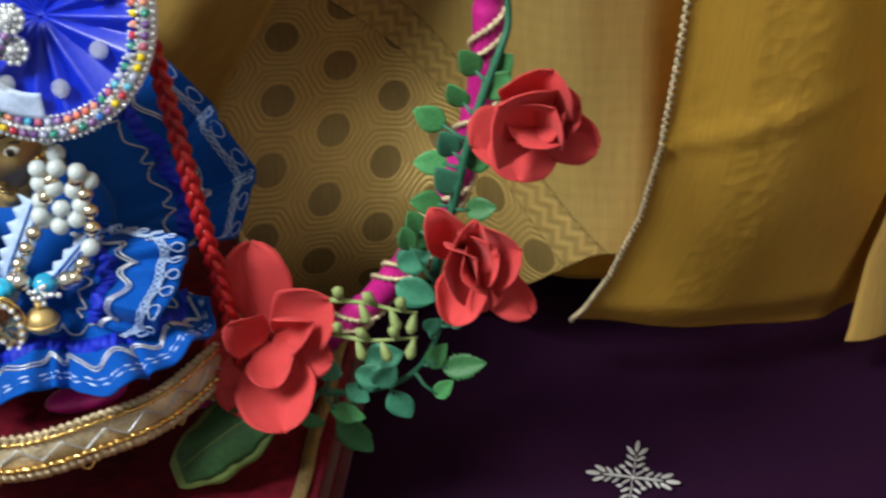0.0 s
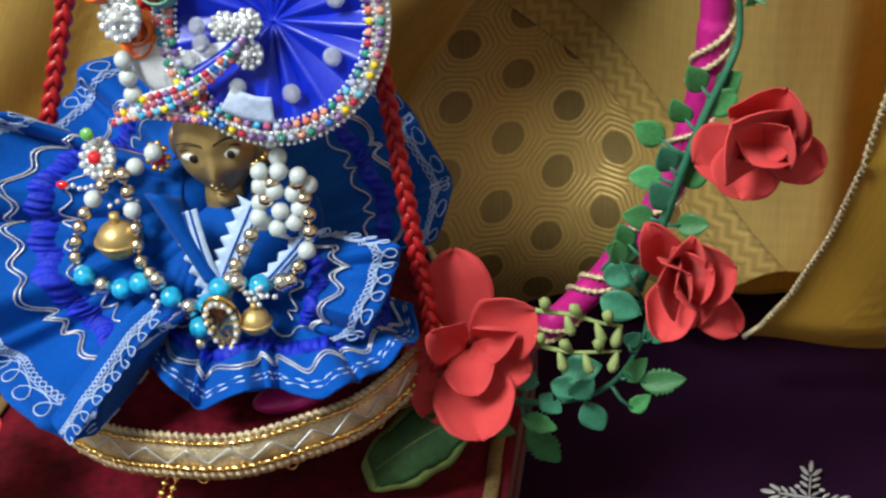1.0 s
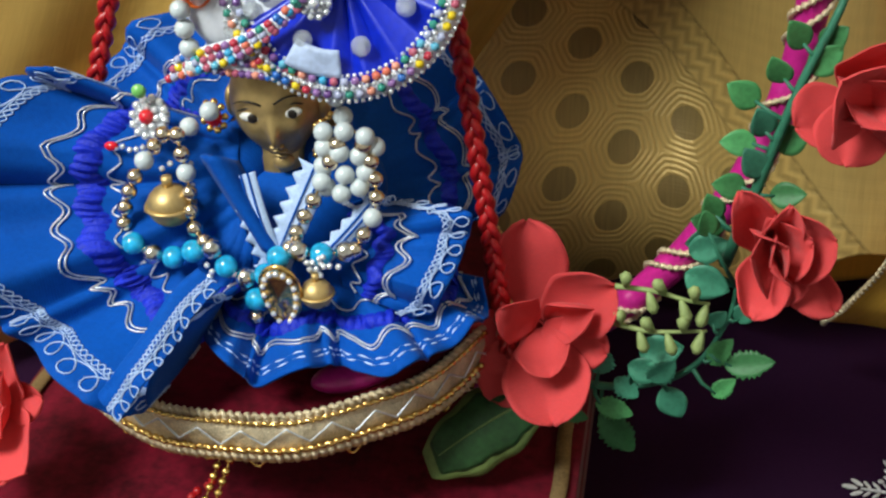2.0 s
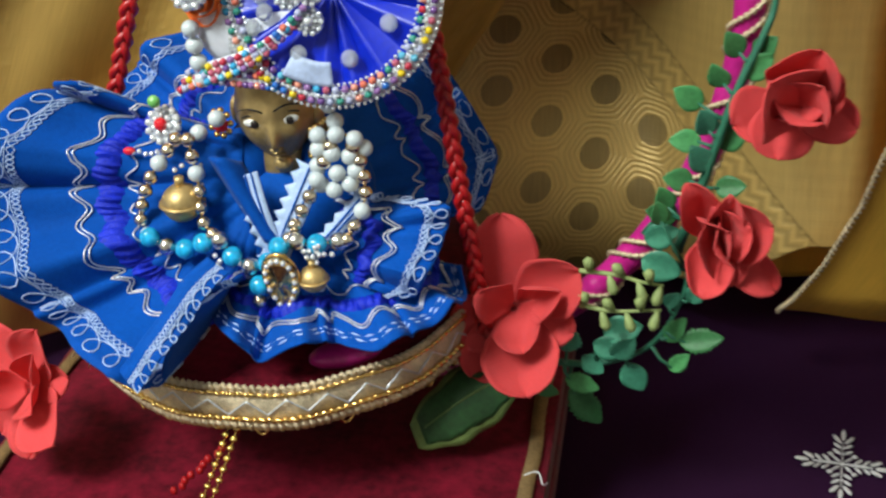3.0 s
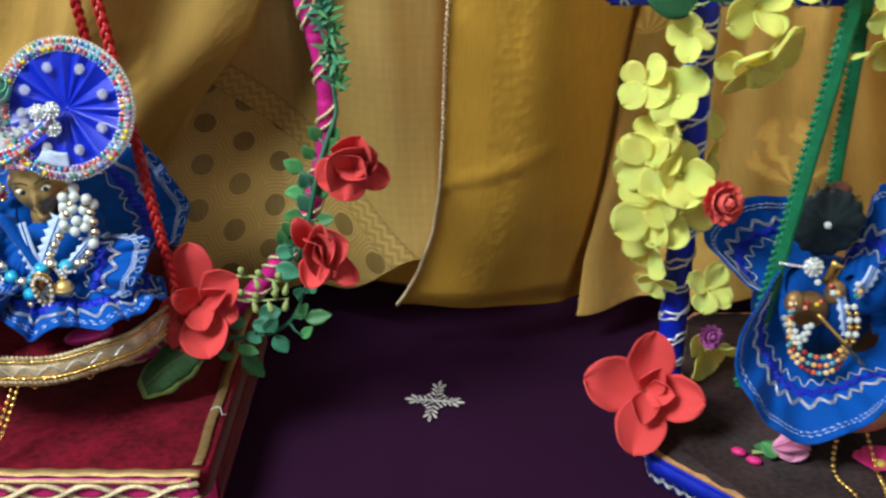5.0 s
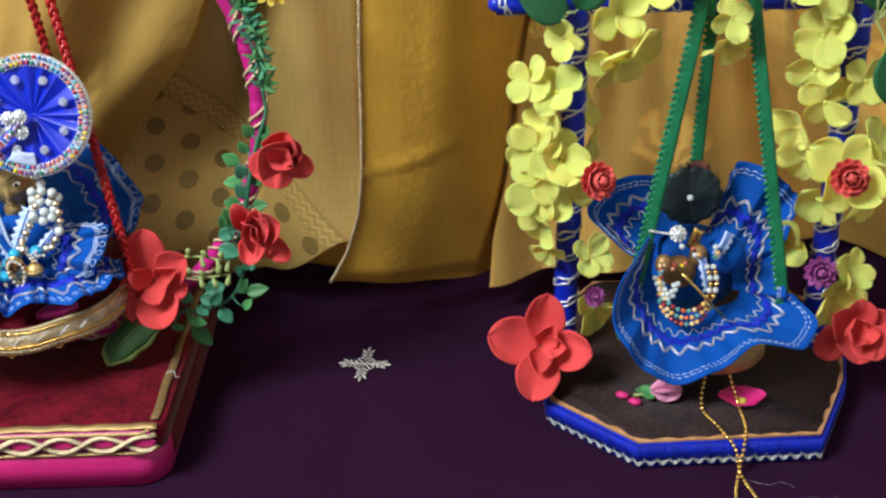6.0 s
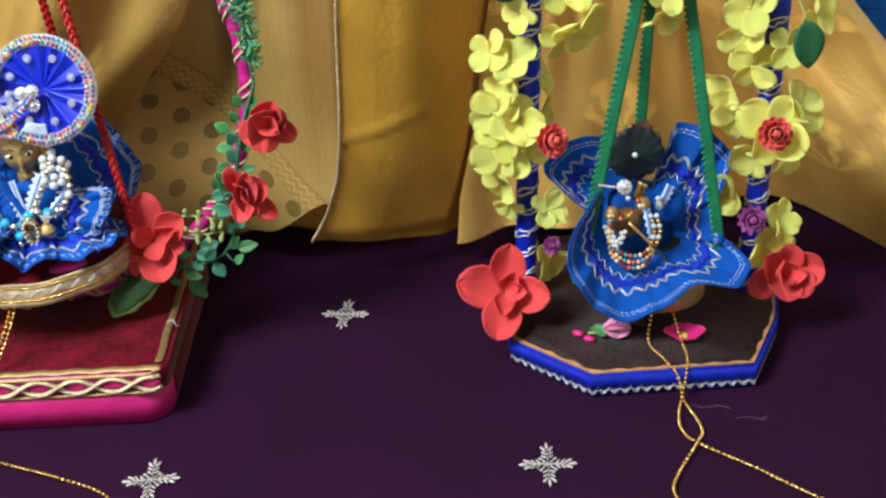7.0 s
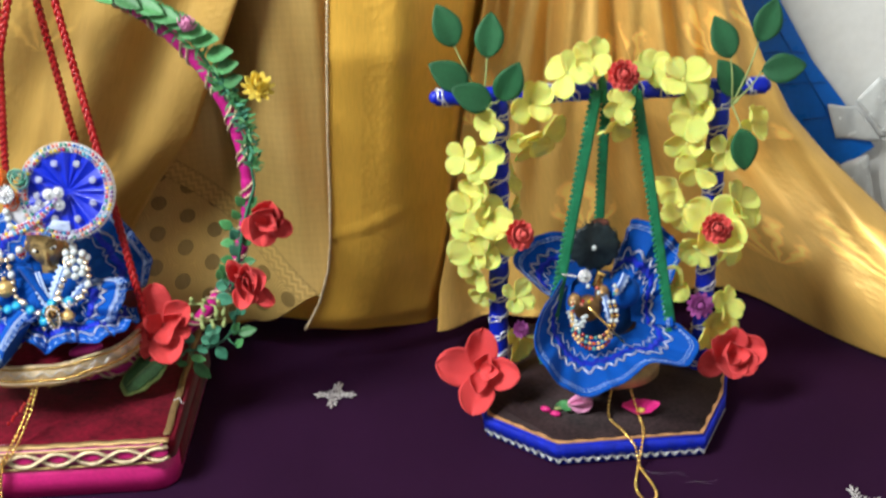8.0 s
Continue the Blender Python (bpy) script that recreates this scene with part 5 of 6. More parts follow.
# ---------------------------------------------------------------- robes
def even(points, count):
    """Points at even steps along a smooth line."""
    pts = spline(points, 16)
    run = [0.0]
    for p, q in zip(pts, pts[1:]):
        run.append(run[-1] + (q - p).length)
    out, k = [], 0
    for i in range(count + 1):
        d = run[-1] * i / count
        while k < len(pts) - 2 and run[k + 1] < d:
            k += 1
        out.append(pts[k].lerp(pts[k + 1], (d - run[k]) / max(run[k + 1] - run[k], 1e-9)))
    return out, run[-1]


def cloth_panel(thing, rim, inner, out, folds, amp, bulge, lace=0.90, bands=(), loops=0.0027, seed=0.0, name="skirt_panel"):
    """A gathered panel of the robe from its inner line to its rim, with folds that run out to the rim, lace along the rim and puffed bands."""
    nu, nv = 150, 26
    outer, length = even(rim, nu)
    start, _ = even(inner, nu)
    out = Vector(out).normalized()
    grid = []
    for i in range(nu + 1):
        u = i / nu
        way = (outer[min(i + 1, nu)] - outer[max(i - 1, 0)]).normalized()
        w = folds * u + 0.16 * math.sin(5.3 * u + seed) + seed
        fold = 1.0 - 2.0 * abs(math.sin(math.pi * w)) ** 0.8 + 0.40 * math.sin(4.1 * math.pi * folds * u + seed * 3)
        row = []
        for j in range(nv + 1):
            v = j / nv
            rough = 0.0011 * noise.noise(Vector((u * length * 60 + seed * 9, v * 3.5, seed)))
            row.append(start[i].lerp(outer[i], v) + out * (bulge * math.sin(math.pi * v) + amp * fold * v ** 1.1 + rough)
                       + way * (0.8 * amp * math.sin(2 * math.pi * w + 0.9) * v ** 1.3))
        grid.append(row)
    normals = [[None] * (nv + 1) for _ in range(nu + 1)]
    for i in range(nu + 1):
        for j in range(nv + 1):
            n = (grid[min(i + 1, nu)][j] - grid[max(i - 1, 0)][j]).cross(grid[i][min(j + 1, nv)] - grid[i][max(j - 1, 0)])
            n = n.normalized() if n.length > 1e-12 else out
            normals[i][j] = n if n.dot(out) > 0 else -n
    depth = sum((grid[i][nv] - grid[i][0]).length for i in range(0, nu, 10)) / 15

    def where(u, v, lift):
        a, b = min(max(u, 0), 1) * nu, min(max(v, 0), 1) * nv
        i, j = min(int(a), nu - 1), min(int(b), nv - 1)
        p = grid[i][j].lerp(grid[i + 1][j], a - i).lerp(grid[i][j + 1].lerp(grid[i + 1][j + 1], a - i), b - j)
        return p + normals[i][j] * lift
    bm = bmesh.new()
    sheet(bm, lambda u, v: grid[int(round(u * nu))][int(round(v * nv))], nu, nv, 0.0008)
    part(name, bm, ROBE, thing, "royal blue gathered cotton")

    def cord(v, radius, wave=0.0, pitch=0.004, phase=0.0, lift=0.0010, label="", kind="lace_cord", material=PALE_BLUE):
        bm = bmesh.new()
        steps = int(length / min(pitch / 7, 0.0012))
        tube(bm, [where(k / steps, v + wave / depth * math.sin(2 * math.pi * k / steps * length / pitch + phase), lift) for k in range(steps + 1)], radius, 4)
        part(kind, bm, material, thing, label)
    if lace:
        edge = 1 - (1 - lace) * 0.5
        k1 = loops / 0.0030
    if lace and loops < 0.0020:
        for off, phase in ((0.0006, 0.0), (0.0026, 1.5)):
            bm = bmesh.new()
            steps = int(length / 0.0007)
            tube(bm, [where(k / steps, edge - off / depth + 0.0003 / depth * math.sin(k * 0.9), 0.0007) for k in range(steps + 1)],
                 lambda t, ph=phase: 0.00012 + 0.00034 * max(0.0, math.sin(t * length * 2 * math.pi / 0.0036 + ph)) ** 0.5, 5)
            part("lace_stitch", bm, PALE_BLUE, thing, "pale chain-stitched edging")
    elif lace:
        for phase in (0.0, math.pi):
            cord(edge - 0.0046 * k1 / depth, 0.00026, 0.0009 * k1, 0.0034, phase, label="pale blue lace braid")
        cord(edge - 0.0033 * k1 / depth, 0.00022)
        ring = []
        steps = int(length / (loops * 1.9)) * 12
        for k in range(steps):
            a = 2 * math.pi * k / 12
            ring.append(where(k / steps + loops / length * math.cos(a), edge - 0.0003 / depth + 0.9 * loops / depth * math.sin(a), 0.0010))
        bm = bmesh.new()
        tube(bm, ring, 0.00027, 4)
        part("lace_edging", bm, PALE_BLUE, thing, "looped pale lace edging")
    for v0, wide in bands:
        bm = bmesh.new()
        ribs = int(length / 0.0030)

        def puffed(u, v):
            return where(u, v0 + wide / depth * (v - 0.5) + 0.0008 / depth * math.sin(u * length / 0.002), 0.0005 + 0.0022 * math.sin(math.pi * v) ** 0.7 * (0.25 + 0.75 * abs(math.sin(math.pi * (u * ribs + 0.8 * v)))))
        sheet(bm, puffed, ribs * 7, 6)
        part("velvet_band", bm, BLUE_VELVET, thing, "puffed ultramarine velvet band")
        half = wide / 2 / depth
        for v in (v0 + half + 0.0030 / depth, v0 + half + 0.0043 / depth, v0 - half - 0.0028 / depth):
            cord(v, 0.00034, 0.0019, 0.0135, 0.0 if v > v0 else 1.6, 0.0012, "wavy silver braid", "wavy_braid", SILVER)


left_robe = root("idol_robe", (-0.212, -0.045, 0.088), "royal blue gathered robe with silver braid, spread on the velvet seat", "robe", "idol robes")
cloth_panel(left_robe, [(-0.1485, -0.020, 0.1188), (-0.1415, -0.008, 0.1257), (-0.1409, 0.002, 0.1345), (-0.1506, 0.010, 0.1503), (-0.1641, 0.012, 0.1694), (-0.1757, 0.014, 0.1801), (-0.196, 0.017, 0.199),
                        (-0.215, 0.018, 0.206), (-0.240, 0.015, 0.196), (-0.2616, 0.010, 0.1795), (-0.2735, 0.004, 0.1732), (-0.2852, -0.004, 0.1635), (-0.288, -0.010, 0.1566)],
            [(-0.186, -0.038, 0.122), (-0.186, -0.036, 0.135), (-0.190, -0.034, 0.150), (-0.200, -0.030, 0.165), (-0.215, -0.028, 0.170), (-0.230, -0.034, 0.158), (-0.236, -0.038, 0.146)],
            (0, -0.80, 0.55), 8, 0.0058, -0.008, 0.88, ((0.50, 0.0070),), 0.0030, 0.2, "back_drape")
cloth_panel(left_robe, [(-0.264, -0.040, 0.1700), (-0.276, -0.047, 0.1785), (-0.290, -0.054, 0.1810), (-0.304, -0.066, 0.1740), (-0.308, -0.084, 0.1540), (-0.300, -0.096, 0.1360), (-0.287, -0.103, 0.1235),
                        (-0.270, -0.108, 0.1127), (-0.257, -0.112, 0.1067), (-0.243, -0.116, 0.1028), (-0.2345, -0.112, 0.1125), (-0.2290, -0.104, 0.1195), (-0.2250, -0.094, 0.1253), (-0.2200, -0.087, 0.1290)],
            [(-0.222, -0.046, 0.162), (-0.222, -0.048, 0.158), (-0.222, -0.051, 0.153), (-0.221, -0.055, 0.146), (-0.219, -0.060, 0.138), (-0.216, -0.064, 0.132), (-0.213, -0.066, 0.130)],
            (-0.10, -0.80, 0.58), 5, 0.0075, -0.011, 0.88, ((0.56, 0.0075),), 0.0031, 0.55, "side_wing")
cloth_panel(left_robe, [(-0.2300, -0.086, 0.1185), (-0.2231, -0.092, 0.1130), (-0.2140, -0.099, 0.1107), (-0.2048, -0.102, 0.1083), (-0.1932, -0.099, 0.1104), (-0.1835, -0.092, 0.1100), (-0.1745, -0.094, 0.1085),
                        (-0.1658, -0.095, 0.1095), (-0.1553, -0.087, 0.1130), (-0.1474, -0.075, 0.1113), (-0.1437, -0.060, 0.1108), (-0.1460, -0.048, 0.1104)],
            [(-0.226, -0.055, 0.1270), (-0.210, -0.055, 0.1270), (-0.194, -0.054, 0.1290), (-0.180, -0.056, 0.1270), (-0.172, -0.046, 0.1230)],
            (0.05, -0.66, 0.75), 5, 0.0052, -0.006, 0.86, ((0.60, 0.0055),), 0.0017, 0.15, "front_frill")
cloth_panel(left_robe, [(-0.1850, -0.044, 0.1400), (-0.1733, -0.044, 0.1400), (-0.1614, -0.050, 0.1415), (-0.1491, -0.057, 0.1430), (-0.1498, -0.063, 0.1350), (-0.1530, -0.069, 0.1270), (-0.1575, -0.073, 0.1190), (-0.1664, -0.074, 0.1150)],
            [(-0.1990, -0.046, 0.1310), (-0.1940, -0.052, 0.1310), (-0.1900, -0.058, 0.1290), (-0.1890, -0.064, 0.1240), (-0.1880, -0.066, 0.1200)],
            (0.10, -0.75, 0.62), 3, 0.0040, 0.003, 0.84, ((0.36, 0.0050),), 0.0024, 0.8, "side_flap")
cloth_panel(left_robe, [(-0.2420, -0.1185, 0.1030), (-0.2345, -0.1150, 0.1130), (-0.2285, -0.1070, 0.1205), (-0.2235, -0.0970, 0.1270), (-0.2180, -0.0890, 0.1310)],
            [(-0.2500, -0.1130, 0.1070), (-0.2425, -0.1095, 0.1165), (-0.2365, -0.1020, 0.1240), (-0.2315, -0.0925, 0.1305), (-0.2255, -0.0845, 0.1345)],
            (0.10, -0.80, 0.58), 2, 0.0010, 0.0010, 0.80, (), 0.0024, 0.3, "folded_edge")
right_robe = root("idol_robe", (0.222, -0.045, 0.048), "royal blue folded robe with white lace, heaped on the gilt seat", "robe", "idol robes")
cloth_panel(right_robe, [(0.188, -0.044, 0.100), (0.163, -0.036, 0.119), (0.155, -0.026, 0.130), (0.167, -0.012, 0.138), (0.181, -0.004, 0.141), (0.209, 0.000, 0.140), (0.230, 0.000, 0.134)],
            [(0.202, -0.040, 0.092), (0.200, -0.034, 0.102), (0.203, -0.030, 0.110), (0.212, -0.028, 0.112), (0.222, -0.028, 0.112)],
            (0.15, -0.80, 0.55), 3, 0.0028, -0.010, 0.84, ((0.52, 0.0042),), 0.0014, 0.1, "back_wing")
cloth_panel(right_robe, [(0.238, -0.018, 0.116), (0.246, -0.014, 0.138), (0.256, -0.014, 0.154), (0.276, -0.014, 0.145), (0.294, -0.018, 0.128), (0.285, -0.030, 0.114), (0.278, -0.044, 0.098), (0.277, -0.062, 0.082)],
            [(0.232, -0.034, 0.106), (0.236, -0.034, 0.108), (0.242, -0.036, 0.104), (0.246, -0.042, 0.094), (0.246, -0.054, 0.082)],
            (0, -0.85, 0.45), 4, 0.0052, -0.004, 0.86, ((0.42, 0.0042),), 0.0014, 0.3, "side_wing")
cloth_panel(right_robe, [(0.188, -0.066, 0.128), (0.178, -0.078, 0.118), (0.168, -0.088, 0.106), (0.164, -0.096, 0.087), (0.173, -0.104, 0.067), (0.189, -0.108, 0.053), (0.206, -0.108, 0.046), (0.221, -0.106, 0.050),
                         (0.236, -0.102, 0.055), (0.253, -0.094, 0.064), (0.268, -0.094, 0.063), (0.284, -0.092, 0.059), (0.296, -0.078, 0.070), (0.284, -0.064, 0.080), (0.272, -0.058, 0.084)],
            [(0.196, -0.044, 0.112), (0.193, -0.054, 0.096), (0.200, -0.064, 0.080), (0.216, -0.068, 0.074), (0.234, -0.066, 0.076), (0.248, -0.058, 0.078), (0.250, -0.048, 0.084)],
            (0.05, -0.72, 0.68), 5, 0.0034, -0.005, 0.85, ((0.42, 0.0046),), 0.0014, 0.4, "front_bowl")
bm = bmesh.new()
ball(bm, (0.222, -0.018, 0.080), 0.036, (1.0, 0.75, 0.85), 4)
part("underskirt", bm, ROBE, right_robe)

# bodice, shawl fold and pale lapels of the first robe
bm = bmesh.new()
ball(bm, (-0.209, -0.038, 0.128), 0.024, (1.15, 0.95, 0.95), 4)
ball(bm, (-0.226, -0.040, 0.146), 0.014, (0.9, 0.8, 1.2), 3, Matrix.Rotation(0.5, 4, "Y"))
ball(bm, (-0.192, -0.038, 0.144), 0.014, (0.9, 0.8, 1.2), 3, Matrix.Rotation(-0.5, 4, "Y"))
part("bodice", bm, ROBE, left_robe)
bm = bmesh.new()


def shawl(u, v):
    a, b = Vector((-0.229, -0.062, 0.161)).lerp(Vector((-0.212, -0.066, 0.132)), v), Vector((-0.219, -0.060, 0.158)).lerp(Vector((-0.203, -0.067, 0.130)), v)
    return a.lerp(b, u) + Vector((0, -0.006 * math.sin(math.pi * u), 0.004 * math.sin(math.pi * u)))


sheet(bm, shawl, 10, 14, 0.0009)
part("shawl_fold", bm, ROBE, left_robe)


def lapel(thing, a, b, width, teeth):
    a, b = Vector(a), Vector(b)
    way = (b - a).normalized()
    side = way.cross(Vector((0, -1, 0.4))).normalized()
    bm = bmesh.new()

    def f(u, v):
        w = width * (1 + 0.60 * (abs((u * teeth) % 1.0 - 0.5) * 2 - 0.5) * (1 if v > 0.5 else 0))
        return a.lerp(b, u) + side * (w * (v - 0.5)) + Vector((0, -0.0025 * math.sin(math.pi * u), 0))
    sheet(bm, f, 60, 4, 0.0007)
    part("lapel", bm, PALE_BLUE, thing, "pale blue pinked lapel")
    for off in (-0.22, 0.05):
        bm = bmesh.new()
        tube(bm, [a.lerp(b, k / 30) + side * (width * off) + Vector((0, -0.0025 * math.sin(math.pi * k / 30) - 0.0009, 0.0004)) for k in range(31)], 0.0004, 4)
        part("seam", bm, ROBE, thing)


lapel(left_robe, (-0.216, -0.064, 0.156), (-0.206, -0.070, 0.126), 0.0080, 7)
lapel(left_robe, (-0.194, -0.060, 0.158), (-0.208, -0.071, 0.126), 0.0095, 8)
lapel(left_robe, (-0.178, -0.058, 0.146), (-0.196, -0.070, 0.128), 0.0055, 6)
lapel(right_robe, (0.232, -0.062, 0.112), (0.240, -0.060, 0.126), 0.006, 4)
lapel(right_robe, (0.222, -0.066, 0.112), (0.226, -0.072, 0.092), 0.005, 4)
bm = bmesh.new()
ball(bm, (0.240, -0.055, 0.108), 0.012, (1.0, 0.7, 1.1), 3, Matrix.Rotation(0.4, 4, "Y"))
part("sleeve", bm, ROBE, right_robe)

# ---------------------------------------------------------------- the figures, plain brass shapes
bm = bmesh.new()
HEAD = Vector((-0.2110, -0.0400, 0.1700))
ball(bm, (0, 0, 0), 0.0178, (0.80, 0.82, 1.12), 5)
for v in bm.verts:
    low = max(0.0, -v.co.z / 0.0178)
    v.co.x *= 1 - 0.40 * low ** 1.6
    if v.co.y < 0:
        v.co.y *= 1 - 0.10 * low
        cheek = math.exp(-((abs(v.co.x) - 0.0070) / 0.0036) ** 2 - ((v.co.z + 0.0048) / 0.0045) ** 2)
        socket = math.exp(-((abs(v.co.x) - 0.0062) / 0.0034) ** 2 - ((v.co.z - 0.0022) / 0.0024) ** 2)
        nose = math.exp(-(v.co.x / 0.0017) ** 2) * smooth_step(0.0045, -0.0055, v.co.z) * smooth_step(-0.0085, -0.0068, v.co.z)
        mouth = math.exp(-(v.co.x / 0.0042) ** 2 - ((v.co.z + 0.0112) / 0.0009) ** 2)
        lip_bulge = math.exp(-(v.co.x / 0.0045) ** 2 - ((v.co.z + 0.0114) / 0.0024) ** 2)
        v.co.y += -0.0009 * cheek + 0.0012 * socket - 0.0044 * nose + 0.0014 * mouth - 0.0018 * lip_bulge
turned = Matrix.Translation(HEAD) @ Matrix.Rotation(radians(8), 4, "Z") @ Matrix.Rotation(radians(-6), 4, "Y") @ Matrix.Rotation(radians(8), 4, "X")
bmesh.ops.transform(bm, matrix=turned, verts=bm.verts)
ball(bm, turned @ Vector((0, -0.0150, -0.0046)), 0.0019, (0.8, 0.8, 2.1), 3, Matrix.Rotation(0.22, 4, "X"))
for x in (-0.0012, 0.0012):
    ball(bm, turned @ Vector((x, -0.0152, -0.0076)), 0.0012, (1, 0.8, 0.7), 2)
for z, wide in ((-0.0104, 1.9), (-0.0121, 1.5)):
    ball(bm, turned @ Vector((0, -0.0130, z)), 0.0015, (wide, 0.7, 0.5), 2)
ball(bm, turned @ Vector((0, -0.0108, -0.0160)), 0.0036, (1.0, 0.7, 0.8), 3)
for x in (-0.0146, 0.0146):
    ball(bm, HEAD + Vector((x, 0.0005, -0.001)), 0.0046, (0.5, 0.8, 1.2), 2)
ball(bm, (-0.2110, -0.039, 0.150), 0.0090, (1, 1, 1.3), 3)
ball(bm, (-0.212, -0.036, 0.120), 0.021, (1, 0.8, 1.3), 3)
brass_faces = len(bm.faces)
for x in (-0.0060, 0.0060):
    ball(bm, turned @ Vector((x, -0.0119, 0.0020)), 0.0038, (1.0, 0.35, 0.42), 3, Matrix.Rotation(0.05 if x < 0 else -0.25, 4, "Y"))
white_faces = len(bm.faces)
for x in (-0.0056, 0.0066):
    ball(bm, turned @ Vector((x, -0.0130, 0.0021)), 0.0016, (1.0, 0.4, 1.0), 2)
for side in (-1, 1):
    tube(bm, [turned @ Vector((side * (0.0020 + 0.0080 * k / 8), -0.0124 + 0.0016 * (k / 8) ** 2, 0.0034 + 0.0014 * math.sin(math.pi * k / 8) + 0.0006 * k / 8)) for k in range(9)], 0.00032, 5)
    tube(bm, [turned @ Vector((side * (0.0018 + 0.0092 * k / 8), -0.0134 + 0.0030 * (k / 8) ** 2, 0.0064 + 0.0016 * math.sin(math.pi * k / 8))) for k in range(9)], lambda t: 0.0004 - 0.0002 * t, 5)
bm.faces.ensure_lookup_table()
for i, face in enumerate(bm.faces):
    face.material_index = 0 if i < brass_faces else 1 if i < white_faces else 2
tagged(part("statue", bm, (BRASS, EYE_WHITE, EYE_DARK)), "small worn brass statue seated on the ring swing", "statue", "brass statues")
bm = bmesh.new()
ball(bm, (0.1992, -0.062, 0.1062), 0.0062, (0.9, 0.85, 1.1), 3)
ball(bm, (0.2215, -0.058, 0.1100), 0.0066, (0.9, 0.85, 1.1), 3)
ball(bm, (0.2125, -0.042, 0.0900), 0.0095, (1.2, 0.8, 1.2), 3)
tagged(part("statue", bm, mat("brown_brass", (0.30, 0.17, 0.07), 0.45, 0.4)), "tiny brass statue wrapped in blue on the post swing", "statue", "brass statues")


# ---------------------------------------------------------------- jewellery
def bead(name, r, material, sub=3):
    bm = bmesh.new()
    ball(bm, (0, 0, 0), r, (1, 1, 1), sub)
    return mesh_of(name, bm, material)


PEARL_BEAD, GOLD_BALL, BLUE_BALL = bead("pearl", 0.0030, PEARL), bead("gold_bead", 0.0026, GOLD_BEAD), bead("blue_bead", 0.0036, BLUE_BEAD)
TINY_CLEAR = bead("bead", 0.0008, CRYSTAL, 1)
TINY_MULTI, TINY_RED, TINY_WHITE = bead("bead", 0.0015, MULTI, 1), bead("bead", 0.0016, RED_BEADS, 2), bead("bead", 0.0019, PEARL, 2)


def strand(thing, points, kinds, gap=1.0):
    """Beads threaded along a line; kinds are (name, mesh, radius) taken in turn."""
    pts = spline(points, 24)
    bm = bmesh.new()
    tube(bm, pts[::3], 0.0004, 4)
    part("thread", bm, GOLD, thing)
    travelled, need, k = 0.0, 0.0, 0
    for a, b in zip(pts, pts[1:]):
        travelled += (b - a).length
        name, me, r = kinds[k % len(kinds)]
        if travelled >= need:
            add(name, me, thing, Matrix.Translation(b))
            k += 1
            need = travelled + (r + kinds[k % len(kinds)][2]) * gap


SILVER_BALL = bead("silver_bead", 0.0033, mat("silvered_bead", (0.70, 0.67, 0.62), 0.2, 1.0, scale=300, vary=0.15, bump=0.05, big=120))
S = ("silver_bead", SILVER_BALL, 0.0033)
P, G, B = ("pearl", PEARL_BEAD, 0.0033), ("gold_bead", GOLD_BALL, 0.0026), ("blue_bead", BLUE_BALL, 0.0036)
necklace = root("bead_necklace", (-0.21, -0.06, 0.12), "necklace of pearls, gold and turquoise glass beads", "necklace")
strand(necklace, [(-0.2404, -0.0610, 0.1669), (-0.2512, -0.0628, 0.1526), (-0.2559, -0.0655, 0.1391), (-0.2525, -0.0695, 0.1329)], (G, G, P, G, G))
strand(necklace, [(-0.2525, -0.0695, 0.1329), (-0.2418, -0.0718, 0.1297), (-0.2337, -0.0722, 0.1324), (-0.2250, -0.0731, 0.1350), (-0.2195, -0.0745, 0.1281),
                  (-0.2099, -0.0754, 0.1273), (-0.2017, -0.0745, 0.1369), (-0.1933, -0.0727, 0.1350), (-0.1818, -0.0700, 0.1357)], (B, S, B, B, S))
strand(necklace, [(-0.1818, -0.0700, 0.1357), (-0.1758, -0.0655, 0.1473), (-0.1770, -0.0605, 0.1592), (-0.1821, -0.0591, 0.1702)], (G, G, P, G, G))
strand(necklace, [(-0.2364, -0.0610, 0.1669), (-0.2338, -0.0637, 0.1518), (-0.2323, -0.0682, 0.1400), (-0.2270, -0.0718, 0.1352)], (G, G, P, G, G))
strand(necklace, [(-0.1870, -0.0605, 0.1662), (-0.1936, -0.0646, 0.1511), (-0.1985, -0.0682, 0.1422), (-0.2012, -0.0731, 0.1362)], (G, G, P, G, G))
# pearl clusters
for i in range(4):
    for j in range(3):
        add("pearl", PEARL_BEAD, necklace, Matrix.Translation((-0.1915 + 0.0058 * j + 0.0010 * math.sin(3 * i + j), -0.0590 - 0.0010 * i - 0.0012 * (j == 1), 0.1690 - 0.0056 * i + 0.0012 * math.sin(2 * j + i))))
for at in ((-0.1765, -0.0570, 0.1640), (-0.1860, -0.0560, 0.1730), (-0.2350, -0.0540, 0.1660), (-0.2275, -0.0550, 0.1720), (-0.1880, -0.0550, 0.1785)):
    add("pearl", PEARL_BEAD, necklace, Matrix.Translation(at))
# drops below the strand
for at, me, name in (((-0.2115, -0.0775, 0.1207), BLUE_BALL, "blue_bead"), ((-0.2120, -0.0780, 0.1147), GOLD_BALL, "gold_bead")):
    add(name, me, necklace, Matrix.Translation(at))


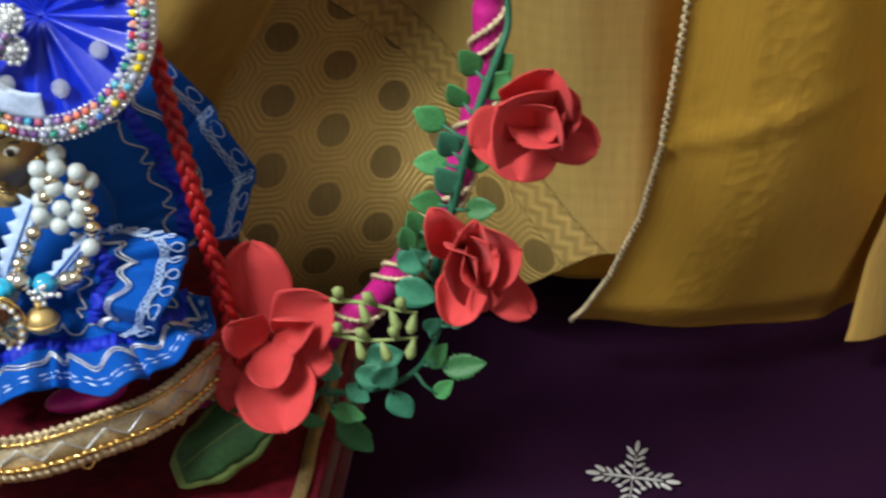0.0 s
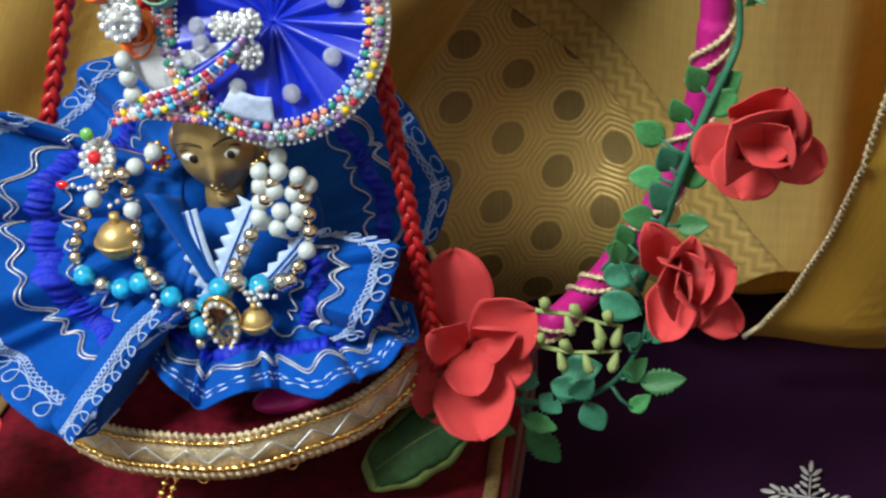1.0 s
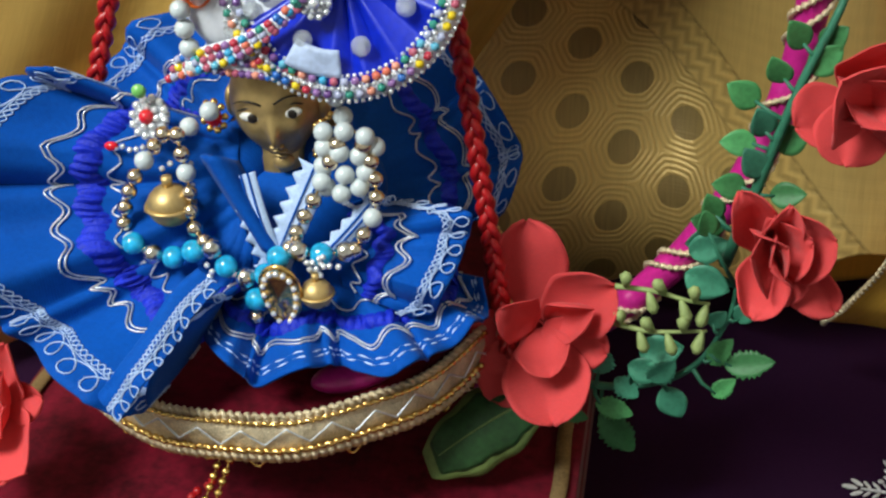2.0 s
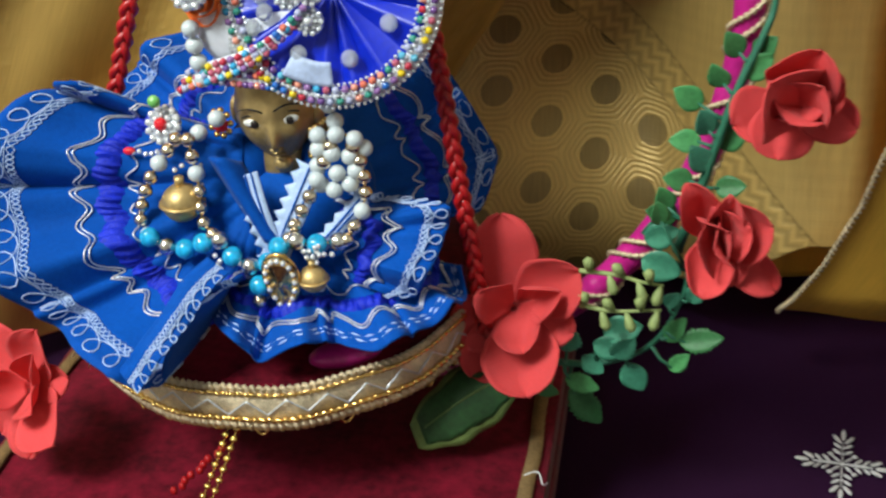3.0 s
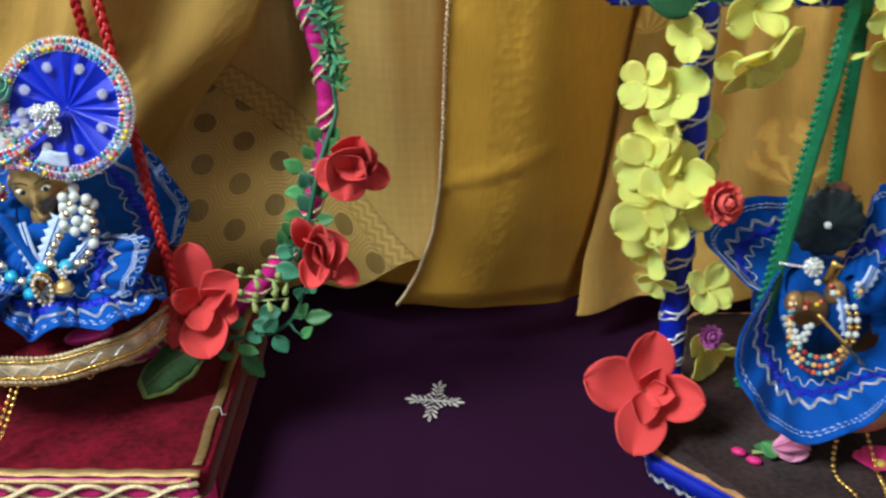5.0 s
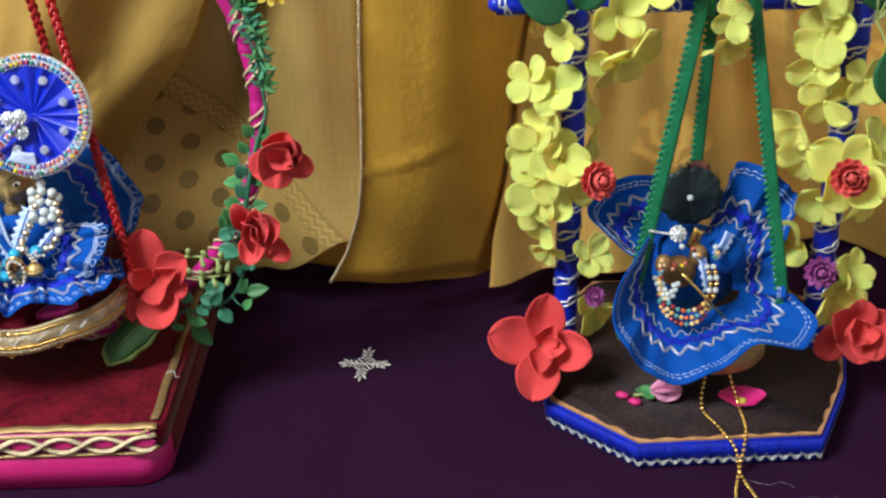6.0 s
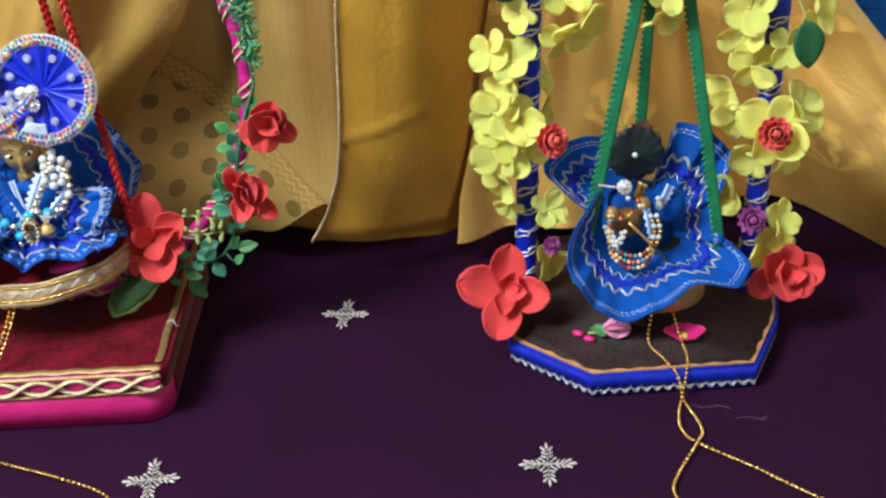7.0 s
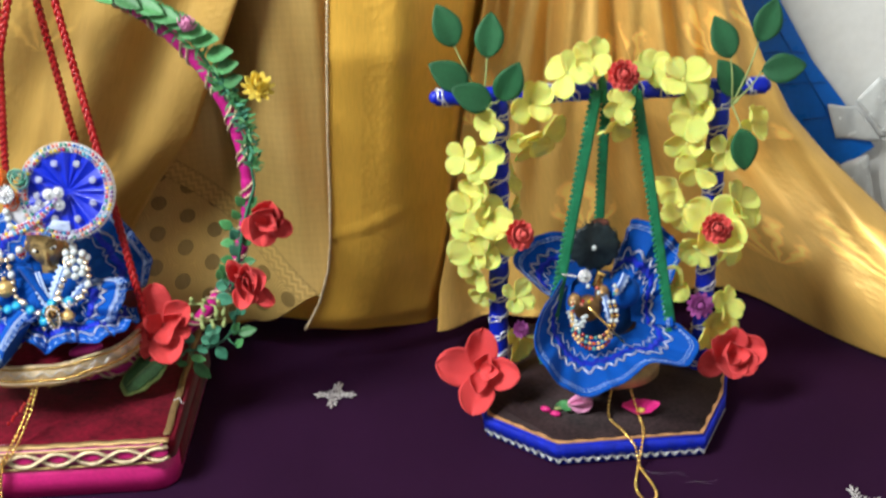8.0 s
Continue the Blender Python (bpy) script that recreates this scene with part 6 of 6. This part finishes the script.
def bell(at, r):
    bm = bmesh.new()
    ball(bm, at, r, (1, 1, 0.95), 3)
    tube(bm, [Vector(at) + Vector((r * 1.03 * math.cos(radians(k * 15)), r * 1.03 * math.sin(radians(k * 15)), 0)) for k in range(24)], r * 0.10, 5, closed=True)
    tube(bm, [Vector(at) + Vector((0, 0, r * 0.9)), Vector(at) + Vector((0, 0, r * 1.35))], r * 0.25, 6)
    part("bell", bm, BRASS, necklace, "small dull gold jingle bell")


bell((-0.2405, -0.0640, 0.1442), 0.0072)
bell((-0.1925, -0.0770, 0.1242), 0.0050)
# leaf-shaped pendant
bm = bmesh.new()
PC = Vector((-0.2025, -0.0790, 0.1232))


def leafy(a, k):
    return PC + Vector((k * 0.0072 * math.sin(a) * abs(math.sin(a / 2)) ** 0.8, -0.0010 + 0.002 * math.cos(a), -k * 0.0125 * math.cos(a)))


tube(bm, [leafy(2 * math.pi * i / 36, 1.0) for i in range(36)], 0.0009, 6, closed=True)
pendant = part("pendant", bm, GOLD, necklace, "leaf-shaped gold pendant set with crystals")
bm = bmesh.new()
sheet(bm, lambda u, v: leafy(2 * math.pi * u, 0.05 + 0.85 * v) + Vector((0, -0.001 * (1 - v), 0)), 30, 4, 0.0006, close_u=True)
part("pendant_plate", bm, GOLD, pendant)
STONE = bead("stone", 0.0011, CRYSTAL, 1)
for i in range(18):
    add("stone", STONE, pendant, Matrix.Translation(leafy(2 * math.pi * i / 18, 0.86) + Vector((0, -0.0012, 0))))
for k in range(26):
    rr = random.Random(k)
    cx = (-0.2225, -0.0755, 0.1282) if k < 8 else (-0.1905, -0.0755, 0.1327) if k < 20 else (-0.2385, -0.0615, 0.1542)
    add("stone", STONE, necklace, Matrix.Translation(Vector(cx) + Vector((rr.uniform(-6, 6), rr.uniform(-2, 1), rr.uniform(-3.5, 3.5))) * 0.001))


def brooch(name, at, normal, r, centre_mat, parent=None, count=11, label="", category=""):
    base = facing(at, normal)
    bm = bmesh.new()
    bmesh.ops.create_cone(bm, cap_ends=True, segments=20, radius1=r * 1.15, radius2=r * 1.0, depth=0.0010, matrix=base)
    if parent is None:
        thing = root(name, at, label, category)
        ob = part("setting", bm, SILVER, thing, "silver setting")
        parent = thing
    else:
        ob = part(name, bm, SILVER, parent, "silver crystal brooch")
    for ring_r, n, size in ((1.0, count, 0.27), (0.55, 7, 0.24)):
        for i in range(n):
            a = 2 * math.pi * i / n
            add("stone", STONE, ob, base @ Matrix.Translation((r * ring_r * math.cos(a), r * ring_r * math.sin(a), 0.0008 + 0.0006 * (ring_r < 0.9))) @ Matrix.Scale(r * size / 0.0011, 4))
    bm = bmesh.new()
    ball(bm, base @ Vector((0, 0, 0.0022)), r * 0.42, (1, 1, 1), 2)
    part("centre_stone", bm, centre_mat, ob)
    return parent


flower_pin = brooch("flower_pin", (-0.2475, -0.0530, 0.1680), (-0.2, -0.85, 0.5), 0.0058, RED_STONE, None, 12, "crystal flower pin with a red stone on the robe", "brooch")
bm = bmesh.new()
ball(bm, (-0.2490, -0.0550, 0.1775), 0.0024, (1, 0.8, 1), 2)
part("green_stone", bm, GREEN_STONE, flower_pin)
for k in range(6):
    add("stone", STONE, flower_pin, Matrix.Translation((-0.2590 + 0.0022 * k, -0.0560, 0.1585 + 0.0006 * math.sin(k * 2))))
bm = bmesh.new()
ball(bm, (-0.2605, -0.0560, 0.1590), 0.0020, (1.2, 0.7, 0.8), 2)
part("red_stone", bm, RED_STONE, flower_pin)
earring = root("earring", (-0.228, -0.05, 0.165), "gold and red jewelled earring beside the brass head", "earring")
GOLD_GRAIN = bead("gold_grain", 0.0012, GOLD, 2)
for k in range(9):
    add("gold_grain", GOLD_GRAIN, earring, Matrix.Translation((-0.2275 + 0.0035 * math.cos(k * 0.7), -0.0520, 0.1690 + 0.0048 * math.sin(k * 0.7))))
bm = bmesh.new()
ball(bm, (-0.2275, -0.0525, 0.1690), 0.0028, (1, 0.6, 1.2), 2)
part("red_stone", bm, RED_STONE, earring)
earring = root("earring", (-0.194, -0.048, 0.165), "gold jewelled earring beside the brass head", "earring")
for k in range(12):
    add("gold_grain", GOLD_GRAIN, earring, Matrix.Translation((-0.1935 + 0.0024 * math.cos(k * 0.9), -0.0510 - 0.0003 * k, 0.1710 - 0.0011 * k)))

# ---------------------------------------------------------------- turban
turban = root("turban", (-0.20, -0.045, 0.185), "pleated blue and white turban trimmed with coloured beads", "turban")
FAN = facing((-0.1850, -0.0500, 0.2160), (-0.06, -0.94, 0.30))
FAN_R = 0.0330
bm = bmesh.new()


def fan(u, v):
    a = 2 * math.pi * u
    w = u + 0.012 * math.sin(u * 2 * math.pi * 5)
    tri = abs((w * 15) % 1.0 - 0.5) * 2
    r = FAN_R * v
    return FAN @ Vector((r * math.cos(a), r * math.sin(a), 0.0050 * tri * v ** 0.7 * (1.0 - 0.3 * v) - 0.002 * (1 - v)))


sheet(bm, fan, 264, 10, 0.0006, close_u=True)
part("pleated_fan", bm, BLUE_SATIN, turban, "pleated ultramarine satin rosette")
bm = bmesh.new()
tube(bm, [FAN @ Vector(((FAN_R + 0.0012) * math.cos(radians(k * 4)), (FAN_R + 0.0012) * math.sin(radians(k * 4)), 0)) for k in range(90)], 0.0036, 8, closed=True, flat=0.6)
rim_band = part("bead_band", bm, WHITE_CLOTH, turban, "white band sewn with coloured beads")
for row, (r, z, count, kind) in enumerate(((FAN_R - 0.0030, 0.0030, 96, TINY_CLEAR), (FAN_R - 0.0014, 0.0038, 62, TINY_MULTI), (FAN_R + 0.0004, 0.0052, 100, TINY_CLEAR),
                                           (FAN_R + 0.0022, 0.0040, 68, TINY_MULTI), (FAN_R + 0.0042, 0.0028, 108, TINY_CLEAR))):
    for k in range(count):
        a = 2 * math.pi * (k + 0.5 * row) / count
        add("bead", kind, rim_band, FAN @ Matrix.Translation((r * math.cos(a), r * math.sin(a), z)))
GEM = bmesh.new()
bmesh.ops.create_cone(GEM, cap_ends=True, segments=12, radius1=0.0030, radius2=0.0018, depth=0.0016)
GEM = mesh_of("gem", GEM, GEM_GLASS, False)
for k in range(8):
    a = 2 * math.pi * (k + 0.45) / 8
    add("gem", GEM, turban, FAN @ Matrix.Translation((0.0225 * math.cos(a), 0.0225 * math.sin(a), 0.0050)))
bm = bmesh.new()
ball(bm, (-0.2080, -0.0360, 0.1990), 0.0235, (1.12, 0.82, 0.86), 4)
ball(bm, (-0.2180, -0.0440, 0.2010), 0.0150, (1.15, 0.8, 1.0), 3, Matrix.Rotation(0.5, 4, "Y"))
part("cap", bm, WHITE_CLOTH, turban, "white satin cap")
bm = bmesh.new()


def low_fold(u, v):
    a, r = radians(-118 + 32 * u), 0.0225 + 0.0080 * v
    return FAN @ Vector((r * math.cos(a), r * math.sin(a), 0.0044 + 0.0010 * math.sin(3 * u + 2 * v)))


sheet(bm, low_fold, 14, 5, 0.0006)
part("white_fold", bm, FOLD, turban)
sash_line = spline([(-0.1935, -0.0590, 0.2105), (-0.2030, -0.0605, 0.2020), (-0.2140, -0.0600, 0.1950), (-0.2255, -0.0570, 0.1900), (-0.2370, -0.0530, 0.1850)], 8)
bm = bmesh.new()
sheet(bm, lambda u, v: sash_line[int(round(u * (len(sash_line) - 1)))] + Vector((0.0025, 0.0008, 0.0042)) * (v - 0.5) * 1.9, len(sash_line) - 1, 3, 0.0010)
sash = part("sash", bm, WHITE_CLOTH, turban, "beaded sash")
for i, p in enumerate(sash_line):
    if i % 2 == 0:
        for j in (-0.75, 0, 0.75):
            add("bead", TINY_MULTI, sash, Matrix.Translation(p + Vector((0.0025, 0, 0.0042)) * j + Vector((0, -0.0016, 0))))
brim_line = spline([(-0.2310, -0.0540, 0.1880), (-0.2180, -0.0570, 0.1885), (-0.2060, -0.0580, 0.1880), (-0.1960, -0.0580, 0.1860)], 6)
bm = bmesh.new()
tube(bm, brim_line, 0.0026, 8)
brim = part("brim", bm, WHITE_CLOTH, turban)
for i, p in enumerate(brim_line):
    for j in (-0.0017, 0.0017):
        add("bead", TINY_MULTI, brim, Matrix.Translation(p + Vector((0, -0.0022, j))))
for at in ((-0.1975, -0.0570, 0.2165), (-0.1900, -0.0580, 0.2180), (-0.1905, -0.0585, 0.2085)):
    brooch("silver_brooch", at, (0, -0.94, 0.30), 0.0040, CRYSTAL, turban, 10)
for at in ((-0.2110, -0.0560, 0.2050), (-0.2170, -0.0570, 0.1990), (-0.2080, -0.0540, 0.2150)):
    add("gem", GEM, turban, facing(at, (-0.2, -0.9, 0.3)))


def ribbon_rose(at, normal, r, material, label):
    base = facing(at, normal)
    bm = bmesh.new()

    def coil(u, v):
        a = u * 6 * math.pi
        rr = r * (0.18 + 0.82 * u) * (1 + 0.10 * math.sin(a * 2.6))
        return base @ Vector((rr * math.cos(a), rr * math.sin(a), r * (0.9 * v + 0.35 - 0.45 * u)))
    sheet(bm, coil, 90, 4, 0.0005)
    part("ribbon_rose", bm, material, turban, label)


ribbon_rose((-0.2350, -0.0480, 0.2290), (-0.3, -0.8, 0.5), 0.0100, ORANGE, "orange ribbon rosette")
ribbon_rose((-0.2200, -0.0480, 0.2270), (0.1, -0.85, 0.5), 0.0085, TEAL, "teal ribbon rosette")
ribbon_rose((-0.2270, -0.0470, 0.2110), (-0.2, -0.9, 0.2), 0.0080, ORANGE, "orange and white ribbon rosette")
brooch("silver_brooch", (-0.2290, -0.0590, 0.2190), (-0.2, -0.9, 0.35), 0.0062, CRYSTAL, turban, 12)
for k in range(4):
    add("pearl", PEARL_BEAD, turban, Matrix.Translation((-0.2320 + 0.0006 * k, -0.0555, 0.2040 - 0.0058 * k)), "hanging pearl")

# ---------------------------------------------------------------- dress of the second figure
plume = root("peacock_plume", (0.216, -0.035, 0.125), "dark feather plume with a pearl, set behind the tiny statue", "plume")
bm = bmesh.new()
sheet(bm, lambda u, v: (0.219 + 0.020 * v * math.cos(2 * math.pi * u) * (1 + 0.04 * math.sin(u * 90)), -0.034 - 0.004 * (1 - v),
                        0.1405 + 0.020 * v * math.sin(2 * math.pi * u) * (1 + 0.04 * math.sin(u * 90))), 120, 6, 0.0008, close_u=True)
part("feather_eye", bm, FEATHER, plume)
for k in range(46):
    rr = random.Random(k)
    a = radians(rr.uniform(20, 160))
    p0 = Vector((0.219 + 0.012 * math.cos(a), -0.033, 0.1405 + 0.012 * math.sin(a)))
    p1 = p0 + Vector((0.010 * math.cos(a), rr.uniform(-3, 3) * 0.001, 0.010 * math.sin(a))) * rr.uniform(0.7, 1.2)
    bm = bmesh.new()
    tube(bm, [p0, p0.lerp(p1, 0.6), p1], lambda s: 0.0006 * (1 - 0.7 * s), 4)
    part("barb", bm, FEATHER, plume)
add("pearl", PEARL_BEAD, plume, facing((0.2175, -0.042, 0.1425), (0, -1, 0), 0, 0.7), "white pearl")
bm = bmesh.new()
ball(bm, (0.224, -0.030, 0.158), 0.006, (1.3, 0.6, 0.8), 2)
part("red_tip", bm, mat("brown_red_plume", (0.16, 0.05, 0.035), 0.6), plume)
crown = root("jewelled_crown", (0.214, -0.055, 0.128), "tiny crystal and gold crown on the small statue", "crown")
brooch("silver_brooch", (0.2075, -0.060, 0.1265), (0, -0.9, 0.4), 0.0046, CRYSTAL, crown, 10)
bm = bmesh.new()
sheet(bm, lambda u, v: (0.213 + 0.007 * u + 0.005 * v, -0.058 - 0.002 * math.sin(math.pi * u), 0.117 + 0.013 * v - 0.004 * u), 6, 6, 0.001)
part("gold_feather", bm, GOLD, crown)
for k in range(7):
    add("stone", STONE, crown, Matrix.Translation((0.1905 + 0.002 * k, -0.0580, 0.1280 - 0.0004 * k)))
beads = root("bead_necklace", (0.215, -0.07, 0.085), "necklaces of red, amber and white beads over the blue robe", "necklace")
for k, drop in enumerate((0.0, 0.0045, 0.0085)):
    strand(beads, [(0.1985 - 0.001 * k, -0.066, 0.108), (0.1960, -0.072 - 0.001 * k, 0.094 - drop), (0.2040, -0.078 - 0.001 * k, 0.084 - drop),
                   (0.2160, -0.079 - 0.001 * k, 0.082 - drop), (0.2260, -0.075, 0.088 - drop), (0.2310, -0.068, 0.100)], (("bead", TINY_RED, 0.0016),), 1.0)
for k in range(2):
    strand(beads, [(0.1935 + 0.003 * k, -0.066, 0.0990), (0.1965 + 0.003 * k, -0.073, 0.0925), (0.2020, -0.075, 0.0885 + 0.003 * k), (0.2070 - 0.002 * k, -0.072, 0.0975)], (("bead", TINY_WHITE, 0.0019),), 1.0)
    strand(beads, [(0.2250 + 0.004 * k, -0.070, 0.108), (0.2270 + 0.004 * k, -0.074, 0.098), (0.2240 + 0.004 * k, -0.077, 0.088)], (("bead", TINY_WHITE, 0.0019), ("gold_bead", bead("gold_bead", 0.0017, GOLD, 2), 0.0017)), 1.0)
for k in range(14):
    rr = random.Random(k + 50)
    at = Vector((0.216 + rr.uniform(-13, 16) * 0.001, -0.066 + rr.uniform(-3, 1) * 0.001, 0.112 + rr.uniform(-7, 9) * 0.001))
    add("bead", (TINY_WHITE, TINY_MULTI, TINY_RED)[k % 3], beads, Matrix.Translation(at))
flute = root("flute", (0.222, -0.07, 0.09), "thin gold flute held across the small statue", "flute")
bm = bmesh.new()
tube(bm, [(0.208, -0.078, 0.108), (0.236, -0.079, 0.076)], 0.0011, 8)
part("pipe", bm, GOLD, flute)


# ---------------------------------------------------------------- ball chains
def ball_chain(thing, points):
    pts = spline(points, 30)
    bm = bmesh.new()
    gap, travelled, need = 0.0031, 0.0, 0.0
    for a, b in zip(pts, pts[1:]):
        travelled += (b - a).length
        if travelled >= need:
            ball(bm, b, 0.00136, (1, 1, 1), 2)
            need = travelled + gap
    tube(bm, pts[::2], 0.00025, 4)
    tagged(part("chain_strand", bm, GOLD, thing, "gold ball chain strand"), kind="stuff")


pull = root("ball_chain", (0.237, -0.15, 0.0), "gold ball chain trailing from the gilt seat over the cloth", "chain", "pull chains")
ball_chain(pull, [(0.228, -0.080, 0.046), (0.221, -0.098, 0.0235), (0.228, -0.120, 0.0215), (0.2355, -0.1345, 0.016), (0.2385, -0.142, 0.0016), (0.243, -0.165, 0.0014),
                  (0.244, -0.180, 0.0014), (0.2385, -0.192, 0.0026), (0.219, -0.225, 0.0014), (0.214, -0.243, 0.0014), (0.224, -0.262, 0.0014), (0.270, -0.300, 0.0014), (0.330, -0.360, 0.0014)])
ball_chain(pull, [(0.238, -0.080, 0.046), (0.244, -0.098, 0.0235), (0.2445, -0.120, 0.0215), (0.241, -0.1345, 0.016), (0.237, -0.142, 0.0016), (0.231, -0.165, 0.0014),
                  (0.2315, -0.180, 0.0014), (0.2385, -0.192, 0.0014), (0.270, -0.222, 0.0014), (0.300, -0.253, 0.0014), (0.380, -0.325, 0.0014)])
pull = root("ball_chain", (-0.235, -0.14, 0.0), "gold ball chain trailing from the velvet seat over the box", "chain", "pull chains")
ball_chain(pull, [(-0.2200, -0.101, 0.0790), (-0.2265, -0.116, 0.060), (-0.236, -0.1335, 0.0425), (-0.244, -0.1375, 0.030), (-0.248, -0.1400, 0.003), (-0.236, -0.163, 0.0014),
                  (-0.223, -0.174, 0.0014), (-0.180, -0.194, 0.0014), (-0.143, -0.217, 0.0014), (-0.120, -0.260, 0.0014), (-0.110, -0.330, 0.0014)])
ball_chain(pull, [(-0.2165, -0.103, 0.0790), (-0.2230, -0.118, 0.060), (-0.232, -0.1345, 0.0425), (-0.242, -0.1385, 0.030), (-0.246, -0.1430, 0.003), (-0.238, -0.166, 0.0014),
                  (-0.227, -0.180, 0.0014), (-0.221, -0.210, 0.0014), (-0.226, -0.280, 0.0014)])


# ---------------------------------------------------------------- silver motifs on the cloth
GRAIN = bmesh.new()
ball(GRAIN, (0, 0, 0), 1.0, (1, 1, 1), 2)
GRAIN = mesh_of("grain", GRAIN, DULL_SILVER)


def motif(x, y, turn):
    thing = root("snowflake_motif", (x, y, 0.0), "dull silver snowflake motif sewn on the purple cloth", "motif", "cloth motifs")
    base = pose(x, y, 0.0006, 0, 0, turn) @ Matrix.Diagonal((0.97, 1.18, 1, 1))

    def grain(px, py, length, wide, deg):
        add("grain", GRAIN, thing, base @ pose(px, py, 0, 0, 0, deg) @ Matrix.Diagonal((length, wide * 0.8, 0.0008, 1)))
    for arm in range(4):
        a = radians(arm * 90)
        c, s = math.cos(a), math.sin(a)

        def put(r, off, length, wide, deg):
            grain(r * c - off * s, r * s + off * c, length, wide, arm * 90 + deg)
        put(0.0066, 0, 0.0064, 0.0005, 0)
        put(0.0165, 0, 0.0032, 0.0013, 0)
        for side in (-1, 1):
            put(0.0138, side * 0.0026, 0.0028, 0.0011, side * 34)
            put(0.0100, side * 0.0023, 0.0021, 0.0007, side * 50)
            put(0.0066, side * 0.0024, 0.0021, 0.0007, side * 50)
        grain(0.0070 * math.cos(a + 0.785), 0.0070 * math.sin(a + 0.785), 0.0013, 0.0010, 0)
        grain(0.0036 * math.cos(a + 0.785), 0.0036 * math.sin(a + 0.785), 0.0022, 0.0005, arm * 90 + 45)
    grain(0, 0, 0.0011, 0.0011, 0)


for x, y, turn in ((0.0, 0.0, -7), (-0.118, -0.200, 2), (0.139, -0.205, -2), (0.388, -0.204, 3)):
    motif(x, y, turn)

for line in (((0.243, -0.146), (0.252, -0.151), (0.262, -0.149), (0.270, -0.155)), ((0.268, -0.166), (0.278, -0.164), (0.286, -0.168), (0.292, -0.163))):
    wisp = root("loose_thread", (line[0][0], line[0][1], 0.0), "pale loose thread lying on the purple cloth", "thread", "loose threads")
    bm = bmesh.new()
    tube(bm, spline([(x, y, 0.0002) for x, y in line], 6), 0.00004, 4)
    part("strand", bm, THREAD, wisp)


# ---------------------------------------------------------------- blue film and tape on the wall
film = root("blue_film", (0.45, 0.19, 0.13), "strip of blue plastic film taped to the tiled wall", "plastic film")
outline = [(0.300, 0.480), (0.300, 0.300), (0.420, 0.160), (0.494, 0.116), (0.522, 0.134), (0.484, 0.186), (0.456, 0.222), (0.422, 0.281), (0.330, 0.480)]
bm = bmesh.new()
prism(bm, outline, -0.0008, 0.0008)
bmesh.ops.rotate(bm, cent=(0, 0, 0), matrix=Matrix.Rotation(radians(90), 3, "X"), verts=bm.verts)
bmesh.ops.translate(bm, vec=(0, 0.191, 0), verts=bm.verts)
part("film", bm, BLUE_FILM, film, "", False)
# Darker blue strands laid over the film as its grid lines.
crease = mat("blue_film_dark_line", (0.003, 0.09, 0.42), 0.35)
for (x0, z0), (x1, z1) in (((0.395, 0.262), (0.430, 0.262)), ((0.410, 0.232), (0.447, 0.230)), ((0.425, 0.200), (0.470, 0.200)), ((0.450, 0.165), (0.495, 0.165)), ((0.405, 0.280), (0.490, 0.145))):
    bm = bmesh.new()
    tube(bm, [(x0, 0.1901, z0), ((x0 + x1) / 2, 0.1897, (z0 + z1) / 2 + 0.001), (x1, 0.1901, z1)], 0.0008, 5)
    part("crease", bm, crease, film)
for pts in (((0.472, 0.180), (0.482, 0.146), (0.528, 0.140), (0.500, 0.176)), ((0.500, 0.182), (0.520, 0.205), (0.560, 0.180), (0.530, 0.145)), ((0.488, 0.118), (0.515, 0.128), (0.530, 0.060), (0.512, 0.050))):
    tape = root("clear_tape", (pts[0][0], 0.188, pts[0][1]), "crumpled piece of clear tape on the wall", "tape", "clear tapes")
    bm = bmesh.new()
    q = [Vector((x, 0.187, z)) for x, z in pts]
    sheet(bm, lambda u, v: q[0].lerp(q[3], u).lerp(q[1].lerp(q[2], u), v) + Vector((0, 0.0012 * math.sin(u * 9 + v * 5), 0)), 10, 10, 0.0004)
    part("strip", bm, CLEAR, tape)

# ---------------------------------------------------------------- tiles
TILE_MESH = bmesh.new()
box(TILE_MESH, -0.0590, 0.0590, -0.003, 0.003, -0.0990, 0.0990, 0.0012)
TILE_MESH = mesh_of("tile", TILE_MESH, TILE, False)
for j in range(12):
    for i in range(25):
        x = -1.435 + 0.12 * i + (0.06 if j % 2 else 0.0)
        add("tile", TILE_MESH, back_wall, Matrix.Translation((x, WALL_Y + 0.004, -0.561 + 0.2 * j)))
